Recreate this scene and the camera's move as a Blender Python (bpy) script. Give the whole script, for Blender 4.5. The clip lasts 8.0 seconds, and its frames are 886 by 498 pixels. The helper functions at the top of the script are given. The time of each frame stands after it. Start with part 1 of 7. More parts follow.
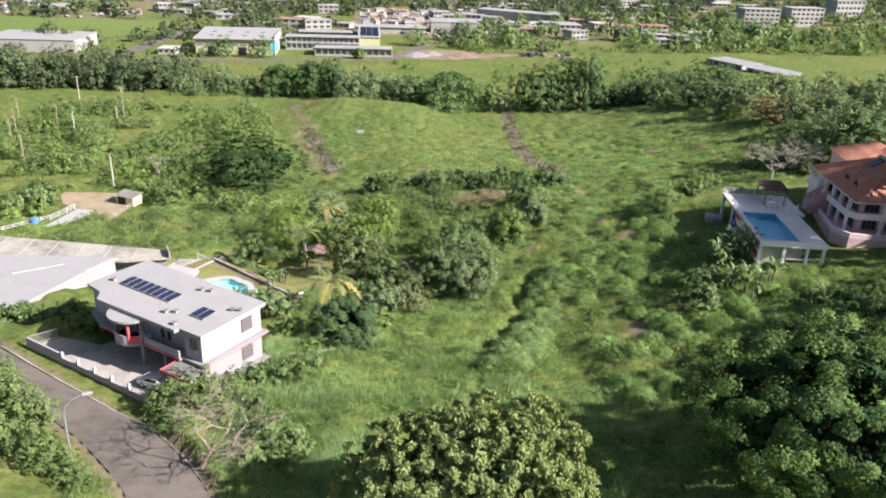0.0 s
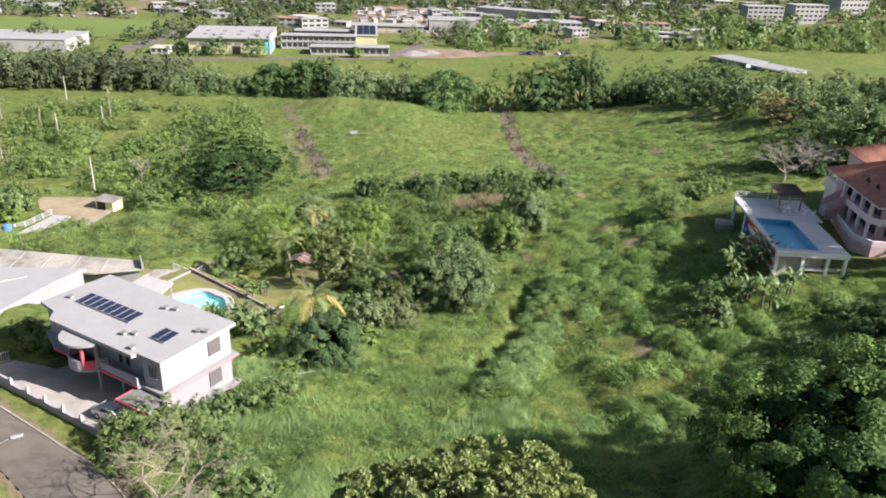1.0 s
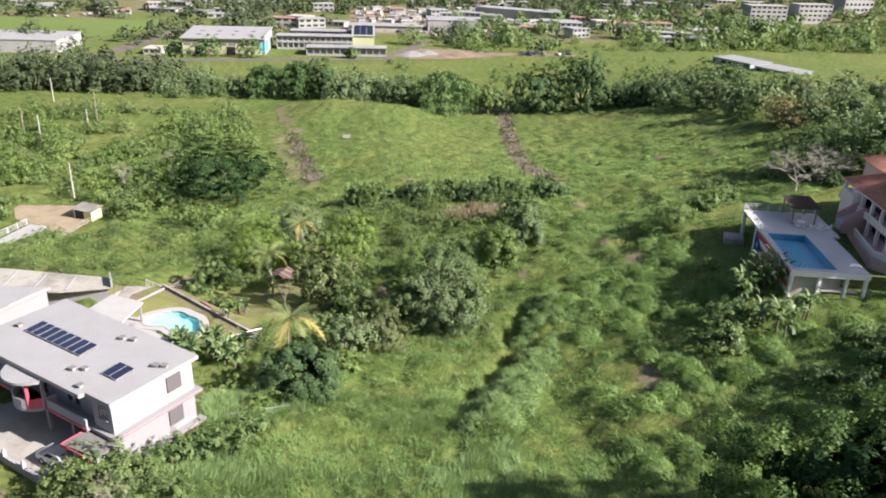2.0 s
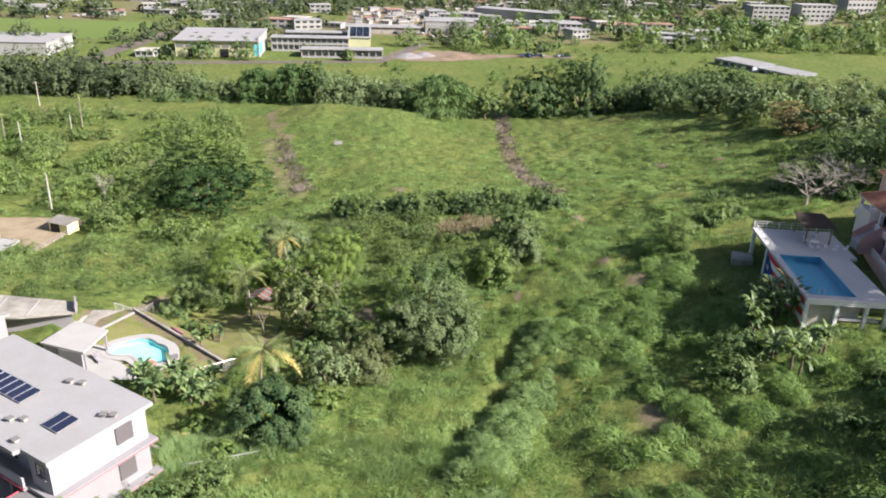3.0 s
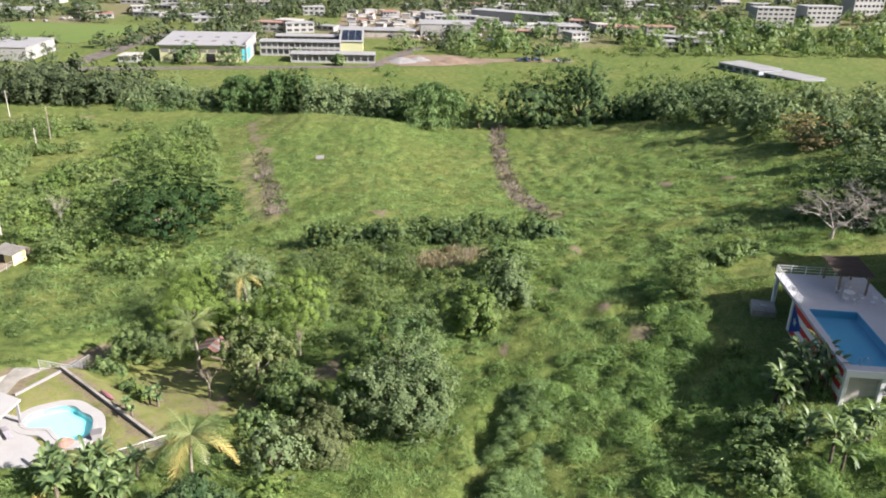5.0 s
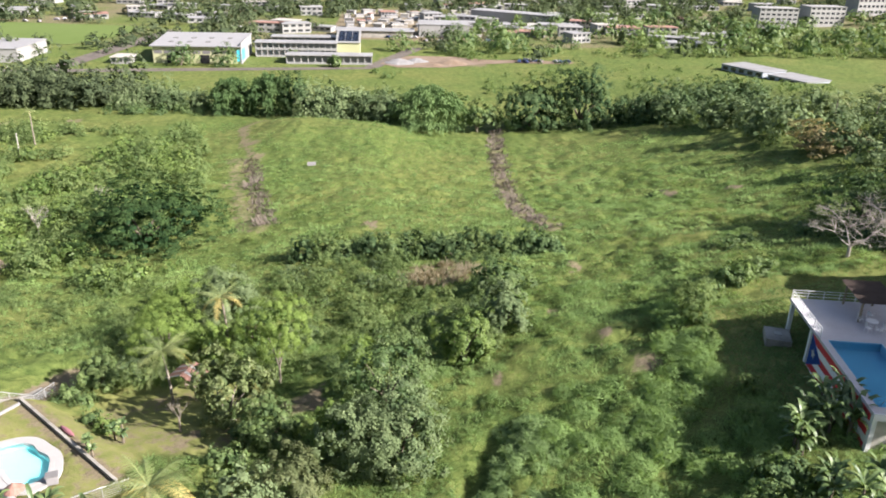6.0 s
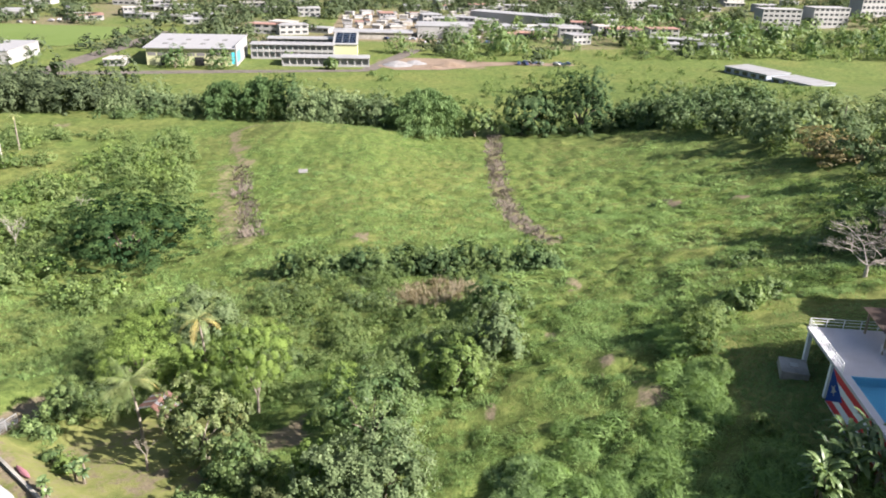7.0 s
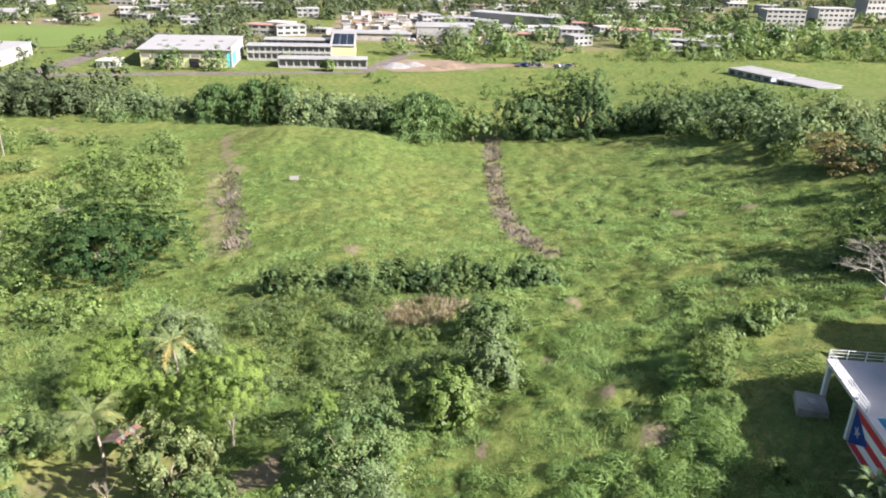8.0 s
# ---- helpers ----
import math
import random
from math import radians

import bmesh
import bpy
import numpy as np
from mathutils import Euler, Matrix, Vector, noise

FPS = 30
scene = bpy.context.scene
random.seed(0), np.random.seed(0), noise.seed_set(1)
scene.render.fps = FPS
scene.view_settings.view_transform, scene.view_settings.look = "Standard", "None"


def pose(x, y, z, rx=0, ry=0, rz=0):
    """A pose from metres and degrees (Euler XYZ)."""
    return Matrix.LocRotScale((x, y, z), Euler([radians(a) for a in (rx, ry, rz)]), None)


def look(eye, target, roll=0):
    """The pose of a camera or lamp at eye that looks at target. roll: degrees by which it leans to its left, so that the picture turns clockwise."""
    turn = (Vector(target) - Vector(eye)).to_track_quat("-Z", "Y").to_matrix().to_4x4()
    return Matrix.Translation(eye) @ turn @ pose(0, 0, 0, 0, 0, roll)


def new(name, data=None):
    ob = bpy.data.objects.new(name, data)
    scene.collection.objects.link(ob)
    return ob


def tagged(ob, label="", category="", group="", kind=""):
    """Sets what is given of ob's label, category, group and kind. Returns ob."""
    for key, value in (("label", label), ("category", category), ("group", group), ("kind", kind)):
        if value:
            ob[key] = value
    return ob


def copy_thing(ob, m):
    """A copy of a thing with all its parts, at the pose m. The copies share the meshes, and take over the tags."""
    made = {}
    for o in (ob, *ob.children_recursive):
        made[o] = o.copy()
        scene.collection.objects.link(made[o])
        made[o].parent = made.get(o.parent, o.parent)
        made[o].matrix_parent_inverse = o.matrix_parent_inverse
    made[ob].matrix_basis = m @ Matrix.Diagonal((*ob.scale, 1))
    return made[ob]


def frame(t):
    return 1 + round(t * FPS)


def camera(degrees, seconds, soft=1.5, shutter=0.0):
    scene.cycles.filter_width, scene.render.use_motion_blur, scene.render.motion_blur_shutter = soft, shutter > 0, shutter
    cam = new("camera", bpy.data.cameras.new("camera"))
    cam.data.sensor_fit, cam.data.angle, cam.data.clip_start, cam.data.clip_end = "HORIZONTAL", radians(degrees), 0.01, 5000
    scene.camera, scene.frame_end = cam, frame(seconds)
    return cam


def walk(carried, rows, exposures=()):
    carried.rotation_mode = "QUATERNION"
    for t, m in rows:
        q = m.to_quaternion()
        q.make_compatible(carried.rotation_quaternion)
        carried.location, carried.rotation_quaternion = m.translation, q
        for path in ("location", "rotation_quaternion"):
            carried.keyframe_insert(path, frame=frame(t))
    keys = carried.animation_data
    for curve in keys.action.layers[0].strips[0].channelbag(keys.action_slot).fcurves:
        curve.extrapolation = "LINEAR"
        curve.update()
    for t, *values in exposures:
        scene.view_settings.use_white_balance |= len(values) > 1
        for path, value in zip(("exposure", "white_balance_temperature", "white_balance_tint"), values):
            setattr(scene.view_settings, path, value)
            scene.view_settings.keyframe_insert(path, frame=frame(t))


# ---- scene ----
cam = camera(60.0, 8.0, soft=1.85)
PATH = [
    (0, (0.281, -0.173, 51.298), (0.421, 1.665, 50.523), 2.1),
    (0.5, (1.267, 3.645, 50.456), (1.404, 5.483, 49.68), 2.0),
    (1, (2.193, 7.607, 49.611), (2.33, 9.445, 48.835), 1.9),
    (1.5, (3.218, 11.402, 49.129), (3.353, 13.24, 48.352), 1.9),
    (3, (6.296, 22.602, 48.923), (6.429, 24.44, 48.146), 1.8),
    (3.5, (7.344, 26.398, 48.906), (7.475, 28.236, 48.129), 1.8),
    (4, (8.319, 30.023, 48.815), (8.45, 31.862, 48.039), 1.7),
    (4.5, (9.351, 33.78, 48.788), (9.482, 35.619, 48.012), 1.7),
    (6, (12.035, 44.423, 48.588), (12.164, 46.261, 47.811), 1.7),
    (6.5, (12.812, 47.805, 48.419), (12.941, 49.644, 47.643), 1.8),
    (7, (13.671, 51.032, 48.37), (13.798, 52.871, 47.594), 1.7),
    (7.5, (14.631, 54.329, 48.176), (14.756, 56.168, 47.4), 1.7),
    (8, (15.465, 57.601, 48.06), (15.588, 59.441, 47.284), 1.7),
]
walk(cam, [(t, look(eye, target, roll)) for t, eye, target, roll in PATH], exposures=[(0.0, 1.5), (4.0, 1.43), (8.0, 1.8)])

# ---- light ----
SUN_ELEVATION, SUN_TOWARDS = 32.5, (0.91, -0.415)   # the sun stands off to +x and a little behind
world = bpy.data.worlds.new("sky")
scene.world = world
world.use_nodes = True
wn = world.node_tree
sky = wn.nodes.new("ShaderNodeTexSky")
sky.sky_type, sky.sun_disc = "NISHITA", False
sky.sun_elevation = radians(SUN_ELEVATION)
sky.sun_rotation = math.atan2(SUN_TOWARDS[0], SUN_TOWARDS[1])
sky.air_density, sky.dust_density, sky.ozone_density = 1.0, 2.5, 1.0
wn.nodes["Background"].inputs["Strength"].default_value = 0.05
wn.links.new(sky.outputs[0], wn.nodes["Background"].inputs["Color"])
sun = new("sun", bpy.data.lights.new("sun", "SUN"))
sun.data.energy, sun.data.angle, sun.data.color = 5.0, radians(0.6), (1.0, 0.93, 0.885)
ce = math.cos(radians(SUN_ELEVATION))
sun.matrix_world = look((0, 0, 90), (-SUN_TOWARDS[0] * ce, -SUN_TOWARDS[1] * ce, 90 - math.sin(radians(SUN_ELEVATION))))


# ---- materials ----
def ramp_colors(nt, fac, stops):
    r = nt.nodes.new("ShaderNodeValToRGB")
    while len(r.color_ramp.elements) < len(stops):
        r.color_ramp.elements.new(0.5)
    for e, (p, c) in zip(r.color_ramp.elements, stops):
        e.position, e.color = p, (*c, 1)
    nt.links.new(fac, r.inputs[0])
    return r.outputs[0]


def noise_tex(nt, scale, detail=4.0, rough=0.6, coord="Object", stretch=None):
    tc = nt.nodes.new("ShaderNodeTexCoord")
    n = nt.nodes.new("ShaderNodeTexNoise")
    n.inputs["Scale"].default_value, n.inputs["Detail"].default_value, n.inputs["Roughness"].default_value = scale, detail, rough
    src = tc.outputs[coord]
    if stretch:
        mp = nt.nodes.new("ShaderNodeMapping")
        mp.inputs["Scale"].default_value = stretch
        nt.links.new(src, mp.inputs[0])
        src = mp.outputs[0]
    nt.links.new(src, n.inputs["Vector"])
    return n.outputs["Fac"]


def mix(nt, fac, a, b, kind="MIX"):
    m = nt.nodes.new("ShaderNodeMix")
    m.data_type, m.blend_type = "RGBA", kind
    for sock, v in ((m.inputs[0], fac), (m.inputs[6], a), (m.inputs[7], b)):
        if isinstance(v, (int, float)):
            sock.default_value = v
        elif isinstance(v, tuple):
            sock.default_value = (*v, 1)
        else:
            nt.links.new(v, sock)
    return m.outputs[2]


def base_mat(name, rough=0.8, spec=0.3, metal=0.0):
    m = bpy.data.materials.new(name)
    m.use_nodes = True
    nt = m.node_tree
    b = nt.nodes["Principled BSDF"]
    b.inputs["Roughness"].default_value, b.inputs["Metallic"].default_value = rough, metal
    b.inputs["Specular IOR Level"].default_value = spec
    return m, nt, b


def plaster(name, color, stain=(0.6, 0.58, 0.55), amount=0.35, rough=0.75, scale=0.8, bump=0.15, spec=0.3):
    """Painted, weathered surface: large stains over fine grain."""
    m, nt, b = base_mat(name, rough, spec)
    big = ramp_colors(nt, noise_tex(nt, scale, 6, 0.65), [(0.42, (0, 0, 0)), (0.72, (1, 1, 1))])
    fine = noise_tex(nt, scale * 14, 4)
    c = mix(nt, amount, color, mix(nt, big, color, tuple(u * v for u, v in zip(color, stain))))
    c = mix(nt, 0.18, c, ramp_colors(nt, fine, [(0.3, (0.5, 0.5, 0.5)), (0.7, (1, 1, 1))]), "MULTIPLY")
    nt.links.new(c, b.inputs["Base Color"])
    bp = nt.nodes.new("ShaderNodeBump")
    bp.inputs["Strength"].default_value, bp.inputs["Distance"].default_value = bump, 0.02
    nt.links.new(fine, bp.inputs["Height"])
    nt.links.new(bp.outputs[0], b.inputs["Normal"])
    return m


def foliage(name, dark, light, tip=None, rough=0.6, spec=0.2, passing=0.34):
    """Leaves: tone by clump and by leaf, some light passes through."""
    m, nt, b = base_mat(name, rough, spec)
    at = nt.nodes.new("ShaderNodeAttribute")
    at.attribute_name = "tone"
    oi = nt.nodes.new("ShaderNodeObjectInfo")
    add = nt.nodes.new("ShaderNodeMath")
    add.operation = "MULTIPLY_ADD"
    nt.links.new(oi.outputs["Random"], add.inputs[0])
    add.inputs[1].default_value = 0.3
    sub = nt.nodes.new("ShaderNodeMath")
    sub.operation = "SUBTRACT"
    nt.links.new(at.outputs["Fac"], sub.inputs[0])
    sub.inputs[1].default_value = 0.15
    nt.links.new(sub.outputs[0], add.inputs[2])
    richer = lambda c: (1.72 * c[0], 1.62 * c[1], 2.6 * c[2])
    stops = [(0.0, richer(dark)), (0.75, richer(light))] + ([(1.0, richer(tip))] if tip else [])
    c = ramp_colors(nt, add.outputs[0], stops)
    nt.links.new(c, b.inputs["Base Color"])
    tr = nt.nodes.new("ShaderNodeBsdfTranslucent")
    nt.links.new(mix(nt, 1.0, c, (1.0, 1.0, 0.62), "MULTIPLY"), tr.inputs["Color"])
    ms = nt.nodes.new("ShaderNodeMixShader")
    ms.inputs[0].default_value = passing
    nt.links.new(b.outputs[0], ms.inputs[1])
    nt.links.new(tr.outputs[0], ms.inputs[2])
    nt.links.new(ms.outputs[0], nt.nodes["Material Output"].inputs["Surface"])
    return m


def bark_mat(name, a, b_):
    m, nt, b = base_mat(name, 0.9, 0.15)
    nt.links.new(ramp_colors(nt, noise_tex(nt, 3.0, 6, 0.7, stretch=(1, 1, 0.3)), [(0.3, a), (0.7, b_)]), b.inputs["Base Color"])
    return m


def plain(name, color, rough=0.5, metal=0.0, spec=0.4):
    m, nt, b = base_mat(name, rough, spec, metal)
    n = noise_tex(nt, 6.0, 4)
    nt.links.new(mix(nt, 0.25, color, ramp_colors(nt, n, [(0.3, tuple(c * 0.7 for c in color)), (0.7, color)])), b.inputs["Base Color"])
    return m


def ground_mat():
    """Rough pasture: grass in several greens, straw and bare earth where the sheet says so."""
    m, nt, b = base_mat("pasture", 0.95, 0.1)
    big = noise_tex(nt, 0.045, 5, 0.6)
    mid = noise_tex(nt, 0.45, 6, 0.65)
    fine = noise_tex(nt, 3.2, 5, 0.7)
    green = ramp_colors(nt, mid, [(0.3, (0.06, 0.094, 0.026)), (0.52, (0.122, 0.162, 0.046)), (0.75, (0.18, 0.218, 0.066))])
    warm = ramp_colors(nt, mid, [(0.3, (0.085, 0.108, 0.03)), (0.7, (0.225, 0.235, 0.08))])
    g = mix(nt, ramp_colors(nt, big, [(0.42, (0, 0, 0)), (0.66, (1, 1, 1))]), green, warm)
    g = mix(nt, 0.55, g, ramp_colors(nt, fine, [(0.3, (0.4, 0.42, 0.34)), (0.62, (1, 1, 1))]), "MULTIPLY")
    flecks = noise_tex(nt, 0.85, 5, 0.75, stretch=(0.75, 1.5, 1))
    g = mix(nt, 0.6, g, ramp_colors(nt, flecks, [(0.38, (0.42, 0.5, 0.4)), (0.54, (1, 1, 1))]), "MULTIPLY")
    earth = ramp_colors(nt, fine, [(0.25, (0.11, 0.088, 0.058)), (0.75, (0.235, 0.195, 0.132))])
    lawn = ramp_colors(nt, mid, [(0.3, (0.12, 0.14, 0.042)), (0.7, (0.24, 0.235, 0.088))])
    at = nt.nodes.new("ShaderNodeAttribute")
    at.attribute_name = "bare"
    at2 = nt.nodes.new("ShaderNodeAttribute")
    at2.attribute_name = "mown"
    g = mix(nt, at2.outputs["Fac"], g, lawn)
    # ragged edge of the bare earth
    ad = nt.nodes.new("ShaderNodeMath")
    ad.operation = "ADD"
    nt.links.new(at.outputs["Fac"], ad.inputs[0])
    sc = nt.nodes.new("ShaderNodeMath")
    sc.operation = "MULTIPLY_ADD"
    nt.links.new(noise_tex(nt, 0.9, 5, 0.7), sc.inputs[0])
    sc.inputs[1].default_value, sc.inputs[2].default_value = 1.0, -0.5
    nt.links.new(sc.outputs[0], ad.inputs[1])
    g = mix(nt, ramp_colors(nt, ad.outputs[0], [(0.4, (0, 0, 0)), (0.6, (1, 1, 1))]), g, earth)
    nt.links.new(g, b.inputs["Base Color"])
    bp = nt.nodes.new("ShaderNodeBump")
    bp.inputs["Strength"].default_value, bp.inputs["Distance"].default_value = 0.6, 0.25
    nt.links.new(fine, bp.inputs["Height"])
    nt.links.new(bp.outputs[0], b.inputs["Normal"])
    return m


M_GROUND = ground_mat()
M_GRASS = foliage("grass_blades", (0.05, 0.098, 0.022), (0.164, 0.248, 0.056), (0.232, 0.312, 0.086), 0.7, 0.12, 0.46)
M_REED = foliage("tall_cane_grass", (0.075, 0.128, 0.032), (0.165, 0.242, 0.066), (0.235, 0.3, 0.096), 0.7, 0.12, 0.45)
M_STRAW = foliage("straw_grass", (0.15, 0.138, 0.058), (0.28, 0.255, 0.12), None, 0.8, 0.1, 0.3)
M_DEAD_SCRUB = foliage("dry_scrub", (0.062, 0.054, 0.028), (0.13, 0.118, 0.062), None, 0.9, 0.1, 0.1)
M_LEAF_MANGO = foliage("mango_leaves", (0.07, 0.1, 0.024), (0.165, 0.21, 0.052), (0.235, 0.275, 0.085), 0.6, 0.2)
M_LEAF_DARK = foliage("dark_leaves", (0.024, 0.05, 0.014), (0.086, 0.13, 0.036), (0.16, 0.205, 0.066), 0.75, 0.08)
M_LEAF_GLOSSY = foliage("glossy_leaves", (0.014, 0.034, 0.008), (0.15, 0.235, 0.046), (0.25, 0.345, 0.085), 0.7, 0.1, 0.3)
M_LEAF_DEEP = foliage("deep_green_leaves", (0.013, 0.032, 0.008), (0.044, 0.076, 0.016), (0.1, 0.138, 0.034), 0.75, 0.08)
M_LEAF_MID = foliage("green_leaves", (0.042, 0.078, 0.018), (0.118, 0.168, 0.038), (0.185, 0.228, 0.058), 0.5, 0.3)
M_LEAF_YELLOW = foliage("yellow_green_leaves", (0.05, 0.09, 0.015), (0.13, 0.185, 0.032), (0.2, 0.25, 0.055), 0.5, 0.3)
M_LEAF_OLIVE = foliage("olive_leaves", (0.06, 0.08, 0.022), (0.13, 0.155, 0.045), (0.18, 0.2, 0.07), 0.6, 0.2)
M_SCRUB = foliage("scrub_leaves", (0.065, 0.105, 0.025), (0.135, 0.185, 0.045), (0.18, 0.225, 0.068), 0.7, 0.1, 0.5)
M_LEAF_GREY = foliage("grey_green_leaves", (0.046, 0.075, 0.022), (0.128, 0.172, 0.054), (0.21, 0.252, 0.096), 0.75, 0.08)
M_LEAF_LIME = foliage("lime_green_leaves", (0.065, 0.11, 0.018), (0.165, 0.235, 0.04), (0.235, 0.3, 0.065), 0.65, 0.12, 0.45)
M_LEAF_BROAD = foliage("broad_pale_leaves", (0.06, 0.088, 0.022), (0.175, 0.215, 0.058), (0.27, 0.3, 0.105), 0.5, 0.25, 0.4)
# Duller, greyer leaf colour: haze of distance put into the far trees.
M_LEAF_FAR = foliage("hazed_far_leaves", (0.034, 0.05, 0.017), (0.085, 0.112, 0.036), (0.14, 0.16, 0.056), 0.75, 0.08)
M_LEAF_BAMBOO = foliage("bamboo_leaves", (0.03, 0.062, 0.015), (0.095, 0.15, 0.038), (0.165, 0.225, 0.064), 0.75, 0.08)
M_LEAF_ORANGE = foliage("orange_blossom", (0.085, 0.1, 0.03), (0.23, 0.19, 0.06), (0.5, 0.19, 0.04), 0.6, 0.2)
M_FROND = foliage("palm_fronds", (0.055, 0.085, 0.02), (0.15, 0.185, 0.046), (0.25, 0.265, 0.08), 0.4, 0.4)
M_FROND_DRY = foliage("dry_palm_fronds", (0.2, 0.175, 0.04), (0.34, 0.295, 0.07), None, 0.6, 0.2)
M_BANANA = foliage("banana_leaves", (0.045, 0.08, 0.02), (0.12, 0.172, 0.042), (0.21, 0.255, 0.08), 0.4, 0.4)
M_BARK = bark_mat("bark", (0.06, 0.048, 0.036), (0.2, 0.17, 0.13))
M_BARK_DRY = bark_mat("dry_brown_bark", (0.14, 0.115, 0.09), (0.34, 0.29, 0.235))
M_BARK_GREY = bark_mat("grey_brown_bark", (0.12, 0.1, 0.08), (0.33, 0.29, 0.24))
M_BARK_PALE = bark_mat("pale_dead_wood", (0.2, 0.175, 0.15), (0.5, 0.46, 0.41))
M_WHITE = plaster("white_roof_paint", (0.295, 0.29, 0.3), (0.8, 0.79, 0.77), 0.5, 0.6, 0.35, 0.1)
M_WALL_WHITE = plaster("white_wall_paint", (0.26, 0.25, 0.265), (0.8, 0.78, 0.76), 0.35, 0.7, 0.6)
# White wall paint for shaded sides: lilac shade tint and brightness put in colour.
M_WALL_SHADE = plaster("shade_tinted_white_wall_paint", (0.335, 0.32, 0.358), (0.8, 0.78, 0.76), 0.35, 0.7, 0.6)
M_RED = plain("red_trim_paint", (0.45, 0.075, 0.11), 0.6)
M_RED_FADED = plain("faded_red_trim_paint", (0.3, 0.13, 0.15), 0.7)
M_VENT = plain("grey_vent_paint", (0.17, 0.165, 0.165), 0.7)
M_LOUVRE = plain("grey_louvre_metal", (0.12, 0.11, 0.115), 0.5)
M_ROOF_BROWN = plaster("dark_brown_sheet_roof", (0.1, 0.075, 0.065), (0.6, 0.55, 0.5), 0.7, 0.8, 1.0)
M_PINK = plaster("salmon_pink_wall_paint", (0.76, 0.52, 0.52), (0.7, 0.62, 0.58), 0.6, 0.8, 0.5)
M_PINK_PALE = plaster("pale_pink_trim_paint", (0.84, 0.7, 0.69), (0.75, 0.7, 0.66), 0.5, 0.8, 0.7)
M_TILE = plaster("orange_clay_tile", (0.4, 0.19, 0.14), (0.62, 0.56, 0.54), 0.9, 0.85, 1.4, 0.3, 0.2)
M_CONCRETE = plaster("grey_concrete", (0.42, 0.4, 0.37), (0.55, 0.52, 0.5), 0.7, 0.9, 0.4, 0.3, 0.2)
M_CONCRETE_OLD = plaster("stained_old_concrete", (0.34, 0.32, 0.29), (0.3, 0.29, 0.27), 0.85, 0.9, 0.25, 0.3, 0.2)
M_DECK_POOL = plaster("pale_pool_deck_paint", (0.47, 0.455, 0.485), (0.78, 0.75, 0.73), 0.5, 0.8, 0.4, 0.2)
M_DECK = plaster("pale_deck_concrete", (0.172, 0.165, 0.168), (0.72, 0.68, 0.66), 0.6, 0.8, 0.4, 0.2)
M_PATIO = plaster("pale_patio_concrete", (0.36, 0.352, 0.352), (0.8, 0.77, 0.74), 0.5, 0.8, 0.4, 0.2)
M_ASPHALT = plaster("worn_asphalt", (0.15, 0.13, 0.117), (0.5, 0.5, 0.5), 0.85, 0.95, 0.3, 0.4, 0.15)
M_PAVE = plaster("grey_driveway", (0.34, 0.315, 0.295), (0.55, 0.53, 0.5), 0.8, 0.95, 0.3, 0.3, 0.15)
M_DIRT = plaster("pale_bare_dirt", (0.3, 0.245, 0.175), (0.6, 0.55, 0.5), 0.8, 1.0, 0.25, 0.6, 0.05)
# Near-black of flat panels that stand in for shade inside doorways and dormers.
M_DARK = plain("opening_shade", (0.02, 0.02, 0.022), 0.6)
M_GLASS = plain("dark_window_glass", (0.03, 0.035, 0.04), 0.12, 0.0, 0.6)
M_SCHOOL_GLASS = plain("grey_school_louvre", (0.2, 0.205, 0.21), 0.4)
M_SOLAR = plain("solar_cell", (0.018, 0.022, 0.05), 0.2, 0.0, 0.5)
M_ALU = plain("aluminium_frame", (0.6, 0.6, 0.62), 0.35, 0.8)
M_STEEL = plain("galvanised_steel", (0.5, 0.5, 0.5), 0.45, 0.6)
M_RUST = plaster("rusty_zinc_sheet", (0.34, 0.2, 0.165), (0.45, 0.35, 0.3), 0.9, 0.7, 1.2)
M_WOOD = bark_mat("weathered_wood", (0.14, 0.11, 0.08), (0.32, 0.27, 0.2))
M_YELLOW = plain("pale_yellow_paint", (0.75, 0.68, 0.36), 0.7)
M_BLUE = plain("blue_plastic", (0.09, 0.19, 0.6), 0.4)
M_CYAN = plain("cyan_paint", (0.08, 0.55, 0.72), 0.6)
M_GREENPAINT = plain("green_wall_paint", (0.07, 0.4, 0.2), 0.7)
M_POOL_TILE = plain("turquoise_pool_lining", (0.26, 0.6, 0.6), 0.4)
M_POOL_BLUE = plain("blue_pool_lining", (0.14, 0.4, 0.58), 0.4)
M_FLAG_BLUE = plain("flag_blue_paint", (0.03, 0.1, 0.42), 0.7)
M_FLAG_RED = plain("flag_red_paint", (0.5, 0.035, 0.045), 0.7)
M_FLAG_WHITE = plain("flag_white_paint", (0.68, 0.68, 0.7), 0.7)
M_CARPAINT = plain("silver_car_paint", (0.6, 0.61, 0.63), 0.25, 0.3, 0.6)
M_RUBBER = plain("black_rubber", (0.02, 0.02, 0.02), 0.8)


def water_mat(name, tint):
    m, nt, b = base_mat(name, 0.06, 0.5)
    b.inputs["Base Color"].default_value = (*tint, 1)
    b.inputs["Transmission Weight"].default_value, b.inputs["IOR"].default_value = 1.0, 1.1
    bp = nt.nodes.new("ShaderNodeBump")
    bp.inputs["Strength"].default_value, bp.inputs["Distance"].default_value = 0.3, 0.03
    nt.links.new(noise_tex(nt, 1.6, 3), bp.inputs["Height"])
    nt.links.new(bp.outputs[0], b.inputs["Normal"])
    return m


M_WATER = water_mat("pool_water", (0.75, 0.95, 1.0))


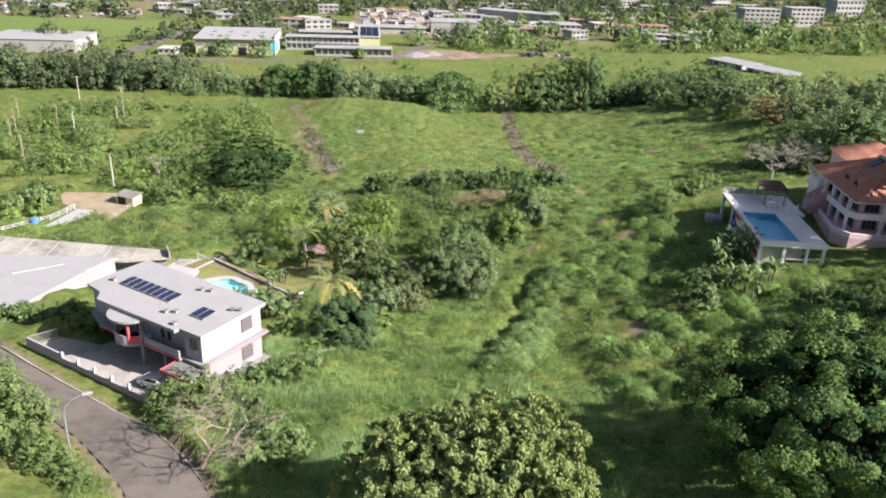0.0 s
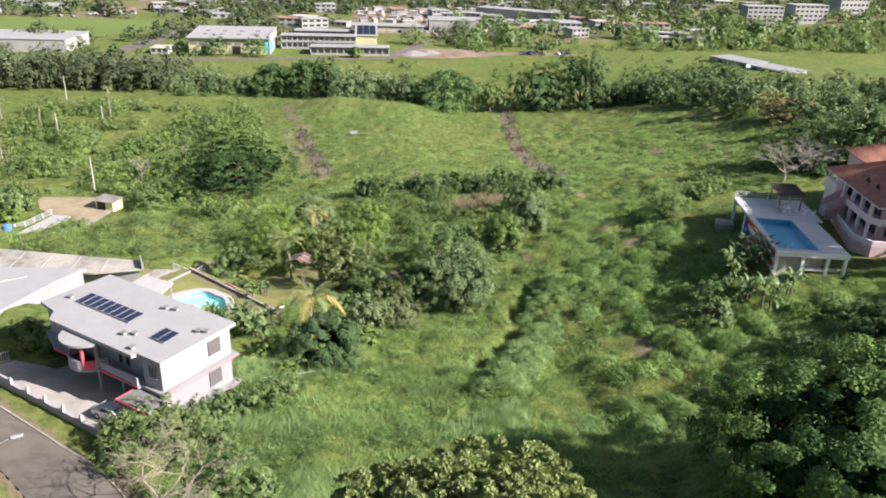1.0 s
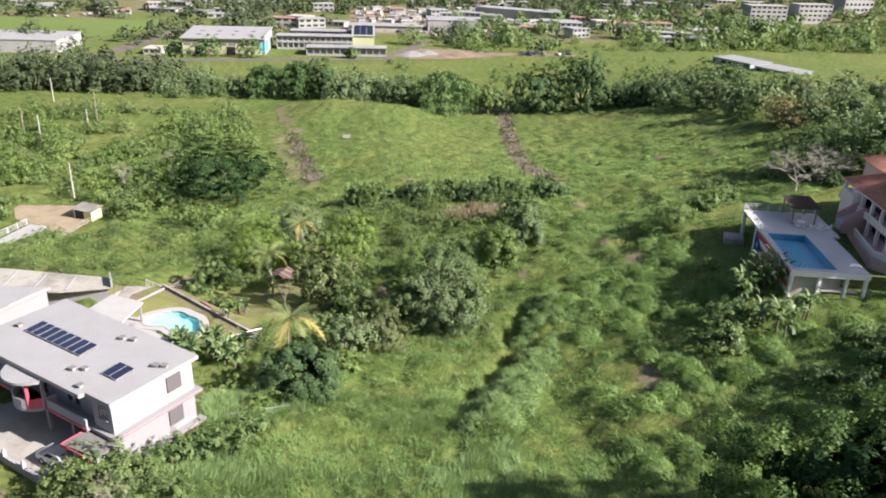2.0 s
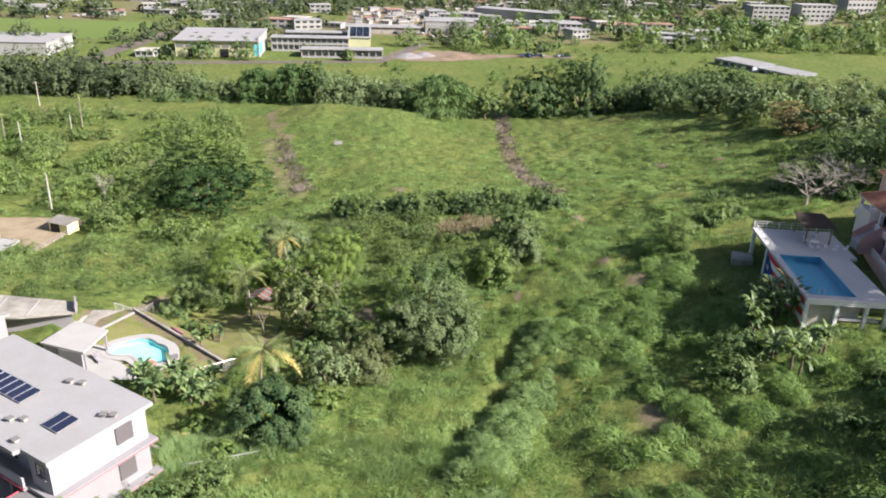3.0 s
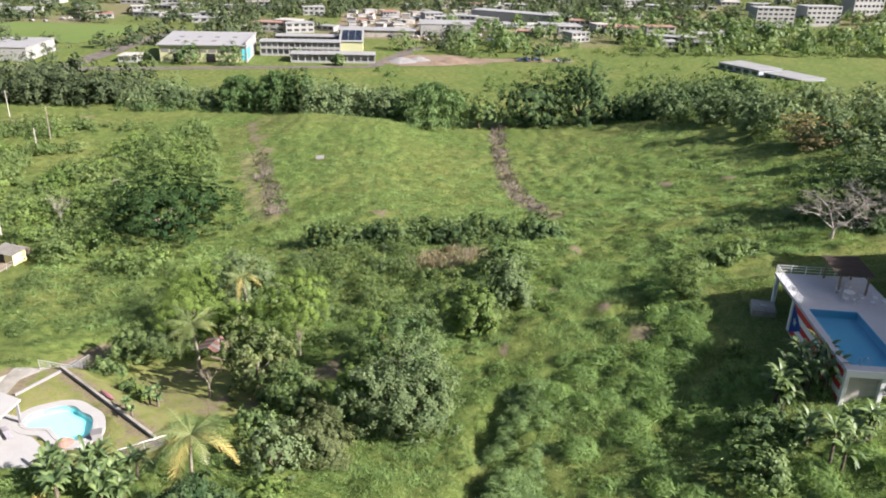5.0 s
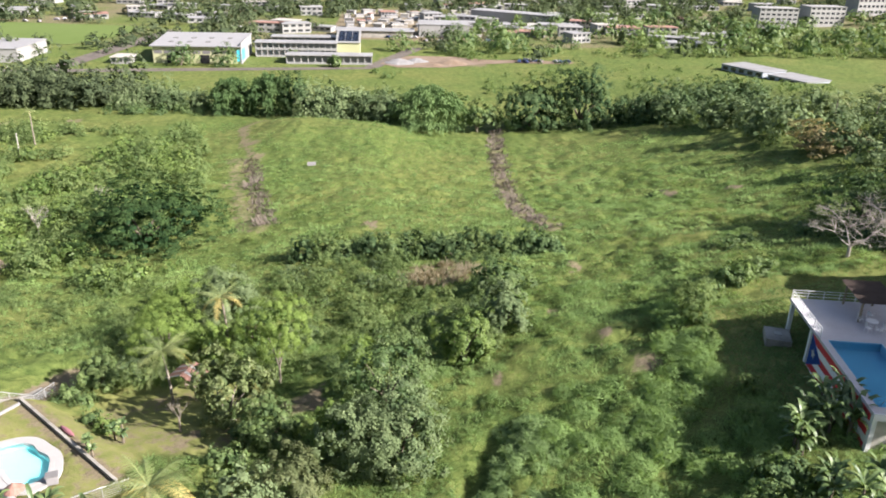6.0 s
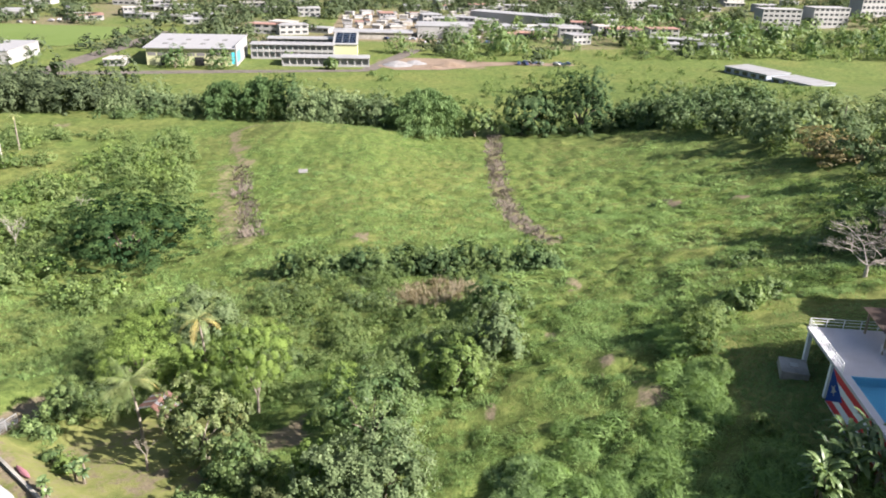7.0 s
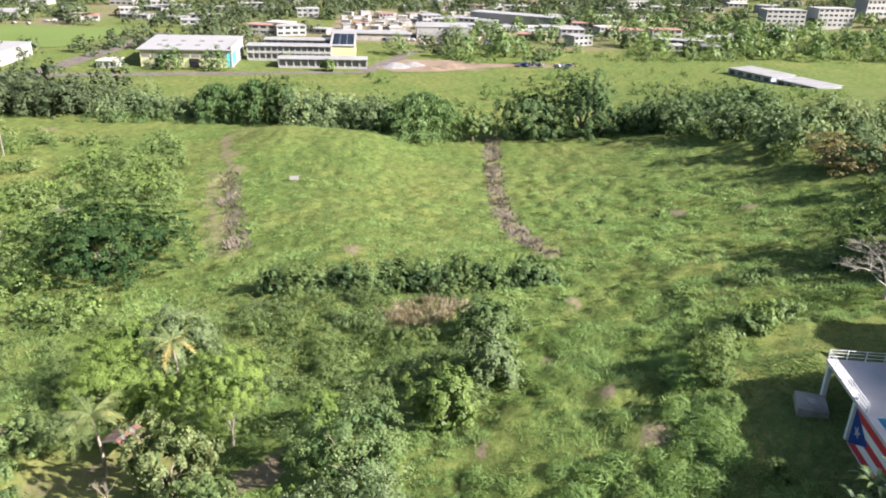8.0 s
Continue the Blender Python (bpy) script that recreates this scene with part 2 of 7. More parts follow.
# ---- building helpers ----
def mesh_of(bm, name, material):
    me = bpy.data.meshes.new(name)
    bm.to_mesh(me)
    bm.free()
    for mt in material if isinstance(material, (list, tuple)) else [material]:
        me.materials.append(mt)
    return me


def part(name, bm, material, parent, label=""):
    ob = new(name, bm if isinstance(bm, bpy.types.Mesh) else mesh_of(bm, name, material))
    if parent is not None:
        ob.parent = parent
    if label:
        ob["label"] = label
    return ob


def thing(name, m, label, category, group="", kind=""):
    ob = new(name)
    ob.empty_display_size = 0.3
    ob.matrix_world = m
    return tagged(ob, label, category, group, kind)


def structure(name, bm, material, label, category=""):
    ob = new(name, bm if isinstance(bm, bpy.types.Mesh) else mesh_of(bm, name, material))
    return tagged(ob, label, category or name.replace("_", " "), "", "structure")


def box(bm, x0, y0, z0, x1, y1, z1, bevel=0.0):
    g = bmesh.ops.create_cube(bm, size=1.0, matrix=Matrix.Translation(((x0 + x1) / 2, (y0 + y1) / 2, (z0 + z1) / 2)) @ Matrix.Diagonal((abs(x1 - x0), abs(y1 - y0), abs(z1 - z0), 1)))
    if bevel:
        es = list({e for v in g["verts"] for e in v.link_edges})
        bmesh.ops.bevel(bm, geom=es, offset=bevel, segments=1, affect="EDGES")
    return bm


def boxed(*args, bevel=0.0):
    return box(bmesh.new(), *args, bevel=bevel)


def tube(bm, points, radii, sides=7):
    """A tapered pipe through the points."""
    rings = []
    pts = [Vector(p) for p in points]
    for i, p in enumerate(pts):
        d = (pts[min(i + 1, len(pts) - 1)] - pts[max(i - 1, 0)]).normalized()
        a = d.orthogonal().normalized()
        b = d.cross(a)
        rings.append([bm.verts.new(p + radii[i] * (a * math.cos(2 * math.pi * k / sides) + b * math.sin(2 * math.pi * k / sides))) for k in range(sides)])
    for r0, r1 in zip(rings, rings[1:]):
        for k in range(sides):
            try:
                bm.faces.new((r0[k], r0[(k + 1) % sides], r1[(k + 1) % sides], r1[k]))
            except ValueError:
                pass
    for r in (rings[0][::-1], rings[-1]):
        bm.faces.new(r)
    return bm


def prism(bm, poly, z0, z1):
    """An upright block over a plan outline."""
    lo = [bm.verts.new((x, y, z0)) for x, y in poly]
    hi = [bm.verts.new((x, y, z1)) for x, y in poly]
    n = len(poly)
    for i in range(n):
        bm.faces.new((lo[i], lo[(i + 1) % n], hi[(i + 1) % n], hi[i]))
    bm.faces.new(hi)
    bm.faces.new(lo[::-1])
    bmesh.ops.recalc_face_normals(bm, faces=bm.faces)
    return bm


def quads_mesh(name, verts, tone, material, corners=4):
    """A mesh of loose leaves: verts (n * corners, 3), tone per leaf."""
    n = len(verts) // corners
    me = bpy.data.meshes.new(name)
    me.vertices.add(len(verts))
    me.vertices.foreach_set("co", np.asarray(verts, np.float32).ravel())
    me.loops.add(len(verts))
    me.loops.foreach_set("vertex_index", np.arange(len(verts), dtype=np.int32))
    me.polygons.add(n)
    me.polygons.foreach_set("loop_start", np.arange(0, len(verts), corners, dtype=np.int32))
    me.polygons.foreach_set("loop_total", np.full(n, corners, dtype=np.int32))
    me.update(calc_edges=True)
    at = me.attributes.new("tone", "FLOAT", "POINT")
    at.data.foreach_set("value", np.repeat(np.asarray(tone, np.float32), corners))
    me.materials.append(material)
    return me


# ---- the land ----
# Long profiles of the land from near to far, by distance across: (y, z) knots.
PROFILES = {
    -140: [(-200, 30), (0, 14), (60, 7), (120, -4), (180, -10), (318, -15), (400, -17.5)],
    -70: [(-200, 30), (0, 15), (50, 9), (80, 3.5), (120, -3), (155, -9), (183, -10.8), (260, -12.5), (330, -16), (400, -17.5)],
    -40: [(-200, 30), (0, 16), (50, 10), (72, 6.8), (90, 3), (112, -1.5), (135, -6), (170, -9.5), (200, -10.8), (260, -12.5), (330, -16), (400, -17.5)],
    -20: [(-200, 30), (0, 17), (40, 11.5), (58, 8.3), (72, 5.2), (90, 2), (105, -0.7), (127, -6), (155, -8), (200, -9.2), (240, -10.8), (268, -9.2), (286, -8.8), (312, -15), (400, -17.5)],
    5: [(-200, 30), (0, 16), (41, 9), (76, 2.6), (90, -0.8), (110, -2.5), (128, -4.3), (140, -5.5), (157, -3.5), (190, -5.6), (228, -8), (262, -9), (284, -9.6), (308, -15.5), (400, -17.5)],
    24: [(-200, 30), (0, 16), (41, 8.5), (76, 1.6), (90, 0.8), (125, 0.8), (155, -1.6), (190, -5.8), (222, -9.6), (250, -12), (302, -15.8), (400, -17.5)],
    45: [(-200, 32), (0, 20), (41, 12), (76, 7.2), (97, 6.6), (123, 5.8), (155, -0.5), (190, -5.9), (220, -10.2), (250, -12.8), (305, -17.3), (400, -17.5)],
    58: [(-200, 34), (0, 22), (41, 14), (76, 9.8), (95, 8.8), (116, 9.5), (134, 6.5), (155, 2.5), (175, -1.2), (200, -7), (244, -11.2), (303, -16.8), (400, -17.5)],
    75: [(-200, 36), (0, 24), (41, 17), (76, 13.5), (97, 11), (116, 11), (134, 9), (155, 5), (174, 0.6), (208, -5), (244, -8.6), (303, -16), (400, -17.2)],
    110: [(-200, 40), (0, 28), (41, 22), (97, 18), (140, 14), (181, 8), (231, 0.5), (267, -4), (308, -11), (400, -16.5)],
    170: [(-200, 44), (0, 32), (97, 22), (181, 12), (231, 5), (308, -4), (400, -15)],
}
GX = np.arange(-140, 171, 3.0)
GY = np.arange(-60, 421, 3.0)
px = np.array(sorted(PROFILES))
cols = np.array([np.interp(GY, *zip(*PROFILES[k])) for k in sorted(PROFILES)])
HGT = np.array([np.interp(GX, px, cols[:, j]) for j in range(len(GY))])      # rows y, columns x
for _ in range(2):
    pad = np.pad(HGT, 1, mode="edge")
    HGT = (pad[:-2, 1:-1] + pad[2:, 1:-1] + pad[1:-1, :-2] + pad[1:-1, 2:] + 2 * pad[1:-1, 1:-1]) / 6


def segdist(x, y, pts):
    """Distance of points from a polyline."""
    best = np.full(np.shape(x), 1e9)
    for (ax, ay), (bx, by) in zip(pts, pts[1:]):
        t = np.clip(((x - ax) * (bx - ax) + (y - ay) * (by - ay)) / ((bx - ax) ** 2 + (by - ay) ** 2), 0, 1)
        best = np.minimum(best, np.hypot(x - ax - t * (bx - ax), y - ay - t * (by - ay)))
    return best


def smooth(a, b, v):
    t = np.clip((v - a) / (b - a), 0, 1)
    return t * t * (3 - 2 * t)


HOUSE = pose(-25.0, 73.9, 5.2, 0, 0, -35.0)     # front middle of the white house; x along its front, y into the house


def in_frame(m, x, y):
    """Plan coordinates of world points in the frame of a pose."""
    a = math.atan2(m[1][0], m[0][0])
    dx, dy = x - m[0][3], y - m[1][3]
    return dx * math.cos(a) + dy * math.sin(a), -dx * math.sin(a) + dy * math.cos(a)


ROAD = [(-75, 96), (-52, 82), (-40, 72.5), (-31, 65.5), (-24.5, 59), (-18.8, 52), (-14.6, 45), (-10, 34), (-4, 20), (4, 0), (10, -30)]
POOL_LOBES = [(-27.0, 107.8, 1.55), (-25.1, 108.3, 1.9), (-23.2, 106.8, 1.9), (-22.4, 105.4, 1.5)]
LANE = [(-33.6, 112.4), (-33.4, 117.0), (-32.0, 121.5), (-30.2, 126.5), (-28.5, 131.0)]
GARDEN_WALL = [(-28.9, 118.2), (-14.0, 104.2)]


def flats(x, y, z):
    """Level pads under buildings, the yard and the road."""
    u, v = in_frame(HOUSE, x, y)
    k = smooth(3.0, 0.0, np.maximum(np.abs(u + 3.5) - 14.5, np.abs(v + 1.0) - 5.6))
    z = z * (1 - k) + 5.15 * k
    k = smooth(4.0, 0.0, np.maximum(np.abs(x + 26) - 11, np.maximum(np.abs(y - 109) - 9, (x + 28.9) * 0.685 + (y - 118.2) * 0.729 - 0.6)))
    z = z * (1 - k) - 0.75 * k
    k = smooth(4.0, 0.0, np.maximum(np.abs(x + 66) - 12, np.abs(y - 167) - 9))
    z = z * (1 - k) - 9.4 * k
    k = smooth(4.0, 0.0, np.maximum(np.abs(x - 52.0) - 4.8, np.abs(y - 113) - 9))
    z = z * (1 - k) + (7.7 + 0.16 * (x - 48)) * k
    return z


def height0(x, y):
    x, y = np.asarray(x, float), np.asarray(y, float)
    fx = np.clip((x - GX[0]) / 3.0, 0, len(GX) - 1.001)
    fy = np.clip((y - GY[0]) / 3.0, 0, len(GY) - 1.001)
    i, j = fx.astype(int), fy.astype(int)
    a, b = fx - i, fy - j
    z = HGT[j, i] * (1 - a) * (1 - b) + HGT[j, i + 1] * a * (1 - b) + HGT[j + 1, i] * (1 - a) * b + HGT[j + 1, i + 1] * a * b
    far = smooth(700, 1500, y) * 35 + smooth(230, 600, x) * smooth(350, 700, y) * 22
    return flats(x, y, z + far)


def fbm(x, y, scale, seed=0):
    """Cheap smooth noise on arrays, about -1 to 1."""
    out = np.zeros(np.shape(x))
    rng = np.random.RandomState(seed)
    for k in range(9):
        a, ph, f = rng.uniform(0, 6.283), rng.uniform(0, 6.283, 2), scale * rng.uniform(0.5, 2.1)
        c, s = math.cos(a), math.sin(a)
        out = out + np.sin(f * (x * c + y * s) + ph[0] + 1.3 * np.sin(f * 0.6 * (y * c - x * s) + ph[1])) / 4.0
    return out


def height(x, y):
    return height0(x, y)


def ground_z(x, y):
    return float(height0(np.array([x]), np.array([y]))[0])


STRIP_FAR = [(42, 175), (38.3, 189), (38.6, 219), (41, 250), (44, 278), (47, 304)]
STRIP_LEFT = [(-12.5, 188), (-16, 200), (-21, 220), (-25.5, 244)]
FIELD_PATH = [(-27, 250), (-32, 268), (-35.5, 288), (-30, 300)]
GULLY = [(10.5, 79), (13.2, 83.5), (14.2, 86.5), (17.2, 92.5), (18.6, 98.0), (20.6, 101.8), (22.6, 107.0)]
SOILS = [(37, 122.5, 2.6), (32.3, 86, 3.4), (27.5, 122, 1.6), (24.5, 117, 1.4), (33, 133, 1.8), (39, 115, 2.2), (-24, 248, 4.0), (-28, 262, 4), (71, 196, 2.2), (82, 190, 2.0), (40, 150, 1.6), (8, 182, 1.5), (5, 178, 1.8), (15, 70, 2.0), (1.6, 120.3, 4.6), (-9.5, 113.5, 2.0), (-114, 294, 5.5), (-93, 300, 5.0)]


def open_ground(x, y):
    """1 where rough grass grows, 0 on roads, yards, lawns."""
    u, v = in_frame(HOUSE, x, y)
    k = smooth(0.0, 2.5, np.maximum(np.abs(u + 3) - 14, np.abs(v + 1) - 6))
    k = k * smooth(2.8, 4.2, segdist(x, y, ROAD)) * smooth(2.2, 3.4, segdist(x, y, LANE))
    k = k * smooth(0, 2, np.maximum(np.abs(x + 23.5) - 10, np.abs(y - 109) - 10))
    k = k * smooth(0, 2, np.maximum(np.abs(x + 66) - 12, np.abs(y - 167) - 9))
    k = k * smooth(0, 2, np.maximum(np.abs(x - 52.5) - 5.5, np.abs(y - 114) - 10))
    k = k * smooth(0, 2, np.maximum(np.abs(x - 70) - 14, np.abs(y - 112) - 17))
    k = k * smooth(0, 2, np.maximum(np.abs(x + 13) - 9, np.abs(y - 119) - 9))
    return k


def domes(x, y, cell, seed):
    """Rounded hummocks on a jittered grid, 0 to 1."""
    i, j = np.floor(x / cell), np.floor(y / cell)
    out = np.zeros(np.shape(x))
    for di in (-1, 0, 1):
        for dj in (-1, 0, 1):
            a, b = i + di, j + dj
            h = [np.modf(np.abs(np.sin(a * 127.1 + b * 311.7 + seed * 17.3 + k * 74.7) * 43758.5453))[0] for k in range(4)]
            d2 = ((a + 0.1 + 0.8 * h[0]) * cell - x) ** 2 + ((b + 0.1 + 0.8 * h[1]) * cell - y) ** 2
            r2 = (cell * (0.5 + 0.45 * h[2])) ** 2
            out = np.maximum(out, np.sqrt(np.maximum(1 - d2 / r2, 0)) * (0.45 + 0.55 * h[3]))
    return out


def tussock(x, y):
    """Hummocks of the overgrown pasture, tall in the valley and low on the field."""
    near = smooth(205, 150, y) * (0.35 + 0.65 * smooth(-0.5, 0.2, fbm(x, y, 0.18, 6)))
    big = domes(x, y, 2.7, 1) * 1.15 + domes(x + 7, y + 3, 1.3, 2) * 0.4
    bank = 1.05 * smooth(3.2, 0.3, segdist(x - 3.4, y, GULLY) + 0.6 * fbm(x, y, 0.5, 15)) * (0.75 + 0.35 * fbm(x, y, 1.1, 12)) - 0.6 * smooth(1.7, 0.2, segdist(x + 1.0 * fbm(x, y, 0.6, 13), y, GULLY) + 1.2 * fbm(x, y, 0.4, 14))
    return big * near + domes(x, y, 2.9, 3) * 0.85 * (1 - near) + fbm(x, y, 0.35, 5) * 0.25 + 0.8 * domes(x + 3, y + 1, 4.4, 7) * smooth(28, 50, x) * smooth(140, 160, y) + bank


def axis(lo, hi, step, reach, grow):
    core = list(np.arange(lo, hi + 0.01, step))
    out, s = [core[-1]], step
    while out[-1] < reach[1]:
        s *= grow
        out.append(out[-1] + s)
    back, s = [core[0]], step
    while back[-1] > reach[0]:
        s *= grow
        back.append(back[-1] - s)
    return np.array(back[:0:-1] + core + out[1:])


ax = axis(-90, 105, 1.35, (-2500, 2500), 1.09)
ax = np.r_[ax[ax < -21.5], np.arange(-21, 70, 0.85), ax[ax > 70.5]]
ay = axis(46, 240, 1.25, (-1500, 4000), 1.065)
ay = np.r_[ay[ay < 54.5], np.arange(55, 232, 0.85), ay[ay > 232.5]]
XX, YY = np.meshgrid(ax, ay)
rough = open_ground(XX, YY)
ZZ = height(XX, YY)
ZZ = ZZ + tussock(XX, YY) * rough * smooth(420, 260, YY)
ZZ = ZZ - 1.45 * smooth(1.15, 0.25, np.min([np.hypot(XX - lx, YY - ly) - lr for lx, ly, lr in POOL_LOBES], axis=0))
ZZ = ZZ - 0.15 * smooth(4.5, 2.8, segdist(XX, YY, ROAD)) * (YY > 40)
bare = np.zeros(XX.shape)
for sx, sy, sr in SOILS:
    bare = np.maximum(bare, 0.62 * smooth(sr * 1.1, sr * 0.2, np.hypot(XX - sx, (YY - sy) * 0.7) + 1.3 * fbm(XX, YY, 0.8, 91)))
bare = np.maximum(bare, 0.52 * smooth(3.6, 1.0, segdist(XX, YY, STRIP_FAR)))
bare = np.maximum(bare, 0.6 * smooth(3.4, 0.6, segdist(XX, YY, FIELD_PATH) + 0.8 * fbm(XX, YY, 0.3, 92)))
bare = np.maximum(bare, 0.48 * smooth(6.0, 1.8, segdist(XX + 4.0, YY, STRIP_LEFT) + 1.8 * fbm(XX, YY, 0.3, 94)))
bare = np.maximum(bare, 0.7 * smooth(5.4, 3.0, segdist(XX, YY, ROAD)))
bare = np.maximum(bare, 0.46 * smooth(2, -1, np.maximum(np.abs(XX + 13) - 9, np.abs(YY - 119) - 8)) * (fbm(XX, YY, 0.5, 8) > -0.1))
bare = np.maximum(bare, 0.75 * smooth(3.2, 1.6, segdist(XX, YY, LANE)))
bare = np.maximum(bare, 0.7 * smooth(1.6, 0.5, segdist(XX, YY, GARDEN_WALL)))
bare = np.maximum(bare, 0.4 * smooth(1, -1, np.maximum(np.abs(XX + 24) - 11, np.abs(YY - 109) - 10)))
bare = np.maximum(bare, 0.6 * smooth(6, 0, np.maximum(np.abs(XX - 32) - 26, np.abs(YY - 456) - 14)))
bare = np.maximum(bare, (0.44 + 0.16 * fbm(XX, YY, 0.05, 93)) * smooth(478, 500, YY - 0.08 * XX))
bare = np.maximum(bare, 0.9 * smooth(6, 0, np.maximum(np.abs(XX - 32) - 58, np.abs(YY - 602) - 66)))
mown = 0.35 * smooth(1, 0, np.maximum(np.abs(XX - 52.5) - 5.5, np.abs(YY - 114) - 10))
mown = np.maximum(mown, 0.35 * smooth(1, 0, np.maximum(np.abs(XX - 72) - 14, np.abs(YY - 120) - 14)))
mown = np.maximum(mown, smooth(1, 0, np.maximum(np.abs(XX + 24) - 11, np.abs(YY - 109) - 10)))
mown = np.maximum(mown, smooth(2, 0, np.maximum(np.abs(XX + 13) - 9, np.abs(YY - 119) - 8)))


def sheet_mesh(name, X, Y, Z, material, **attrs):
    ny, nx = X.shape
    me = bpy.data.meshes.new(name)
    me.vertices.add(nx * ny)
    me.vertices.foreach_set("co", np.stack([X, Y, Z], -1).astype(np.float32).ravel())
    a = (np.arange(ny - 1)[:, None] * nx + np.arange(nx - 1)).ravel()
    idx = np.stack([a, a + 1, a + nx + 1, a + nx], -1).astype(np.int32)
    me.loops.add(idx.size)
    me.loops.foreach_set("vertex_index", idx.ravel())
    me.polygons.add(len(idx))
    me.polygons.foreach_set("loop_start", np.arange(0, idx.size, 4, dtype=np.int32))
    me.polygons.foreach_set("loop_total", np.full(len(idx), 4, dtype=np.int32))
    me.polygons.foreach_set("use_smooth", np.ones(len(idx), bool))
    me.update(calc_edges=True)
    for k, v in attrs.items():
        me.attributes.new(k, "FLOAT", "POINT").data.foreach_set("value", v.astype(np.float32).ravel())
    me.materials.append(material)
    return me


structure("ground", sheet_mesh("ground", XX, YY, ZZ, M_GROUND, bare=bare, mown=mown), None, "rolling green pasture with rough grass and bare earth", "ground")

# ---- plants: shapes ----
def crown_leaves(radius, clumps, per, leaf, seed, flat=0.8, lumpy=0.4, spread=1.0, aspect=0.55, hang=0.0, fill=0.1, skirt=-0.35, corners=4, loose=0.22):
    """Leaves of a crown round the origin: (n, corners, 3) and tones. Sprays of leaves over an uneven ellipsoid, with gaps between them."""
    rng = np.random.RandomState(seed)
    rx, ry, rz = radius
    k = np.arange(clumps) + 0.5
    zc = np.clip(1 - (1 - max(skirt, -0.95)) * k / clumps + rng.normal(scale=0.08, size=clumps), -0.99, 0.99)
    az = k * 2.39996 + rng.normal(scale=0.35, size=clumps)
    d = np.stack([np.cos(az) * np.sqrt(1 - zc ** 2), np.sin(az) * np.sqrt(1 - zc ** 2), zc], -1)
    coarse, fine = (v / np.linalg.norm(v, axis=1)[:, None] for v in (rng.normal(size=(8, 3)), rng.normal(size=(30, 3))))
    bulge = 1 + lumpy * (np.max(d @ coarse.T, axis=1) - 0.75) / 0.35 + 0.4 * lumpy * (np.max(d @ fine.T, axis=1) - 0.9) / 0.12
    inner = np.where(rng.rand(clumps) < 0.24, rng.uniform(0.58, 0.84, clumps), rng.uniform(0.86, 1.06, clumps))
    c = d * (bulge * inner)[:, None]
    touch = (2 * (1 - max(skirt, -0.95)) / clumps) ** 0.5
    crad = spread * touch * rng.uniform(0.6, 1.35, clumps)
    ctone = rng.uniform(0.12, 0.46, clumps)
    k = np.repeat(np.arange(clumps), per)
    n = len(k)
    o = rng.normal(size=(n, 3))
    o /= np.linalg.norm(o, axis=1)[:, None]
    o = o * np.where((o * d[k]).sum(1) < -0.3, -1, 1)[:, None]
    rad = crad[k] * rng.uniform(0.3, 1.12, n) ** 0.7
    off = o * rad[:, None]
    off[:, 2] = off[:, 2] * flat - 0.3 * crad[k] * (off[:, 0] ** 2 + off[:, 1] ** 2) / crad[k] ** 2
    p = (c[k] + off) * np.array([rx, ry, rz])
    nrm = 0.6 * o + 0.45 * d[k] + rng.normal(scale=loose, size=(n, 3)) + np.array([0, 0, 0.3])
    nrm /= np.linalg.norm(nrm, axis=1)[:, None]
    a = np.cross(nrm, rng.normal(size=(n, 3)))
    a /= np.linalg.norm(a, axis=1)[:, None]
    a[:, 2] -= hang
    a /= np.linalg.norm(a, axis=1)[:, None]
    b = np.cross(nrm, a)
    b /= np.linalg.norm(b, axis=1)[:, None]
    s = leaf * rng.uniform(0.6, 1.35, n)[:, None]
    u, v = a * s, b * s * aspect
    bend = nrm * s * 0.15
    quad = np.stack([p - u * 0.5, p + v * 0.5 + bend, p + u * 0.5, p - v * 0.5 + bend], 1)
    if corners == 3:
        quad = np.stack([p - u * 0.5 + v * 0.4, p + u * 0.55, p - u * 0.3 - v * 0.55 + bend], 1)
    tone = ctone[k] + rng.uniform(0, 0.22, n)
    # Enlarged filler leaves, pulled inward; darkest tone paints the shade inside the crown.
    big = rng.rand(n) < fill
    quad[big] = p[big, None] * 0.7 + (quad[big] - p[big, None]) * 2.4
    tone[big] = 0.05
    return quad, tone


def hummock(blades, seed, fine=1.0):
    """Blades of one rounded cushion of long grass, radius about 1: (n, 3, 3) corners and tones."""
    rng = np.random.RandomState(seed)
    o = rng.normal(size=(blades, 3))
    o[:, 2] = np.abs(o[:, 2])
    o /= np.linalg.norm(o, axis=1)[:, None]
    lob = 1 + 0.22 * np.sin(3 * np.arctan2(o[:, 1], o[:, 0]) + rng.uniform(0, 6)) * (1 - o[:, 2])
    p = o * (0.75 * lob * rng.uniform(0.85, 1.1, blades))[:, None] * np.array([1, 1, 0.8])
    lie = np.cross(o, rng.normal(size=(blades, 3)))
    lie /= np.linalg.norm(lie, axis=1)[:, None]
    lie[:, 2] -= 0.35
    d = lie + 0.5 * o + rng.normal(scale=0.22, size=(blades, 3)) + np.array([0, 0, 0.25])
    d /= np.linalg.norm(d, axis=1)[:, None]
    w = np.cross(o, d + rng.normal(scale=0.15, size=(blades, 3)))
    w /= np.linalg.norm(w, axis=1)[:, None] + 1e-6
    L = fine * rng.uniform(0.28, 0.62, blades)[:, None]
    tri = np.stack([p - w * L * 0.075, p + w * L * 0.075, p + d * L], 1)
    return tri, rng.uniform(0.25, 0.5, blades)


def leaves_mesh(name, quad, tone, material):
    return quads_mesh(name, quad.reshape(-1, 3), tone, material, quad.shape[1])


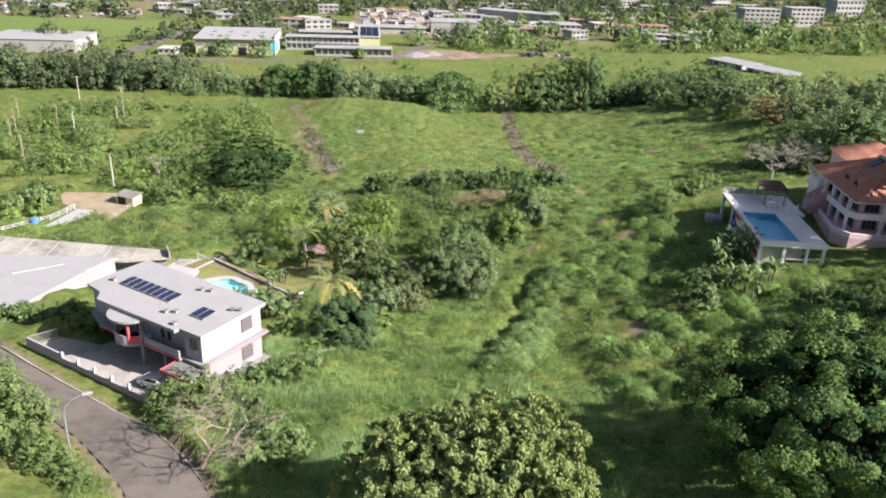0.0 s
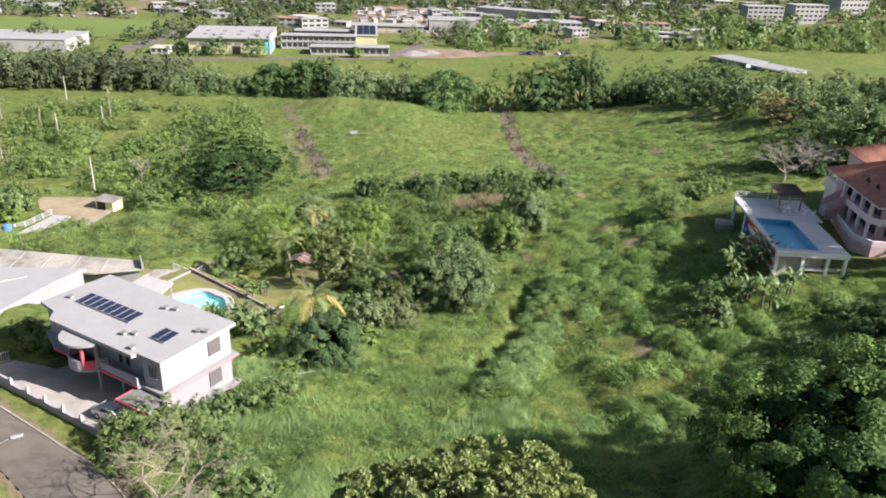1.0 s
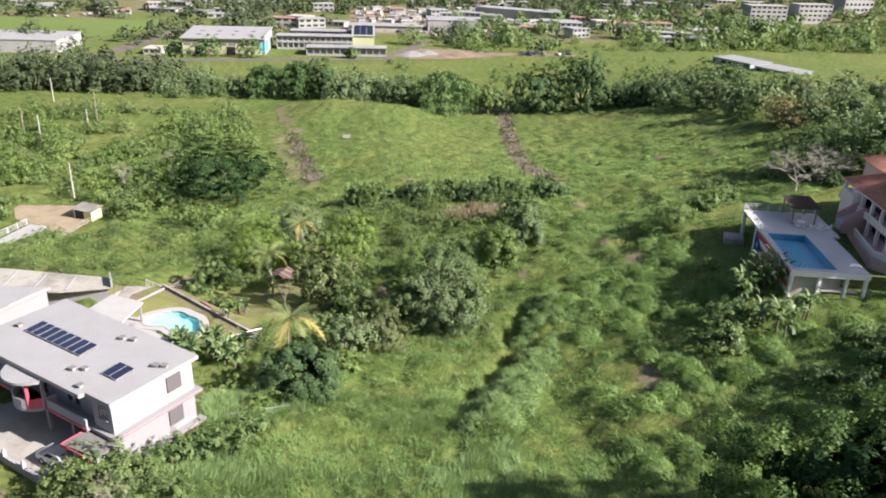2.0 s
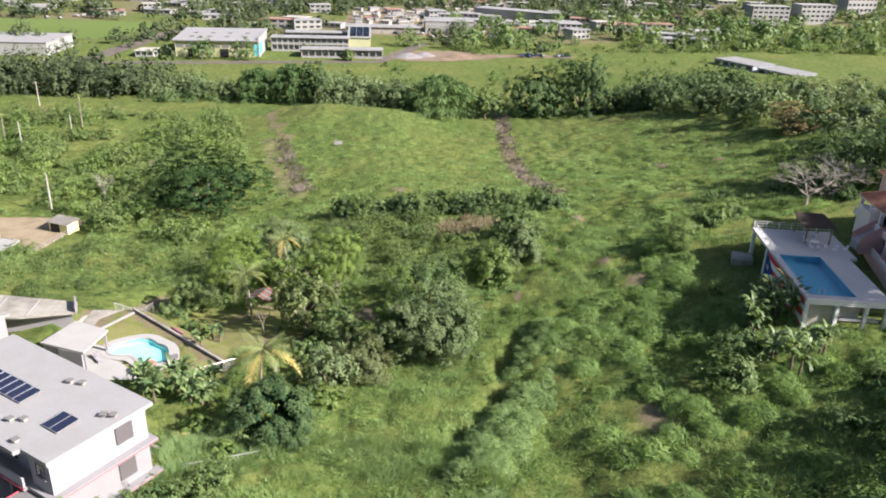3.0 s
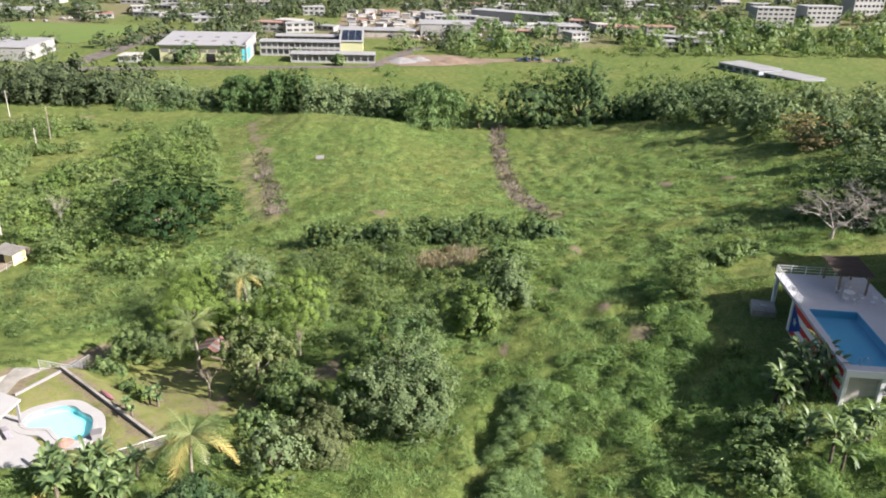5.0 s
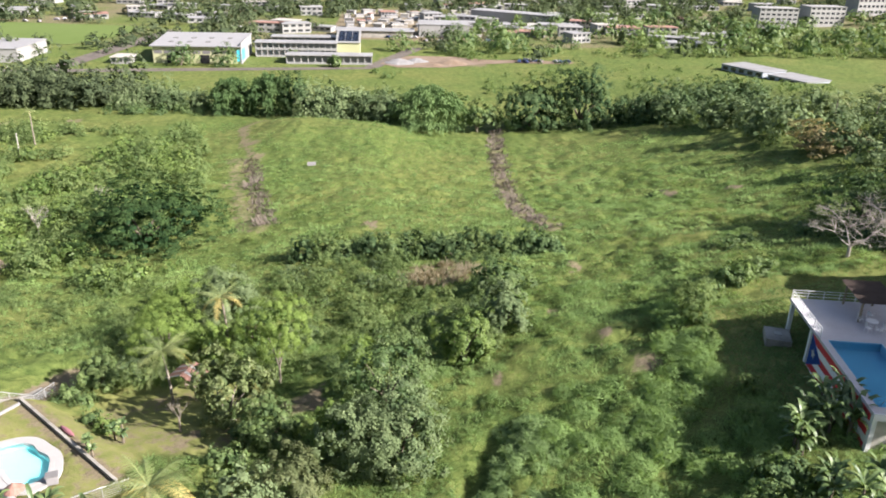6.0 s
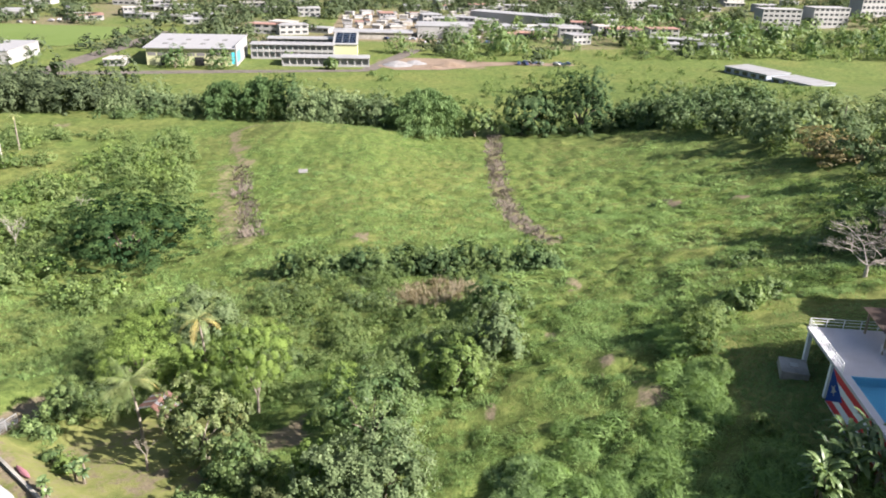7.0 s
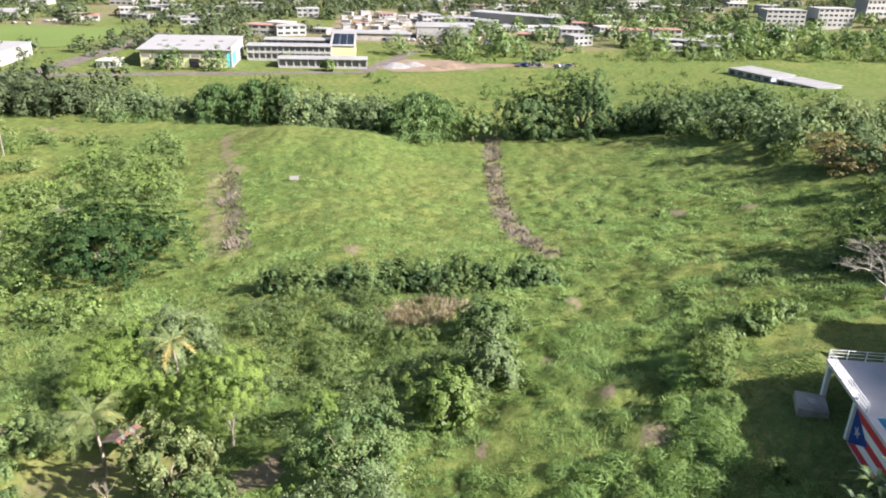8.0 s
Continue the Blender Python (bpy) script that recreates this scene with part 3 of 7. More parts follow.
def place_leaves(quad, at, spin, scale):
    c, s = math.cos(spin), math.sin(spin)
    r = np.array([[c, -s, 0], [s, c, 0], [0, 0, 1]])
    return (quad * scale) @ r.T + np.array(at)


def limbs(height_, base_r, crown_r, seed, split=0.45, count=5):
    """Tapered trunk that forks into limbs which reach into the crown."""
    rng = random.Random(seed)
    bm = bmesh.new()
    lean = Vector((rng.uniform(-0.06, 0.06), rng.uniform(-0.06, 0.06), 0)) * height_
    fork = Vector((lean.x, lean.y, height_ * split))
    tube(bm, [(0, 0, -0.6), (0, 0, 0.1), fork * 0.5 + Vector((0.05, 0.02, 0)), fork], [base_r * 1.35, base_r * 1.1, base_r * 0.9, base_r * 0.7], 8)
    for i in range(count):
        a = i * 2 * math.pi / count + rng.uniform(-0.4, 0.4)
        out = Vector((math.cos(a), math.sin(a), 0)) * crown_r * rng.uniform(0.45, 0.7)
        top = fork + out + Vector((0, 0, (height_ - fork.z) * rng.uniform(0.45, 0.8)))
        mid = fork + out * 0.45 + Vector((0, 0, (top.z - fork.z) * 0.6))
        tube(bm, [fork, mid, top], [base_r * 0.5, base_r * 0.3, base_r * 0.09], 6)
    return bm


def tree(name, x, y, crown_r, tall, material, label, category="tree", seed=1, clumps=60, per=60, leaf=0.35, base=None, trunk_r=None, squash=0.42, bark=None, group="", **kw):
    """A broadleaf tree: trunk with limbs, and a crown of leaf clumps whose top is `tall` over its foot."""
    z = ground_z(x, y) if base is None else base
    rz = tall * squash
    t = thing(name, pose(x, y, z), label, category, group)
    part("trunk", limbs(tall * 0.85, trunk_r or 0.045 * tall, crown_r, seed, split=max(0.15, 0.9 - 2 * squash)), bark or M_BARK, t)
    if leaf < 0.42 and "corners" not in kw:                  # small leaves: more of them, one triangle each
        leaf, per, kw = leaf * 0.64, int(per * 2.0), {**kw, "corners": 3, "aspect": 0.85}
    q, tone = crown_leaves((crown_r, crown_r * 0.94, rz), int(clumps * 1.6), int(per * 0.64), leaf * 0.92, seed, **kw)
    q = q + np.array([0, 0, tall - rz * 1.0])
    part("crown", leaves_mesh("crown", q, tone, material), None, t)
    return t


def bamboo(x, y, radius, tall, seed, label, plumes=52, per=150):
    """A clump of bamboo: culms that lean out and bow over under drooping plumes of narrow leaves."""
    rng = np.random.RandomState(seed)
    t = thing("bamboo_clump", pose(x, y, ground_z(x, y)), label, "bamboo", "bamboo clumps")
    az = np.arange(plumes) * 2.39996 + rng.normal(scale=0.3, size=plumes)
    reach = np.sqrt((np.arange(plumes) + 0.5) / plumes) * rng.uniform(0.85, 1.08, plumes)
    top = tall * (1 - 0.62 * reach ** 2.6) * rng.uniform(0.86, 1.04, plumes)
    out = np.stack([np.cos(az) * radius * reach, np.sin(az) * radius * reach], -1)
    for i in range(0, plumes, 3):
        (ox, oy), h = out[i], top[i]
        part("culm", tube(bmesh.new(), [(ox * 0.15, oy * 0.15, -0.4), (ox * 0.35, oy * 0.35, h * 0.6), (ox * 0.9, oy * 0.9, h * 0.95)], [0.1, 0.08, 0.03], 5), M_LEAF_BAMBOO, t)
    k = np.repeat(np.arange(plumes), per)
    n = len(k)
    s = rng.uniform(0.0, 1.0, n) ** 0.8
    w = 0.055 * radius * (1.2 - s) + 0.3
    p = np.empty((n, 3))
    p[:, :2] = out[k] * (0.5 + 0.55 * s)[:, None] + rng.normal(size=(n, 2)) * w[:, None]
    p[:, 2] = top[k] * (0.72 + 0.5 * s - 0.42 * s * s) - 0.5 * w * rng.uniform(0, 2.2, n) - 0.25 * top[k] * (s > 0.75) * (s - 0.75)
    low = rng.rand(n) < 0.28                     # skirt of leaves down to the ground
    p[low, 2] *= rng.uniform(0.05, 0.9, low.sum())
    a = np.concatenate([out[k] / radius + rng.normal(scale=0.5, size=(n, 2)), -rng.uniform(0.5, 1.6, n)[:, None]], 1)
    a /= np.linalg.norm(a, axis=1)[:, None]
    b = np.cross(a, rng.normal(size=(n, 3)) + np.array([0, 0, 0.6]))
    b /= np.linalg.norm(b, axis=1)[:, None]
    L = rng.uniform(0.6, 1.3, n)[:, None]
    tri = np.stack([p - b * L * 0.2, p + b * L * 0.2, p + a * L], 1)
    tone = rng.uniform(0.1, 0.5, plumes)[k] + rng.uniform(0, 0.22, n)
    part("crown", leaves_mesh("crown", tri, tone, M_LEAF_BAMBOO), None, t)


def frond_quads(rng, length, droop, lift, width=0.36, pairs=13):
    """One feather frond along +x, root at the origin."""
    out = []
    pts = []
    for i in range(pairs + 1):
        s = i / pairs
        pts.append(np.array([length * s * (1 - 0.18 * s), 0, lift * length * s - droop * length * s * s]))
    for i in range(1, pairs + 1):
        s = i / pairs
        p, q = pts[i - 1], pts[i]
        d = q - p
        w = width * length * 0.42 * (math.sin(math.pi * min(1, 0.18 + 0.82 * s)) ** 0.7 + 0.1)
        for side in (-1, 1):
            tip = p + d * 1.4 + np.array([w * 0.55, side * w, -w * rng.uniform(0.25, 0.7)])
            out.append([p, p + d * 0.62, tip + d * 0.2, tip])
    for i in range(1, pairs + 1):
        h = np.array([0, 0.035 * (1.2 - i / pairs), 0])
        out.append([pts[i - 1] - h, pts[i] - h, pts[i] + h, pts[i - 1] + h])
    return np.array(out)


def spin_z(q, a):
    c, s = math.cos(a), math.sin(a)
    return q @ np.array([[c, -s, 0], [s, c, 0], [0, 0, 1]]).T


def palm(x, y, tall, length, label, seed, dry=0, fronds=17, trunk_r=0.16, lean=0.08, pairs=26, base=None, group=""):
    rng = random.Random(seed)
    z = ground_z(x, y) if base is None else base
    t = thing("palm_tree", pose(x, y, z), label, "palm tree", group)
    bm = bmesh.new()
    a = rng.uniform(0, 6.28)
    bend = [Vector((math.cos(a) * lean * tall * s * s, math.sin(a) * lean * tall * s * s, tall * s)) for s in (0, 0.25, 0.5, 0.75, 1)]
    bend[0].z = -0.5
    tube(bm, bend, [trunk_r * f for f in (1.5, 1.05, 0.95, 0.85, 0.8)], 8)
    part("trunk", bm, M_BARK_GREY, t)
    top = np.array(bend[-1])
    for i in range(fronds):
        s = i / fronds
        q = frond_quads(rng, length * rng.uniform(0.85, 1.1), 0.25 + 0.75 * s + rng.uniform(-0.1, 0.1), 0.75 - 0.65 * s, pairs=pairs)
        q = spin_z(q, i * 2.4 + rng.uniform(-0.2, 0.2)) + top
        isdry = i >= fronds - dry
        tone = np.full(len(q), rng.uniform(0.2, 0.8)) + np.random.RandomState(seed * 50 + i).uniform(-0.1, 0.2, len(q))
        part("frond", leaves_mesh("frond", q, tone, M_FROND_DRY if isdry else M_FROND), None, t, "yellow drying palm frond" if isdry else "")
    return t


def banana(x, y, tall, seed, label, stems=3, group="banana plants", base=None):
    rng = random.Random(seed)
    z = ground_z(x, y) if base is None else base
    t = thing("banana_plant", pose(x, y, z), label, "banana plant", group)
    for k in range(stems):
        ox, oy = rng.uniform(-0.9, 0.9), rng.uniform(-0.9, 0.9)
        h = tall * rng.uniform(0.4, 0.62)
        part("stem", tube(bmesh.new(), [(ox, oy, -0.3), (ox * 1.1, oy * 1.1, h * 0.5), (ox * 1.2, oy * 1.2, h)], [0.17, 0.14, 0.09], 7), M_BARK, t)
        for i in range(15):
            L = tall * rng.uniform(0.25, 0.38)
            lift, droop = rng.uniform(0.6, 1.9), rng.uniform(0.5, 1.2)
            w = rng.uniform(0.14, 0.23)
            out, last = [], None
            for j in range(8):
                s = j / 7
                p = np.array([L * s * 0.85, 0, L * (lift * s * (1 - 0.3 * s) - droop * 0.7 * s * s)])
                ww = w * (math.sin(math.pi * (0.08 + 0.9 * s)) ** 0.5)
                row = (p + [0, -ww, 0.22 * ww], p, p + [0, ww, 0.22 * ww])
                if last:
                    out += [[last[0], row[0], row[1], last[1]], [last[1], row[1], row[2], last[2]]]
                last = row
            q = spin_z(np.array(out), i * 2.3 + rng.uniform(-0.3, 0.3)) + np.array([ox * 1.2, oy * 1.2, h])
            part("leaf", leaves_mesh("leaf", q, np.full(len(q), rng.uniform(0.0, 0.75)), M_BANANA), None, t)
    return t


def bare_tree(name, x, y, tall, wide, seed, label, base=None, material=None, depth=5, leanx=0.0, rise=0.75, reach=0.27):
    """A leafless tree whose limbs fork down to twigs."""
    rng = random.Random(seed)
    z = ground_z(x, y) if base is None else base
    t = thing(name, pose(x, y, z), label, "bare tree")
    mat_ = material or M_BARK_PALE
    bm = bmesh.new()
    limbs_ = []

    def grow(p, d, length, r, level, mesh):
        mid = p + d * length * 0.5 + Vector((rng.uniform(-1, 1), rng.uniform(-1, 1), rng.uniform(-0.4, 0.6))) * length * 0.09
        end = p + d * length
        tube(mesh, [p, mid, end], [r, r * 0.85, r * 0.68], 6 if level > 2 else 4)
        if level == 0:
            return
        for _ in range(3 if level > 1 else 2):
            a, e = rng.uniform(0, 6.28), rng.uniform(0.35, 0.85)
            side = Vector((math.cos(a) * wide, math.sin(a) * wide, rng.uniform(-0.15, 0.55)))
            grow(end, (d * (1 - e) + side * e).normalized(), length * rng.uniform(0.6, 0.85), r * 0.6, level - 1, mesh)

    fork = Vector((leanx * tall * 0.3, 0, tall * 0.28))
    tube(bm, [(0, 0, -0.5), tuple(fork * 0.5), tuple(fork)], [tall * 0.035, tall * 0.027, tall * 0.024], 8)
    part("trunk", bm, mat_, t)
    for k in range(4):
        b2 = bmesh.new()
        a = k * 1.57 + rng.uniform(-0.4, 0.4)
        grow(fork, Vector((math.cos(a) * 0.7 * wide + leanx, math.sin(a) * 0.7 * wide, rise)).normalized(), tall * reach, tall * 0.012, depth - 1, b2)
        part("limb", b2, mat_, t)
    return t


def tufts(name, xs, ys, tall, blades, material, seed, label, category="grass", lean=0.35, width=0.09, tone_noise=None, zoff=-0.05):
    """One body of grass: many tufts of thin bent blades."""
    rng = np.random.RandomState(seed)
    n = len(xs)
    zs = height(xs, ys) + tussock(xs, ys) * open_ground(xs, ys) + zoff
    hgt = np.broadcast_to(tall, (n,)) * rng.uniform(0.6, 1.3, n)
    X, Y, Z, Hh = (np.repeat(v, blades) for v in (xs, ys, zs, hgt))
    m = len(X)
    sway = 2.2 * fbm(xs, ys, 0.25, seed + 1)
    a = np.repeat(sway + rng.normal(scale=0.5, size=n), blades) + rng.normal(scale=0.8, size=m)
    r = Hh * rng.uniform(0.05, 0.45, m)
    l = Hh * rng.uniform(0.1, 1.0, m) * lean
    bx, by = X + np.cos(a) * r, Y + np.sin(a) * r
    wdir = a + 1.57 + rng.uniform(-0.6, 0.6, m)
    w = width * Hh * rng.uniform(0.7, 1.4, m)
    wx, wy = np.cos(wdir) * w, np.sin(wdir) * w
    hb = Hh * rng.uniform(0.45, 1.0, m)
    p0 = np.stack([bx - wx, by - wy, Z], -1)
    p1 = np.stack([bx + wx, by + wy, Z], -1)
    p2 = np.stack([bx + np.cos(a) * l, by + np.sin(a) * l, Z + hb], -1)
    tone = np.repeat(rng.uniform(0.2, 0.42, n), blades) + rng.uniform(0, 0.14, m)
    if tone_noise is not None:
        tone = tone + np.repeat(tone_noise, blades)
    me = quads_mesh(name, np.stack([p0, p1, p2], 1).reshape(-1, 3), tone, material, 3)
    ob = new(name, me)
    return tagged(ob, label, category, "", "stuff")


def scatter(seed, n, x0, x1, y0, y1, keep):
    rng = np.random.RandomState(seed)
    x, y = rng.uniform(x0, x1, n), rng.uniform(y0, y1, n)
    k = rng.rand(n) < keep(x, y)
    return x[k], y[k]


def woods(name, spots, protos, material, label, category, seed, sink=0.75, tall=(0.8, 1.15), vary=0.22, shift=0.0):
    """A body of many crowns in one object. spots: x, y, radius arrays."""
    rng = np.random.RandomState(seed)
    allq, allt = [], []
    X, Y, R = spots
    Z = height(X, Y) + (tussock(X, Y) * open_ground(X, Y) if sink <= 0 else 0)
    for i in range(len(X)):
        q, t = protos[rng.randint(len(protos))]
        sz = R[i]
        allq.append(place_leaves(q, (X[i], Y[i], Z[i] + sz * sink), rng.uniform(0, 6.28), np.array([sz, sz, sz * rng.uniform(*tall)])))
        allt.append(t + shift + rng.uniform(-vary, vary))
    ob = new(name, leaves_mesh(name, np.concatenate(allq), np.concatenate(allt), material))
    return tagged(ob, label, category, "", "stuff")

# ---- road, yard and paths ----
def ribbon(path, width, lift, steps=1.0, flat=False):
    """A strip of paving laid along a plan line on the land."""
    pts = [Vector((x, y, 0)) for x, y in path]
    dense = []
    for a, b in zip(pts, pts[1:]):
        n = max(1, int((b - a).length / steps))
        dense += [a.lerp(b, i / n) for i in range(n)]
    dense.append(pts[-1])
    for _ in range(6):
        dense = [dense[0]] + [(dense[i - 1] + dense[i] * 2 + dense[i + 1]) / 4 for i in range(1, len(dense) - 1)] + [dense[-1]]
    bm = bmesh.new()
    rows = []
    for i, p in enumerate(dense):
        d = (dense[min(i + 1, len(dense) - 1)] - dense[max(i - 1, 0)]).normalized()
        s = Vector((-d.y, d.x, 0))
        row = []
        for k in range(5):
            q = p + s * width * (k / 4 - 0.5)
            row.append(bm.verts.new((q.x, q.y, ground_z(q.x, q.y) + lift)))
        rows.append(row)
    for r0, r1 in zip(rows, rows[1:]):
        for k in range(4):
            bm.faces.new((r0[k], r1[k], r1[k + 1], r0[k + 1]))
    bmesh.ops.recalc_face_normals(bm, faces=bm.faces)
    return bm, dense


road_bm, road_line = ribbon(ROAD, 5.6, 0.05)
structure("road", road_bm, M_ASPHALT, "worn grey asphalt road along the hillside", "road")


def offset_line(line, off, y0, y1):
    out = []
    for a, b in zip(line, line[1:]):
        d = (b - a).normalized()
        p = a + Vector((d.y, -d.x, 0)) * -off
        if y0 < p.y < y1:
            out.append((p.x, p.y))
    return out


kerb_line = offset_line(road_line, 3.0, 48, 95)
kb = bmesh.new()
for a, b in zip(kerb_line[::3], kerb_line[3::3]):
    za, zb = ground_z(*a), ground_z(*b)
    tube(kb, [(a[0], a[1], za + 0.02), (b[0], b[1], zb + 0.02)], [0.13, 0.13], 4)
structure("kerb", kb, M_CONCRETE_OLD, "stained concrete kerb beside the road", "kerb")
structure("alley", ribbon([(-41, 110.2), (-36, 113.5), (-30.5, 119.5), (-25, 125), (-21.5, 132)], 2.2, 0.06)[0], M_CONCRETE, "narrow grey concrete alley", "path")
yard = bmesh.new()
prism(yard, [(-16.2, -4.4), (4.0, -4.4), (4.6, -2.6), (4.6, 3.0), (-9.0, 3.0), (-9.8, 0.2), (-15.0, -1.2)], -0.3, 0.05)
for v in yard.verts:
    v.co = HOUSE @ v.co
structure("driveway", yard, M_PAVE, "grey paved driveway before the white house", "driveway")


# ---- white house ----
def disc(bm, cx, cy, r, z0, z1, a0=0, a1=360, n=24):
    return prism(bm, [(cx + r * math.cos(radians(a0 + (a1 - a0) * i / n)), cy + r * math.sin(radians(a0 + (a1 - a0) * i / n))) for i in range(n if a1 - a0 >= 360 else n + 1)], z0, z1)


def framed_window(parent, x0, z0, x1, z1, y, axis_="y", out=-1, bars=2, glass=None, frame_mat=None):
    """A window with frame, sill and panes, let into a wall face at y (or x)."""
    def put(bm, a0, b0, c0, a1, b1, c1):
        if axis_ == "y":
            box(bm, a0, b0, c0, a1, b1, c1)
        else:
            box(bm, b0, a0, c0, b1, a1, c1)
    bm = bmesh.new()
    put(bm, x0, y - 0.02 * out, z0, x1, y + 0.03 * out, z1)
    w = part("window", bm, glass or M_GLASS, parent)
    bm = bmesh.new()
    t = 0.07
    for a0, c0, a1, c1 in ((x0 - t, z0 - t, x0, z1 + t), (x1, z0 - t, x1 + t, z1 + t), (x0, z1, x1, z1 + t), (x0, z0 - t, x1, z0)):
        put(bm, a0, y - 0.02 * out, c0, a1, y + 0.07 * out, c1)
    for k in range(1, bars):
        c = x0 + (x1 - x0) * k / bars
        put(bm, c - 0.025, y, z0, c + 0.025, y + 0.05 * out, z1)
    part("window_frame", bm, frame_mat or M_WALL_WHITE, w)
    bm = bmesh.new()
    put(bm, x0 - 0.15, y, z0 - t - 0.08, x1 + 0.15, y + 0.16 * out, z0 - t)
    part("sill", bm, M_WALL_WHITE, w)
    return w


def louvre_window(parent, y0, z0, y1, z1, x):
    bm = bmesh.new()
    box(bm, x - 0.02, y0, z0, x + 0.02, y1, z1)
    w = part("window", bm, M_LOUVRE, parent, "grey closed louvre window")
    n = 12
    for k in range(n):
        z = z0 + (z1 - z0) * (k + 0.5) / n
        bm = boxed(x + 0.02, y0 + 0.03, z - 0.05, x + 0.06, y1 - 0.03, z + 0.035)
        part("slat", bm, M_LOUVRE, w)
    return w


house = thing("white_house", HOUSE, "white two-storey concrete house with flat roof", "house")
ROOF_PLAN = [(-8.1, -0.55), (4.3, -0.55), (4.45, 0.0), (7.6, 0.0), (7.5, 9.5), (-12.3, 9.7), (-12.4, 1.3), (-9.4, 0.8)]
part("roof", prism(bmesh.new(), ROOF_PLAN, 6.42, 6.8), M_WHITE, house, "flat white painted roof")
bm = prism(bmesh.new(), [(-11.9, 1.6), (-8.0, 1.0), (4.6, 1.0), (4.6, 0.35), (7.15, 0.35), (7.05, 9.0), (-11.8, 9.2)], 3.4, 6.42)
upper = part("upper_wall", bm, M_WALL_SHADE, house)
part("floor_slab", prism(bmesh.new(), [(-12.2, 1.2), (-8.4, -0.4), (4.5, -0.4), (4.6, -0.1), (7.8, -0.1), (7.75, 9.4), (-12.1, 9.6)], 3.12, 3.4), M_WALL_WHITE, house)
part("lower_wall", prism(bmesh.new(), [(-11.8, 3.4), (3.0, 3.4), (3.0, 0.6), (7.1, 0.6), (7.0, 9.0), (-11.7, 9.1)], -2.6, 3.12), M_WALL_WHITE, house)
part("ledge", boxed(6.9, 0.5, -0.15, 7.75, 9.5, 0.12), M_WALL_WHITE, house)
part("trim", boxed(-8.5, -0.46, 3.16, 4.5, -0.42, 3.38), M_RED, house, "red painted slab edge")
part("trim", boxed(7.81, -0.1, 3.2, 7.84, 9.4, 3.27), M_RED_FADED, house, "thin red painted slab edge")
part("trim", boxed(7.755, 0.5, -0.06, 7.785, 9.5, 0.02), M_RED_FADED, house, "thin red painted slab edge")
part("parapet", boxed(-1.0, -0.36, 3.4, 4.4, -0.2, 4.2), M_WALL_SHADE, house)
for cx in (-2.4, 1.3):
    part("column", boxed(cx - 0.19, 0.2, 0.0, cx + 0.19, 0.58, 3.12, bevel=0.03), M_WALL_WHITE, house)
# rounded balcony
balc = part("balcony", disc(bmesh.new(), -3.4, 0.6, 2.35, 3.1, 3.4, 180, 360), M_WALL_WHITE, house, "half-round balcony with red panels")
n = 12
for k in range(n):
    a0, a1 = (180 + 180 * (k + e) / n for e in (0.0, 1.0))
    bm = prism(bmesh.new(), [(-3.4 + r * math.cos(radians(a)), 0.6 + r * math.sin(radians(a))) for r, a in ((2.33, a0), (2.33, a1), (2.18, a1), (2.18, a0))], 3.4, 4.3)
    part("panel", bm, M_RED if k in (8, 9) else M_WALL_SHADE, balc)
for a in (215, 300, 335):
    bx, by = -3.4 + 2.2 * math.cos(radians(a)), 0.6 + 2.2 * math.sin(radians(a))
    part("post", boxed(bx - 0.14, by - 0.14, 3.4, bx + 0.14, by + 0.14, 6.1), M_RED if a == 300 else M_WALL_WHITE, balc)
part("canopy", disc(bmesh.new(), -3.4, 0.5, 2.75, 6.08, 6.34, 175, 365), M_WHITE, house, "half-round white concrete canopy")
for x0, x1, z0, z1 in ((-7.3, -6.3, 3.45, 5.6), (-3.9, -2.9, 3.45, 5.6), (0.2, 0.75, 4.0, 5.9), (1.25, 1.8, 4.0, 5.9)):
    framed_window(house, x0, z0, x1, z1, 1.0, bars=1)
framed_window(house, 5.5, 4.7, 6.5, 5.8, 0.35, bars=2)
louvre_window(house, 6.0, 4.4, 7.6, 6.0, 7.16)
louvre_window(house, 5.9, 0.9, 7.5, 2.5, 7.1)
louvre_window(house, 5.2, -1.7, 6.6, -0.4, 7.12)
framed_window(house, -6.5, 0.05, -5.3, 2.1, 3.4, bars=1)
framed_window(house, -2.5, 0.9, -0.9, 2.1, 3.4, bars=3)
part("garage_door", boxed(1.0, 3.34, 0.05, 2.8, 3.39, 2.3), M_ALU, house)
# porch roof
porch = part("porch_roof", prism(bmesh.new(), [(4.0, -2.5), (7.9, -2.0), (7.9, 0.3), (4.0, 0.3)], 2.75, 2.95), M_DECK, house, "stained flat porch roof with red edge")
part("trim", boxed(3.9, -2.58, 2.7, 7.9, -2.5, 3.0), M_RED, porch)
part("trim", boxed(3.88, -2.5, 2.7, 3.96, 0.2, 3.0), M_RED, porch)
for px_, py_ in ((4.2, -2.3), (7.6, -1.8)):
    part("column", boxed(px_ - 0.14, py_ - 0.14, -1.2, px_ + 0.14, py_ + 0.14, 2.75), M_WALL_WHITE, porch)
part("porch_wall", boxed(5.2, -1.9, -1.6, 7.8, -1.7, 1.4), M_WALL_WHITE, house)

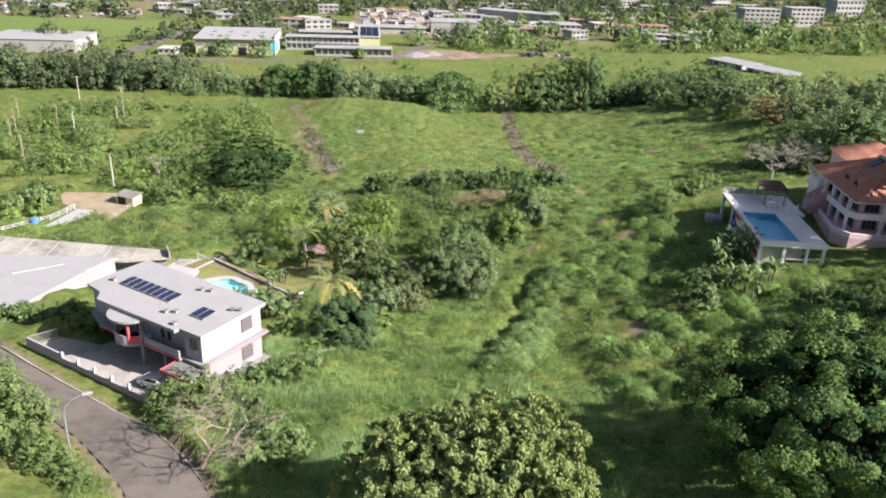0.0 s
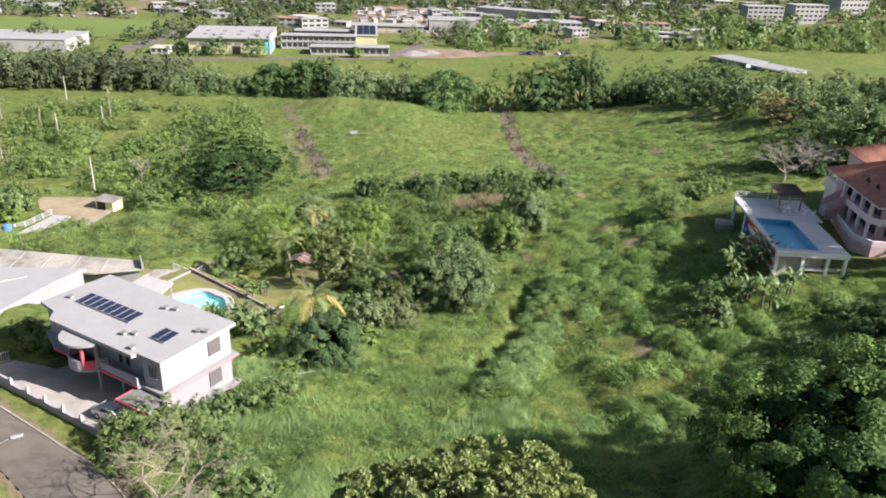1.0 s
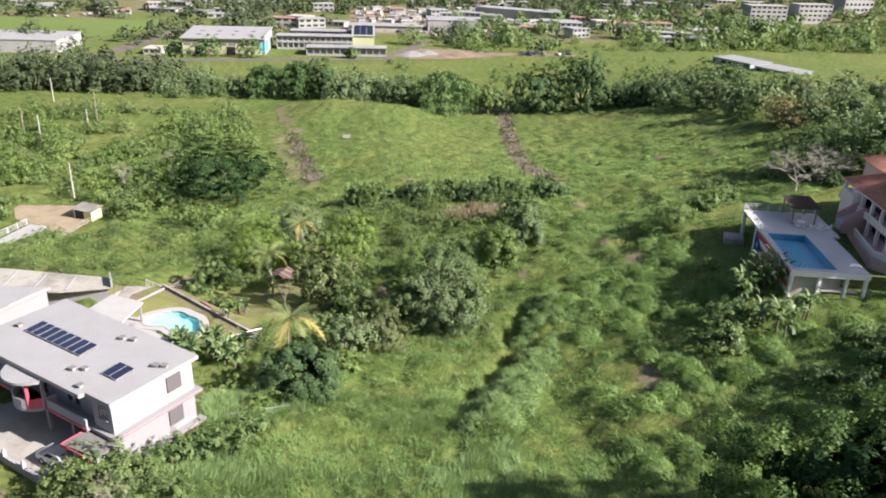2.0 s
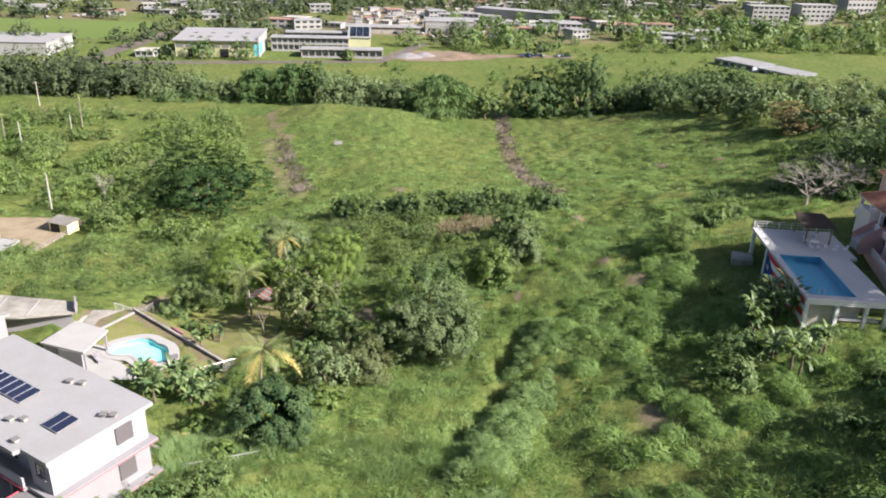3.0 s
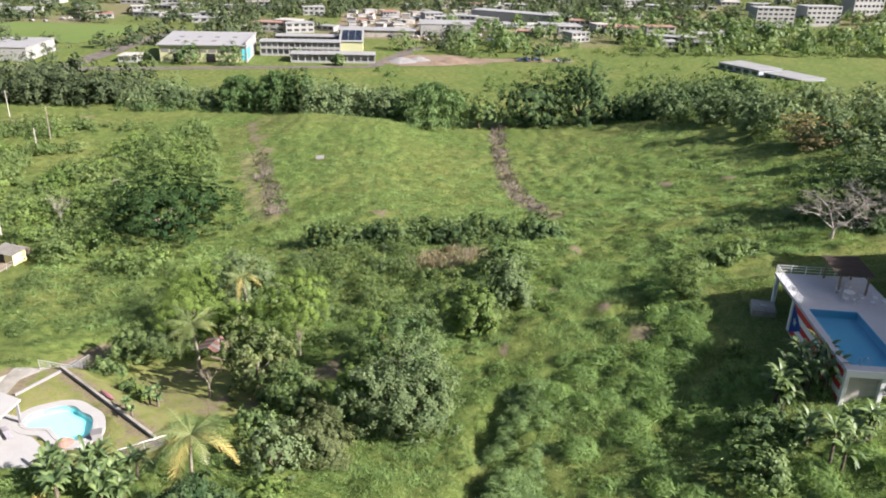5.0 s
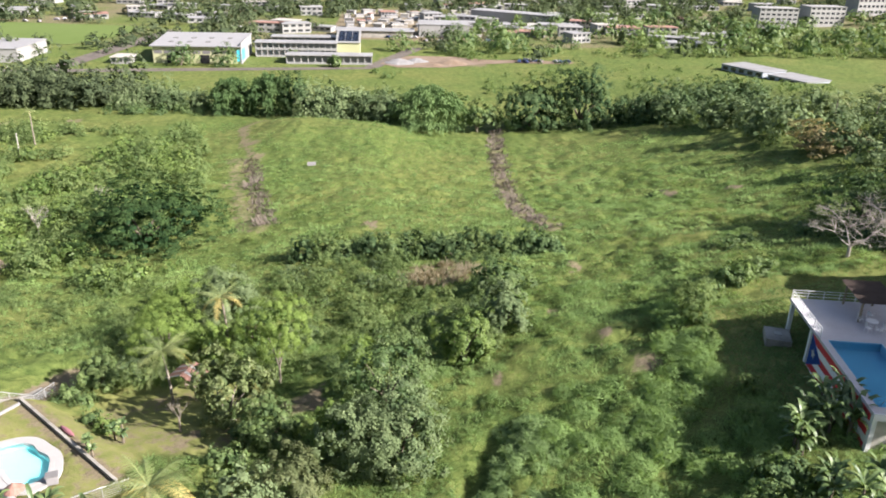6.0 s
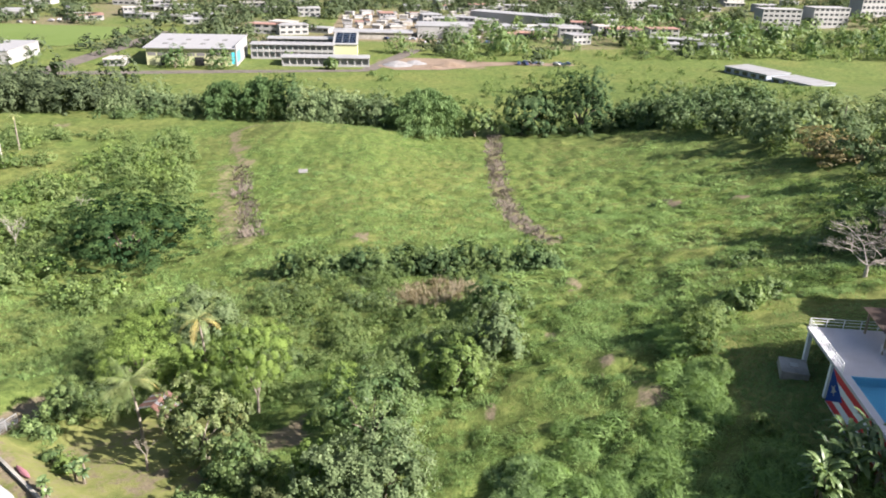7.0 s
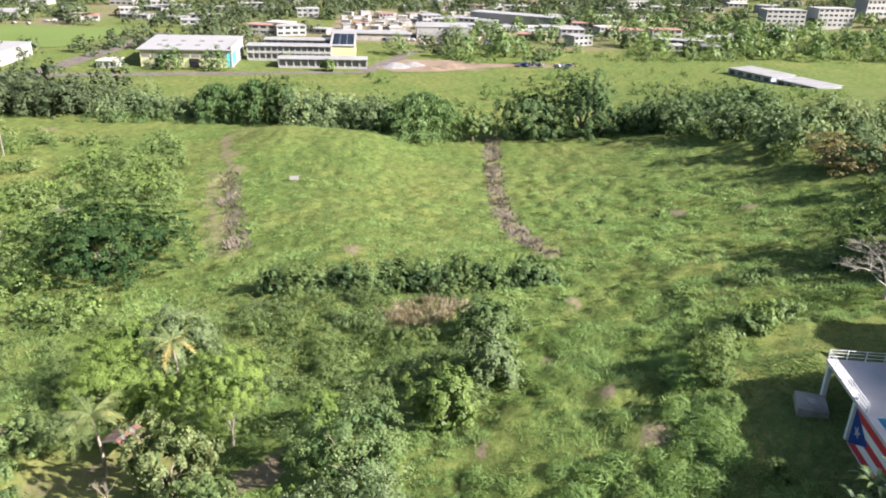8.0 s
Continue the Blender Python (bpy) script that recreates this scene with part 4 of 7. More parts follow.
# solar panels and roof fittings
def solar_panel(x, y, w, d):
    bm = bmesh.new()
    for a in ((0, 0, w, 0.03), (0, d - 0.03, w, d), (0, 0.03, 0.03, d - 0.03), (w - 0.03, 0.03, w, d - 0.03)):
        box(bm, a[0], a[1], 0.12, a[2], a[3], 0.17)
    t = part("solar_panel", bm, M_ALU, house, "dark blue solar panel in aluminium frame")
    t.matrix_local = pose(x, y, 6.8, 4, 0, 0)
    part("cell_sheet", boxed(0.03, 0.03, 0.13, w - 0.03, d - 0.03, 0.16), M_SOLAR, t)
    for sy in (0.2, d - 0.2):
        part("rail", boxed(0.1, sy - 0.03, -0.12, w - 0.1, sy + 0.03, 0.12), M_ALU, t)
    return t


for k in range(8):
    solar_panel(-9.35 + k * 1.06, 3.3, 0.98, 1.95)
for k in range(2):
    solar_panel(3.15 + k * 1.02, 2.55, 0.98, 1.95)


def roof_vent(x, y, a):
    t = thing("roof_vent", HOUSE @ pose(x, y, 6.8, 0, 0, a), "small hooded roof vent of painted metal", "roof vent", "roof vents")
    part("upstand", boxed(-0.18, -0.18, 0, 0.18, 0.18, 0.25), M_CONCRETE_OLD, t)
    bm = bmesh.new()
    box(bm, -0.28, -0.28, 0.25, 0.28, 0.28, 0.31)
    part("hood", bm, M_VENT, t)


for x, y, a in ((-0.5, 7.5, 20), (0.6, 7.9, 20), (0.5, 1.6, 10), (1.4, 2.2, 10), (6.0, 6.0, 30), (6.7, 6.4, 30), (3.4, 0.3, 0), (-10.6, 3.6, 0)):
    roof_vent(x, y, a)

# yard wall with posts
wall_thing = thing("boundary_wall", HOUSE @ pose(0, -4.6, 0.25), "low white boundary wall with posts", "boundary wall")
part("wall", boxed(-16.3, -0.12, -0.9, -10.2, 0.12, 0.95), M_WALL_SHADE, wall_thing)
part("wall", boxed(-10.2, -0.1, -0.9, 4.4, 0.1, 0.45), M_WALL_SHADE, wall_thing)
part("coping", boxed(-10.2, -0.14, 0.45, 4.4, 0.14, 0.52), M_WALL_SHADE, wall_thing)
for k in range(6):
    x = -9.8 + k * 2.8
    bm = boxed(x - 0.12, -0.15, -0.5, x + 0.12, 0.15, 1.05)
    bmesh.ops.create_cone(bm, cap_ends=True, segments=4, radius1=0.22, radius2=0.02, depth=0.26, matrix=Matrix.Translation((x, 0, 1.18)) @ Matrix.Rotation(radians(45), 4, "Z"))
    part("post", bm, M_WALL_SHADE, wall_thing)
gate = thing("entrance_gate", HOUSE @ pose(-16.3, -4.5, 0.0, 0, 0, 70), "white metal entrance gate with bars", "gate")
part("gate_frame", boxed(0.1, -0.03, 1.2, 3.2, 0.03, 1.28), M_ALU, gate)
part("gate_frame", boxed(0.1, -0.03, 0.15, 3.2, 0.03, 0.23), M_ALU, gate)
for k in range(14):
    part("bar", boxed(0.15 + k * 0.22, -0.02, 0.2, 0.19 + k * 0.22, 0.02, 1.2), M_ALU, gate)


# ---- car ----
def car(m, paint, label, group="", detail=True):
    t = thing("car", m, label, "car", group)
    prof = [(-2.05, 0.35), (-2.1, 0.62), (-1.98, 0.86), (-1.2, 0.95), (-0.6, 1.42), (0.75, 1.46), (1.55, 1.02), (2.0, 0.92), (2.08, 0.6), (2.02, 0.35)]
    bm = bmesh.new()
    rows = []
    for y, s in ((-0.86, 0.0), (-0.80, 0.03), (0.80, 0.03), (0.86, 0.0)):
        rows.append([bm.verts.new((x * (1 if abs(y) > 0.82 else 1.01), y * (0.82 if z > 1.2 else 1.0), z + s)) for x, z in prof])
    for r0, r1 in zip(rows, rows[1:]):
        for i in range(len(prof)):
            j = (i + 1) % len(prof)
            bm.faces.new((r0[i], r0[j], r1[j], r1[i]))
    bm.faces.new(rows[0][::-1])
    bm.faces.new(rows[-1])
    bmesh.ops.recalc_face_normals(bm, faces=bm.faces)
    part("body", bm, paint, t)
    bm = bmesh.new()
    f = [bm.verts.new(p) for p in ((-1.18, -0.7, 0.99), (-1.18, 0.7, 0.99), (-0.66, 0.6, 1.41), (-0.66, -0.6, 1.41))]
    bm.faces.new(f)
    bmesh.ops.solidify(bm, geom=bm.faces, thickness=-0.03)
    part("windscreen", bm, M_GLASS, t)
    bm = bmesh.new()
    f = [bm.verts.new(p) for p in ((1.5, 0.7, 1.06), (1.5, -0.7, 1.06), (0.82, -0.6, 1.46), (0.82, 0.6, 1.46))]
    bm.faces.new(f)
    bmesh.ops.solidify(bm, geom=bm.faces, thickness=-0.03)
    part("rear_window", bm, M_GLASS, t)
    for sy in (-1, 1):
        bm = bmesh.new()
        f = [bm.verts.new(p) for p in ((-1.0, sy * 0.845, 1.0), (-0.55, sy * 0.735, 1.37), (0.7, sy * 0.735, 1.40), (1.25, sy * 0.845, 1.03))]
        bm.faces.new(f if sy < 0 else f[::-1])
        bmesh.ops.solidify(bm, geom=bm.faces, thickness=-0.02)
        part("side_window", bm, M_GLASS, t)
        for wx in (-1.3, 1.28):
            bm = bmesh.new()
            bmesh.ops.create_cone(bm, cap_ends=True, segments=16, radius1=0.32, radius2=0.32, depth=0.22, matrix=Matrix.Translation((wx, sy * 0.78, 0.32)) @ Matrix.Rotation(radians(90), 4, "X"))
            w = part("wheel", bm, M_RUBBER, t)
            bm = bmesh.new()
            bmesh.ops.create_cone(bm, cap_ends=True, segments=10, radius1=0.2, radius2=0.17, depth=0.03, matrix=Matrix.Translation((wx, sy * 0.9, 0.32)) @ Matrix.Rotation(radians(90), 4, "X"))
            part("rim", bm, M_ALU, w)
        part("headlight", boxed(-2.09, sy * 0.62 - 0.16, 0.66, -2.02, sy * 0.62 + 0.16, 0.8), M_ALU, t)
        part("tail_light", boxed(2.02, sy * 0.66 - 0.12, 0.72, 2.08, sy * 0.66 + 0.12, 0.88), M_RED, t)
    return t


car(HOUSE @ pose(2.6, -2.1, 0.05, 0, 0, 3), M_CARPAINT, "silver hatchback car parked under porch edge")


# ---- street lamp and utility poles ----
def street_lamp(x, y, arm_deg):
    t = thing("street_lamp", pose(x, y, ground_z(x, y), 0, 0, arm_deg), "pale metal street lamp with curved arm", "street lamp")
    part("pole", tube(bmesh.new(), [(0, 0, -0.3), (0, 0, 3), (0.05, 0, 5.0)], [0.13, 0.1, 0.08], 8), M_ALU, t)
    part("arm", tube(bmesh.new(), [(0.05, 0, 5.0), (0.25, 0, 5.7), (0.8, 0, 6.2), (1.6, 0, 6.45)], [0.06, 0.05, 0.045, 0.04], 6), M_ALU, t)
    bm = boxed(1.5, -0.16, 6.36, 2.35, 0.16, 6.56, bevel=0.06)
    h = part("lamp_head", bm, M_WALL_WHITE, t)
    part("lens", boxed(1.65, -0.11, 6.32, 2.25, 0.11, 6.36), M_ALU, h)


street_lamp(-25.6, 52.9, 25)


def utility_pole(x, y, tall, arm=1.0):
    t = thing("utility_pole", pose(x, y, ground_z(x, y), 0, 0, 20), "pale concrete utility pole in scrub", "utility pole", "utility poles")
    part("pole", tube(bmesh.new(), [(0, 0, -0.5), (0, 0, tall * 0.5), (0, 0, tall)], [0.2, 0.17, 0.13], 8), M_CONCRETE, t)
    if arm:
        part("crossarm", boxed(-arm, -0.05, tall - 0.6, arm, 0.05, tall - 0.48), M_WOOD, t)
        for k in (-0.9, 0, 0.9):
            part("insulator", tube(bmesh.new(), [(k * arm, 0, tall - 0.48), (k * arm, 0, tall - 0.3)], [0.05, 0.03], 6), M_DECK, t)


for x, y, h, a in ((-66.9, 183.1, 8.9, 0), (-80.5, 154, 9.2, 0), (-94, 232, 9, 0), (-86, 246, 8, 0), (-118, 300, 9, 1), (-140, 360, 10, 1)):
    utility_pole(x, y, h, a)


# ---- neighbouring flat-roofed buildings ----
nb = thing("neighbour_house", pose(0, 0, 0), "large white flat-roofed neighbouring house", "house")
NB = [(-41.0, 110.2), (-44.6, 103.8), (-46.0, 100.2), (-49.5, 92.0), (-52.5, 88.6), (-78, 97), (-80, 112), (-59.3, 111.2)]
part("roof", prism(bmesh.new(), NB, 2.75, 3.0), M_WHITE, nb, "flat white painted roof")
cx_, cy_ = sum(p[0] for p in NB) / 8, sum(p[1] for p in NB) / 8
part("wall", prism(bmesh.new(), [(cx_ + (x - cx_) * 0.965, cy_ + (y - cy_) * 0.965) for x, y in NB], -4.5, 2.75), M_WALL_WHITE, nb)
for k in range(4):
    a, b = Vector((-52.5, 88.6, 0)), Vector((-78, 97, 0))
    p = a.lerp(b, 0.12 + 0.2 * k)
    w = part("window", boxed(p.x - 0.7, p.y - 0.05 + 0.45, 0.4, p.x + 0.7, p.y + 0.25 + 0.45, 1.9), M_GLASS, nb)
part("pipe", tube(bmesh.new(), [(-54, 104, 3.05), (-48, 107.4, 3.05)], [0.06, 0.06], 6), M_CONCRETE, nb)
part("pipe", tube(bmesh.new(), [(-44, 104.8, 3.05), (-41.4, 109.6, 3.05)], [0.08, 0.08], 6), M_CONCRETE, nb)
old = thing("old_workshop", pose(0, 0, 0), "long low workshop with stained concrete roof", "workshop")
OB = [(-35.0, 115.6), (-33.9, 112.6), (-40.6, 111.2), (-59.3, 112.0), (-82, 113.5), (-84, 126), (-64, 121.3)]
part("roof", prism(bmesh.new(), OB, 1.65, 1.9), M_CONCRETE_OLD, old, "flat roof of stained grey concrete")
part("wall", prism(bmesh.new(), [(x + (0.3 if x < -50 else -0.3), y) for x, y in [(-35.4, 115.2), (-34.4, 112.9), (-59.3, 112.3), (-81.5, 114), (-83, 125.4), (-64, 120.9)]], -5, 1.65), M_WALL_WHITE, old)
for k in range(9):
    x = -40 - k * 4.4
    y0, y1 = np.interp(x, [-82, -59.3, -40.6], [113.9, 112.4, 111.6]), np.interp(x, [-84, -64, -35], [125.6, 121.0, 115.3])
    part("roof_joint", prism(bmesh.new(), [(x, y0), (x + 0.22, y0), (x + 0.1, y1 - 0.2), (x - 0.12, y1 - 0.2)], 1.9, 1.98), M_WHITE, old)
part("parapet", prism(bmesh.new(), [(-35.1, 115.6), (-33.9, 112.6), (-34.1, 112.5), (-35.3, 115.5)], 1.9, 2.8), M_WALL_WHITE, old)

# ---- pool garden ----
ph = thing("pool_house", pose(0, 0, 0), "small white open pool house with flat roof", "pool house")
PH = [(-35.1, 104.4), (-33.0, 109.8), (-28.3, 107.4), (-29.3, 102.0)]
part("roof", prism(bmesh.new(), PH, 1.95, 2.2), M_PATIO, ph)
part("wall", prism(bmesh.new(), [(-34.8, 104.4), (-32.9, 109.4), (-32.7, 109.3), (-34.6, 104.3)], -1.2, 1.95), M_WALL_WHITE, ph)
part("wall", prism(bmesh.new(), [(-32.9, 109.4), (-31.0, 108.4), (-31.1, 108.2), (-33.0, 109.2)], -1.2, 1.95), M_WALL_WHITE, ph)
part("wall", prism(bmesh.new(), [(-32.6, 103.5), (-29.5, 102.3), (-29.6, 102.1), (-32.7, 103.3)], -1.2, 1.95), M_WALL_WHITE, ph)
for x, y in ((-28.7, 107.2), (-29.5, 102.6)):
    part("column", boxed(x - 0.13, y - 0.13, -1.0, x + 0.13, y + 0.13, 1.95), M_WALL_WHITE, ph)


def kidney(grow=0.0, n=64):
    """Plan outline of the bean-shaped pool: four round lobes along a bent line, melted together."""
    out = []
    for i in range(n):
        a = 2 * math.pi * i / n
        r = 0.2
        while r < 9:
            x, y = -24.4 + r * math.cos(a), 107.0 + r * math.sin(a)
            if sum(math.exp(-3.0 * (math.hypot(x - lx, y - ly) - lr - grow)) for lx, ly, lr in POOL_LOBES) < 1:
                break
            r += 0.02
        out.append((-24.4 + r * math.cos(a), 107.0 + r * math.sin(a)))
    return out


def ring(bm, outer, inner, z0, z1):
    n = len(outer)
    v = [[bm.verts.new((x, y, z)) for x, y in pl] for pl, z in ((outer, z1), (inner, z1), (inner, z0), (outer, z0))]
    for a, b in ((0, 1), (1, 2), (2, 3), (3, 0)):
        for i in range(n):
            j = (i + 1) % n
            bm.faces.new((v[a][i], v[a][j], v[b][j], v[b][i]))
    bmesh.ops.recalc_face_normals(bm, faces=bm.faces)
    return bm


kp = thing("swimming_pool", pose(0, 0, 0), "bean-shaped turquoise swimming pool with white coping", "swimming pool")
part("coping", ring(bmesh.new(), kidney(0.42), kidney(0.0), -0.95, -0.52), M_PATIO, kp)
part("lining", ring(bmesh.new(), kidney(0.2), kidney(0.004), -2.0, -0.6), M_POOL_TILE, kp)
part("pool_floor", prism(bmesh.new(), kidney(0.15), -2.05, -1.3), M_POOL_TILE, kp)
w = part("water", prism(bmesh.new(), kidney(-0.004), -0.76, -0.72), M_WATER, kp, "clear turquoise water")
w.visible_shadow = False
part("patio", ring(bmesh.new(), kidney(1.15), kidney(0.42), -1.0, -0.58), M_PATIO, kp, "white concrete patio round the pool")
structure("terrace", prism(bmesh.new(), [(-35.0, 104.0), (-33.0, 109.6), (-29.6, 108.4), (-28.2, 105.4), (-26.4, 104.6), (-25.0, 103.2), (-22.4, 102.6), (-22.6, 100.8), (-30.0, 98.5)], -1.1, -0.6), M_PATIO, "white concrete terrace beside the pool", "terrace")
pump = thing("pool_pump_box", pose(-19.9, 104.4, -0.75, 0, 0, 20), "small white pump cabinet beside the pool", "pump cabinet")
part("cabinet", boxed(-0.5, -0.4, 0, 0.5, 0.4, 0.9, bevel=0.03), M_WALL_WHITE, pump)
part("lid", boxed(-0.56, -0.46, 0.9, 0.56, 0.46, 0.98), M_DECK, pump)
gw = thing("garden_wall", pose(-28.9, 118.2, -0.9, 0, 0, math.degrees(math.atan2(-14.0, 14.9))), "long low stained concrete garden wall", "garden wall")
L = math.hypot(14.9, 14.0)
part("wall", boxed(0, -0.11, -2.5, L, 0.11, 0.5), M_CONCRETE_OLD, gw)
part("coping", boxed(0, -0.15, 0.5, L, 0.15, 0.57), M_CONCRETE_OLD, gw)
gw2 = thing("garden_wall", pose(-31.6, 112.4, -0.9, 0, 0, 58.0), "low white painted garden wall", "garden wall")
part("wall", boxed(0, -0.1, -1.2, 5.8, 0.1, 0.45), M_WALL_WHITE, gw2)


def wire_fence(pts, tall, label):
    """Thin steel posts with strands of wire between them."""
    zs = [ground_z(*p) for p in pts]
    t = thing("wire_fence", pose(*pts[0], zs[0]), label, "fence", "wire fences")
    rel = [Vector((x - pts[0][0], y - pts[0][1], z - zs[0])) for (x, y), z in zip(pts, zs)]
    for a, b in zip(rel, rel[1:]):
        n = max(1, round((b - a).length / 2.2))
        for i in range(n):
            p = a.lerp(b, i / n)
            part("post", tube(bmesh.new(), [p - Vector((0, 0, 0.3)), p + Vector((0, 0, tall))], [0.05, 0.045], 6), M_STEEL, t)
        for k in range(6):
            h = Vector((0, 0, tall * (k + 0.6) / 6))
            part("wire", tube(bmesh.new(), [a + h, b + h], [0.022, 0.022], 4), M_STEEL, t)
        part("top_rail", tube(bmesh.new(), [a + Vector((0, 0, tall)), b + Vector((0, 0, tall))], [0.04, 0.04], 5), M_STEEL, t)


wire_fence([(-16.6, 100.6), (-14.4, 101.9), (-12.4, 103.2)], 1.4, "thin grey wire fence beside the pool lawn")
wire_fence([(-31.2, 118.0), (-29.6, 122.4), (-29.0, 126.5)], 1.3, "thin grey wire fence along the lane")
wire_fence([(-6.0, 82.0), (-9.4, 80.0), (-12.2, 78.6)], 1.2, "thin grey wire fence behind the white house")


def deck_chair(x, y, a):
    """A low slatted lounge chair of white plastic."""
    t = thing("sun_lounger", pose(x, y, -0.58, 0, 0, a), "white plastic sun lounger on the pool patio", "sun lounger", "sun loungers")
    for k in range(9):
        part("slat", boxed(-0.3, k * 0.15, 0.3, 0.3, k * 0.15 + 0.12, 0.33), M_WALL_SHADE, t)
    bm = bmesh.new()
    f = [bm.verts.new(p) for p in ((-0.3, 1.36, 0.32), (0.3, 1.36, 0.32), (0.3, 1.85, 0.7), (-0.3, 1.85, 0.7))]
    bm.faces.new(f)
    bmesh.ops.solidify(bm, geom=bm.faces, thickness=0.03)
    part("backrest", bm, M_WALL_SHADE, t)
    for lx in (-0.27, 0.27):
        part("rail", boxed(lx - 0.025, -0.02, 0.26, lx + 0.025, 1.4, 0.3), M_WALL_SHADE, t)
        for ly in (0.1, 1.2):
            part("leg", boxed(lx - 0.025, ly - 0.025, 0, lx + 0.025, ly + 0.025, 0.26), M_WALL_SHADE, t)


deck_chair(-28.4, 104.2, 40)
deck_chair(-29.6, 101.4, 65)
thatch = thing("thatched_shade", pose(-21.9, 101.6, ground_z(-21.9, 101.6)), "small round garden shade with brown thatch", "sunshade")
part("pole", tube(bmesh.new(), [(0, 0, -0.2), (0, 0, 1.9)], [0.06, 0.05], 7), M_WOOD, thatch)
bm = bmesh.new()
bmesh.ops.create_cone(bm, cap_ends=True, segments=14, radius1=0.95, radius2=0.05, depth=0.75, matrix=Matrix.Translation((0, 0, 2.0)))
part("canopy", bm, M_RUST, thatch, "brown thatched cone")
kay = thing("kayak", pose(-21.5, 112.2, -0.75, 0, 0, -42), "red plastic kayak lying on the lawn", "kayak")
bm = bmesh.new()
tube(bm, [(-1.4, 0, 0.2), (-0.9, 0, 0.16), (0, 0, 0.15), (0.9, 0, 0.16), (1.4, 0, 0.2)], [0.03, 0.2, 0.3, 0.2, 0.03], 10)
part("hull", bm, M_RED_FADED, kay)

# rusty hut on posts
hz = ground_z(-12.7, 125.7)
hut = thing("garden_hut", pose(-12.7, 125.7, hz, 0, 0, -20) @ Matrix.Diagonal((0.82, 0.82, 0.86, 1)), "open garden hut with rusty zinc roof", "hut")
for sx in (-1, 1):
    for k in range(8):
        y = -2.1 + k * 0.525
        bm = bmesh.new()
        f = [bm.verts.new(p) for p in ((0, y, 4.2), (0, y + 0.525, 4.2), (sx * 2.5, y + 0.545, 3.3), (sx * 2.5, y - 0.02, 3.3))]
        bm.faces.new(f)
        bmesh.ops.solidify(bm, geom=bm.faces, thickness=0.04)
        part("roof_sheet", bm, M_RUST if (k + (sx > 0)) % 3 else M_STEEL, hut)
for x in (-2.1, 2.1):
    for y in (-1.8, 1.8):
        part("post", tube(bmesh.new(), [(x, y, -0.4), (x, y, 3.45)], [0.08, 0.07], 7), M_WOOD, hut)
part("bench", boxed(-1.9, 1.3, 0.35, 1.9, 1.7, 0.43), M_WOOD, hut)

# ---- dirt yard with fence and shed ----
dy = bmesh.new()
poly = [(-76, 174), (-75.5, 181), (-64, 180), (-56.5, 174), (-57.6, 167), (-60, 157), (-62.5, 149), (-64.9, 149), (-64.6, 164), (-69.4, 165.4), (-73, 168)]
cols_ = [dy.verts.new((x, y, ground_z(x, y) + 0.10)) for x, y in poly]
dy.faces.new(cols_)
bmesh.ops.triangulate(dy, faces=dy.faces)
bmesh.ops.subdivide_edges(dy, edges=dy.edges, cuts=12, use_grid_fill=True)
for v in dy.verts:
    v.co.z = ground_z(v.co.x, v.co.y) + 0.10 + 0.06 * noise.noise(v.co * 0.5)
structure("dirt_yard", dy, M_DIRT, "bare pale brown dirt yard", "yard")
sl = bmesh.new()
for p in ((-69.6, 142.4), (-68.6, 164.4), (-65.0, 163.6), (-65.4, 141.8)):
    sl.verts.new((*p, ground_z(*p) + 0.35))
sl.faces.new(sl.verts[:])
bmesh.ops.recalc_face_normals(sl, faces=sl.faces)
if sl.faces[:][0].normal.z < 0:
    bmesh.ops.reverse_faces(sl, faces=sl.faces)
bmesh.ops.solidify(sl, geom=sl.faces, thickness=0.8)
structure("concrete_slab", sl, M_PATIO, "pale concrete drive slab", "slab")


def rail_fence(a, b, rails, tall, mat_, label):
    za, zb = ground_z(*a), ground_z(*b)
    A, B = Vector((*a, za)), Vector((*b, zb))
    n = max(2, int((B - A).length / 2.4))
    t = thing("fence", pose(*A), label, "fence", "fences")
    for i in range(n + 1):
        p = (B - A) * (i / n)
        g = ground_z(A.x + p.x, A.y + p.y) - A.z
        part("post", boxed(p.x - 0.08, p.y - 0.08, g - 0.3, p.x + 0.08, p.y + 0.08, g + tall), mat_, t)
    for k in range(rails):
        h = tall * (k + 0.7) / rails
        pts = []
        for i in range(n + 1):
            p = (B - A) * (i / n)
            pts.append((p.x, p.y, ground_z(A.x + p.x, A.y + p.y) - A.z + h))
        part("rail", tube(bmesh.new(), pts, [0.06] * len(pts), 4), mat_, t)


rail_fence((-78.0, 138.5), (-69.4, 165.0), 3, 1.3, M_DECK_POOL, "white painted three-rail fence along the drive")
rail_fence((-64.4, 140.5), (-56.6, 170.4), 2, 1.1, M_PAVE, "pale weathered two-rail fence round dirt yard")
sh = thing("site_shed", pose(-58.9, 169.4, ground_z(-58.9, 169.4), 0, 0, -25), "small pale yellow shed with dark doorway", "shed")
part("wall", boxed(-2.4, -1.4, 0, 2.4, 1.4, 2.0), M_YELLOW, sh)
part("doorway", boxed(-2.0, -1.44, 0.05, 0.3, -1.402, 1.8), M_DARK, sh)
bm = bmesh.new()
f = [bm.verts.new(p) for p in ((-2.8, -1.8, 2.05), (2.8, -1.8, 2.05), (2.8, 1.8, 2.45), (-2.8, 1.8, 2.45))]
bm.faces.new(f)
bmesh.ops.solidify(bm, geom=bm.faces, thickness=0.08)
part("roof", bm, M_CONCRETE, sh)
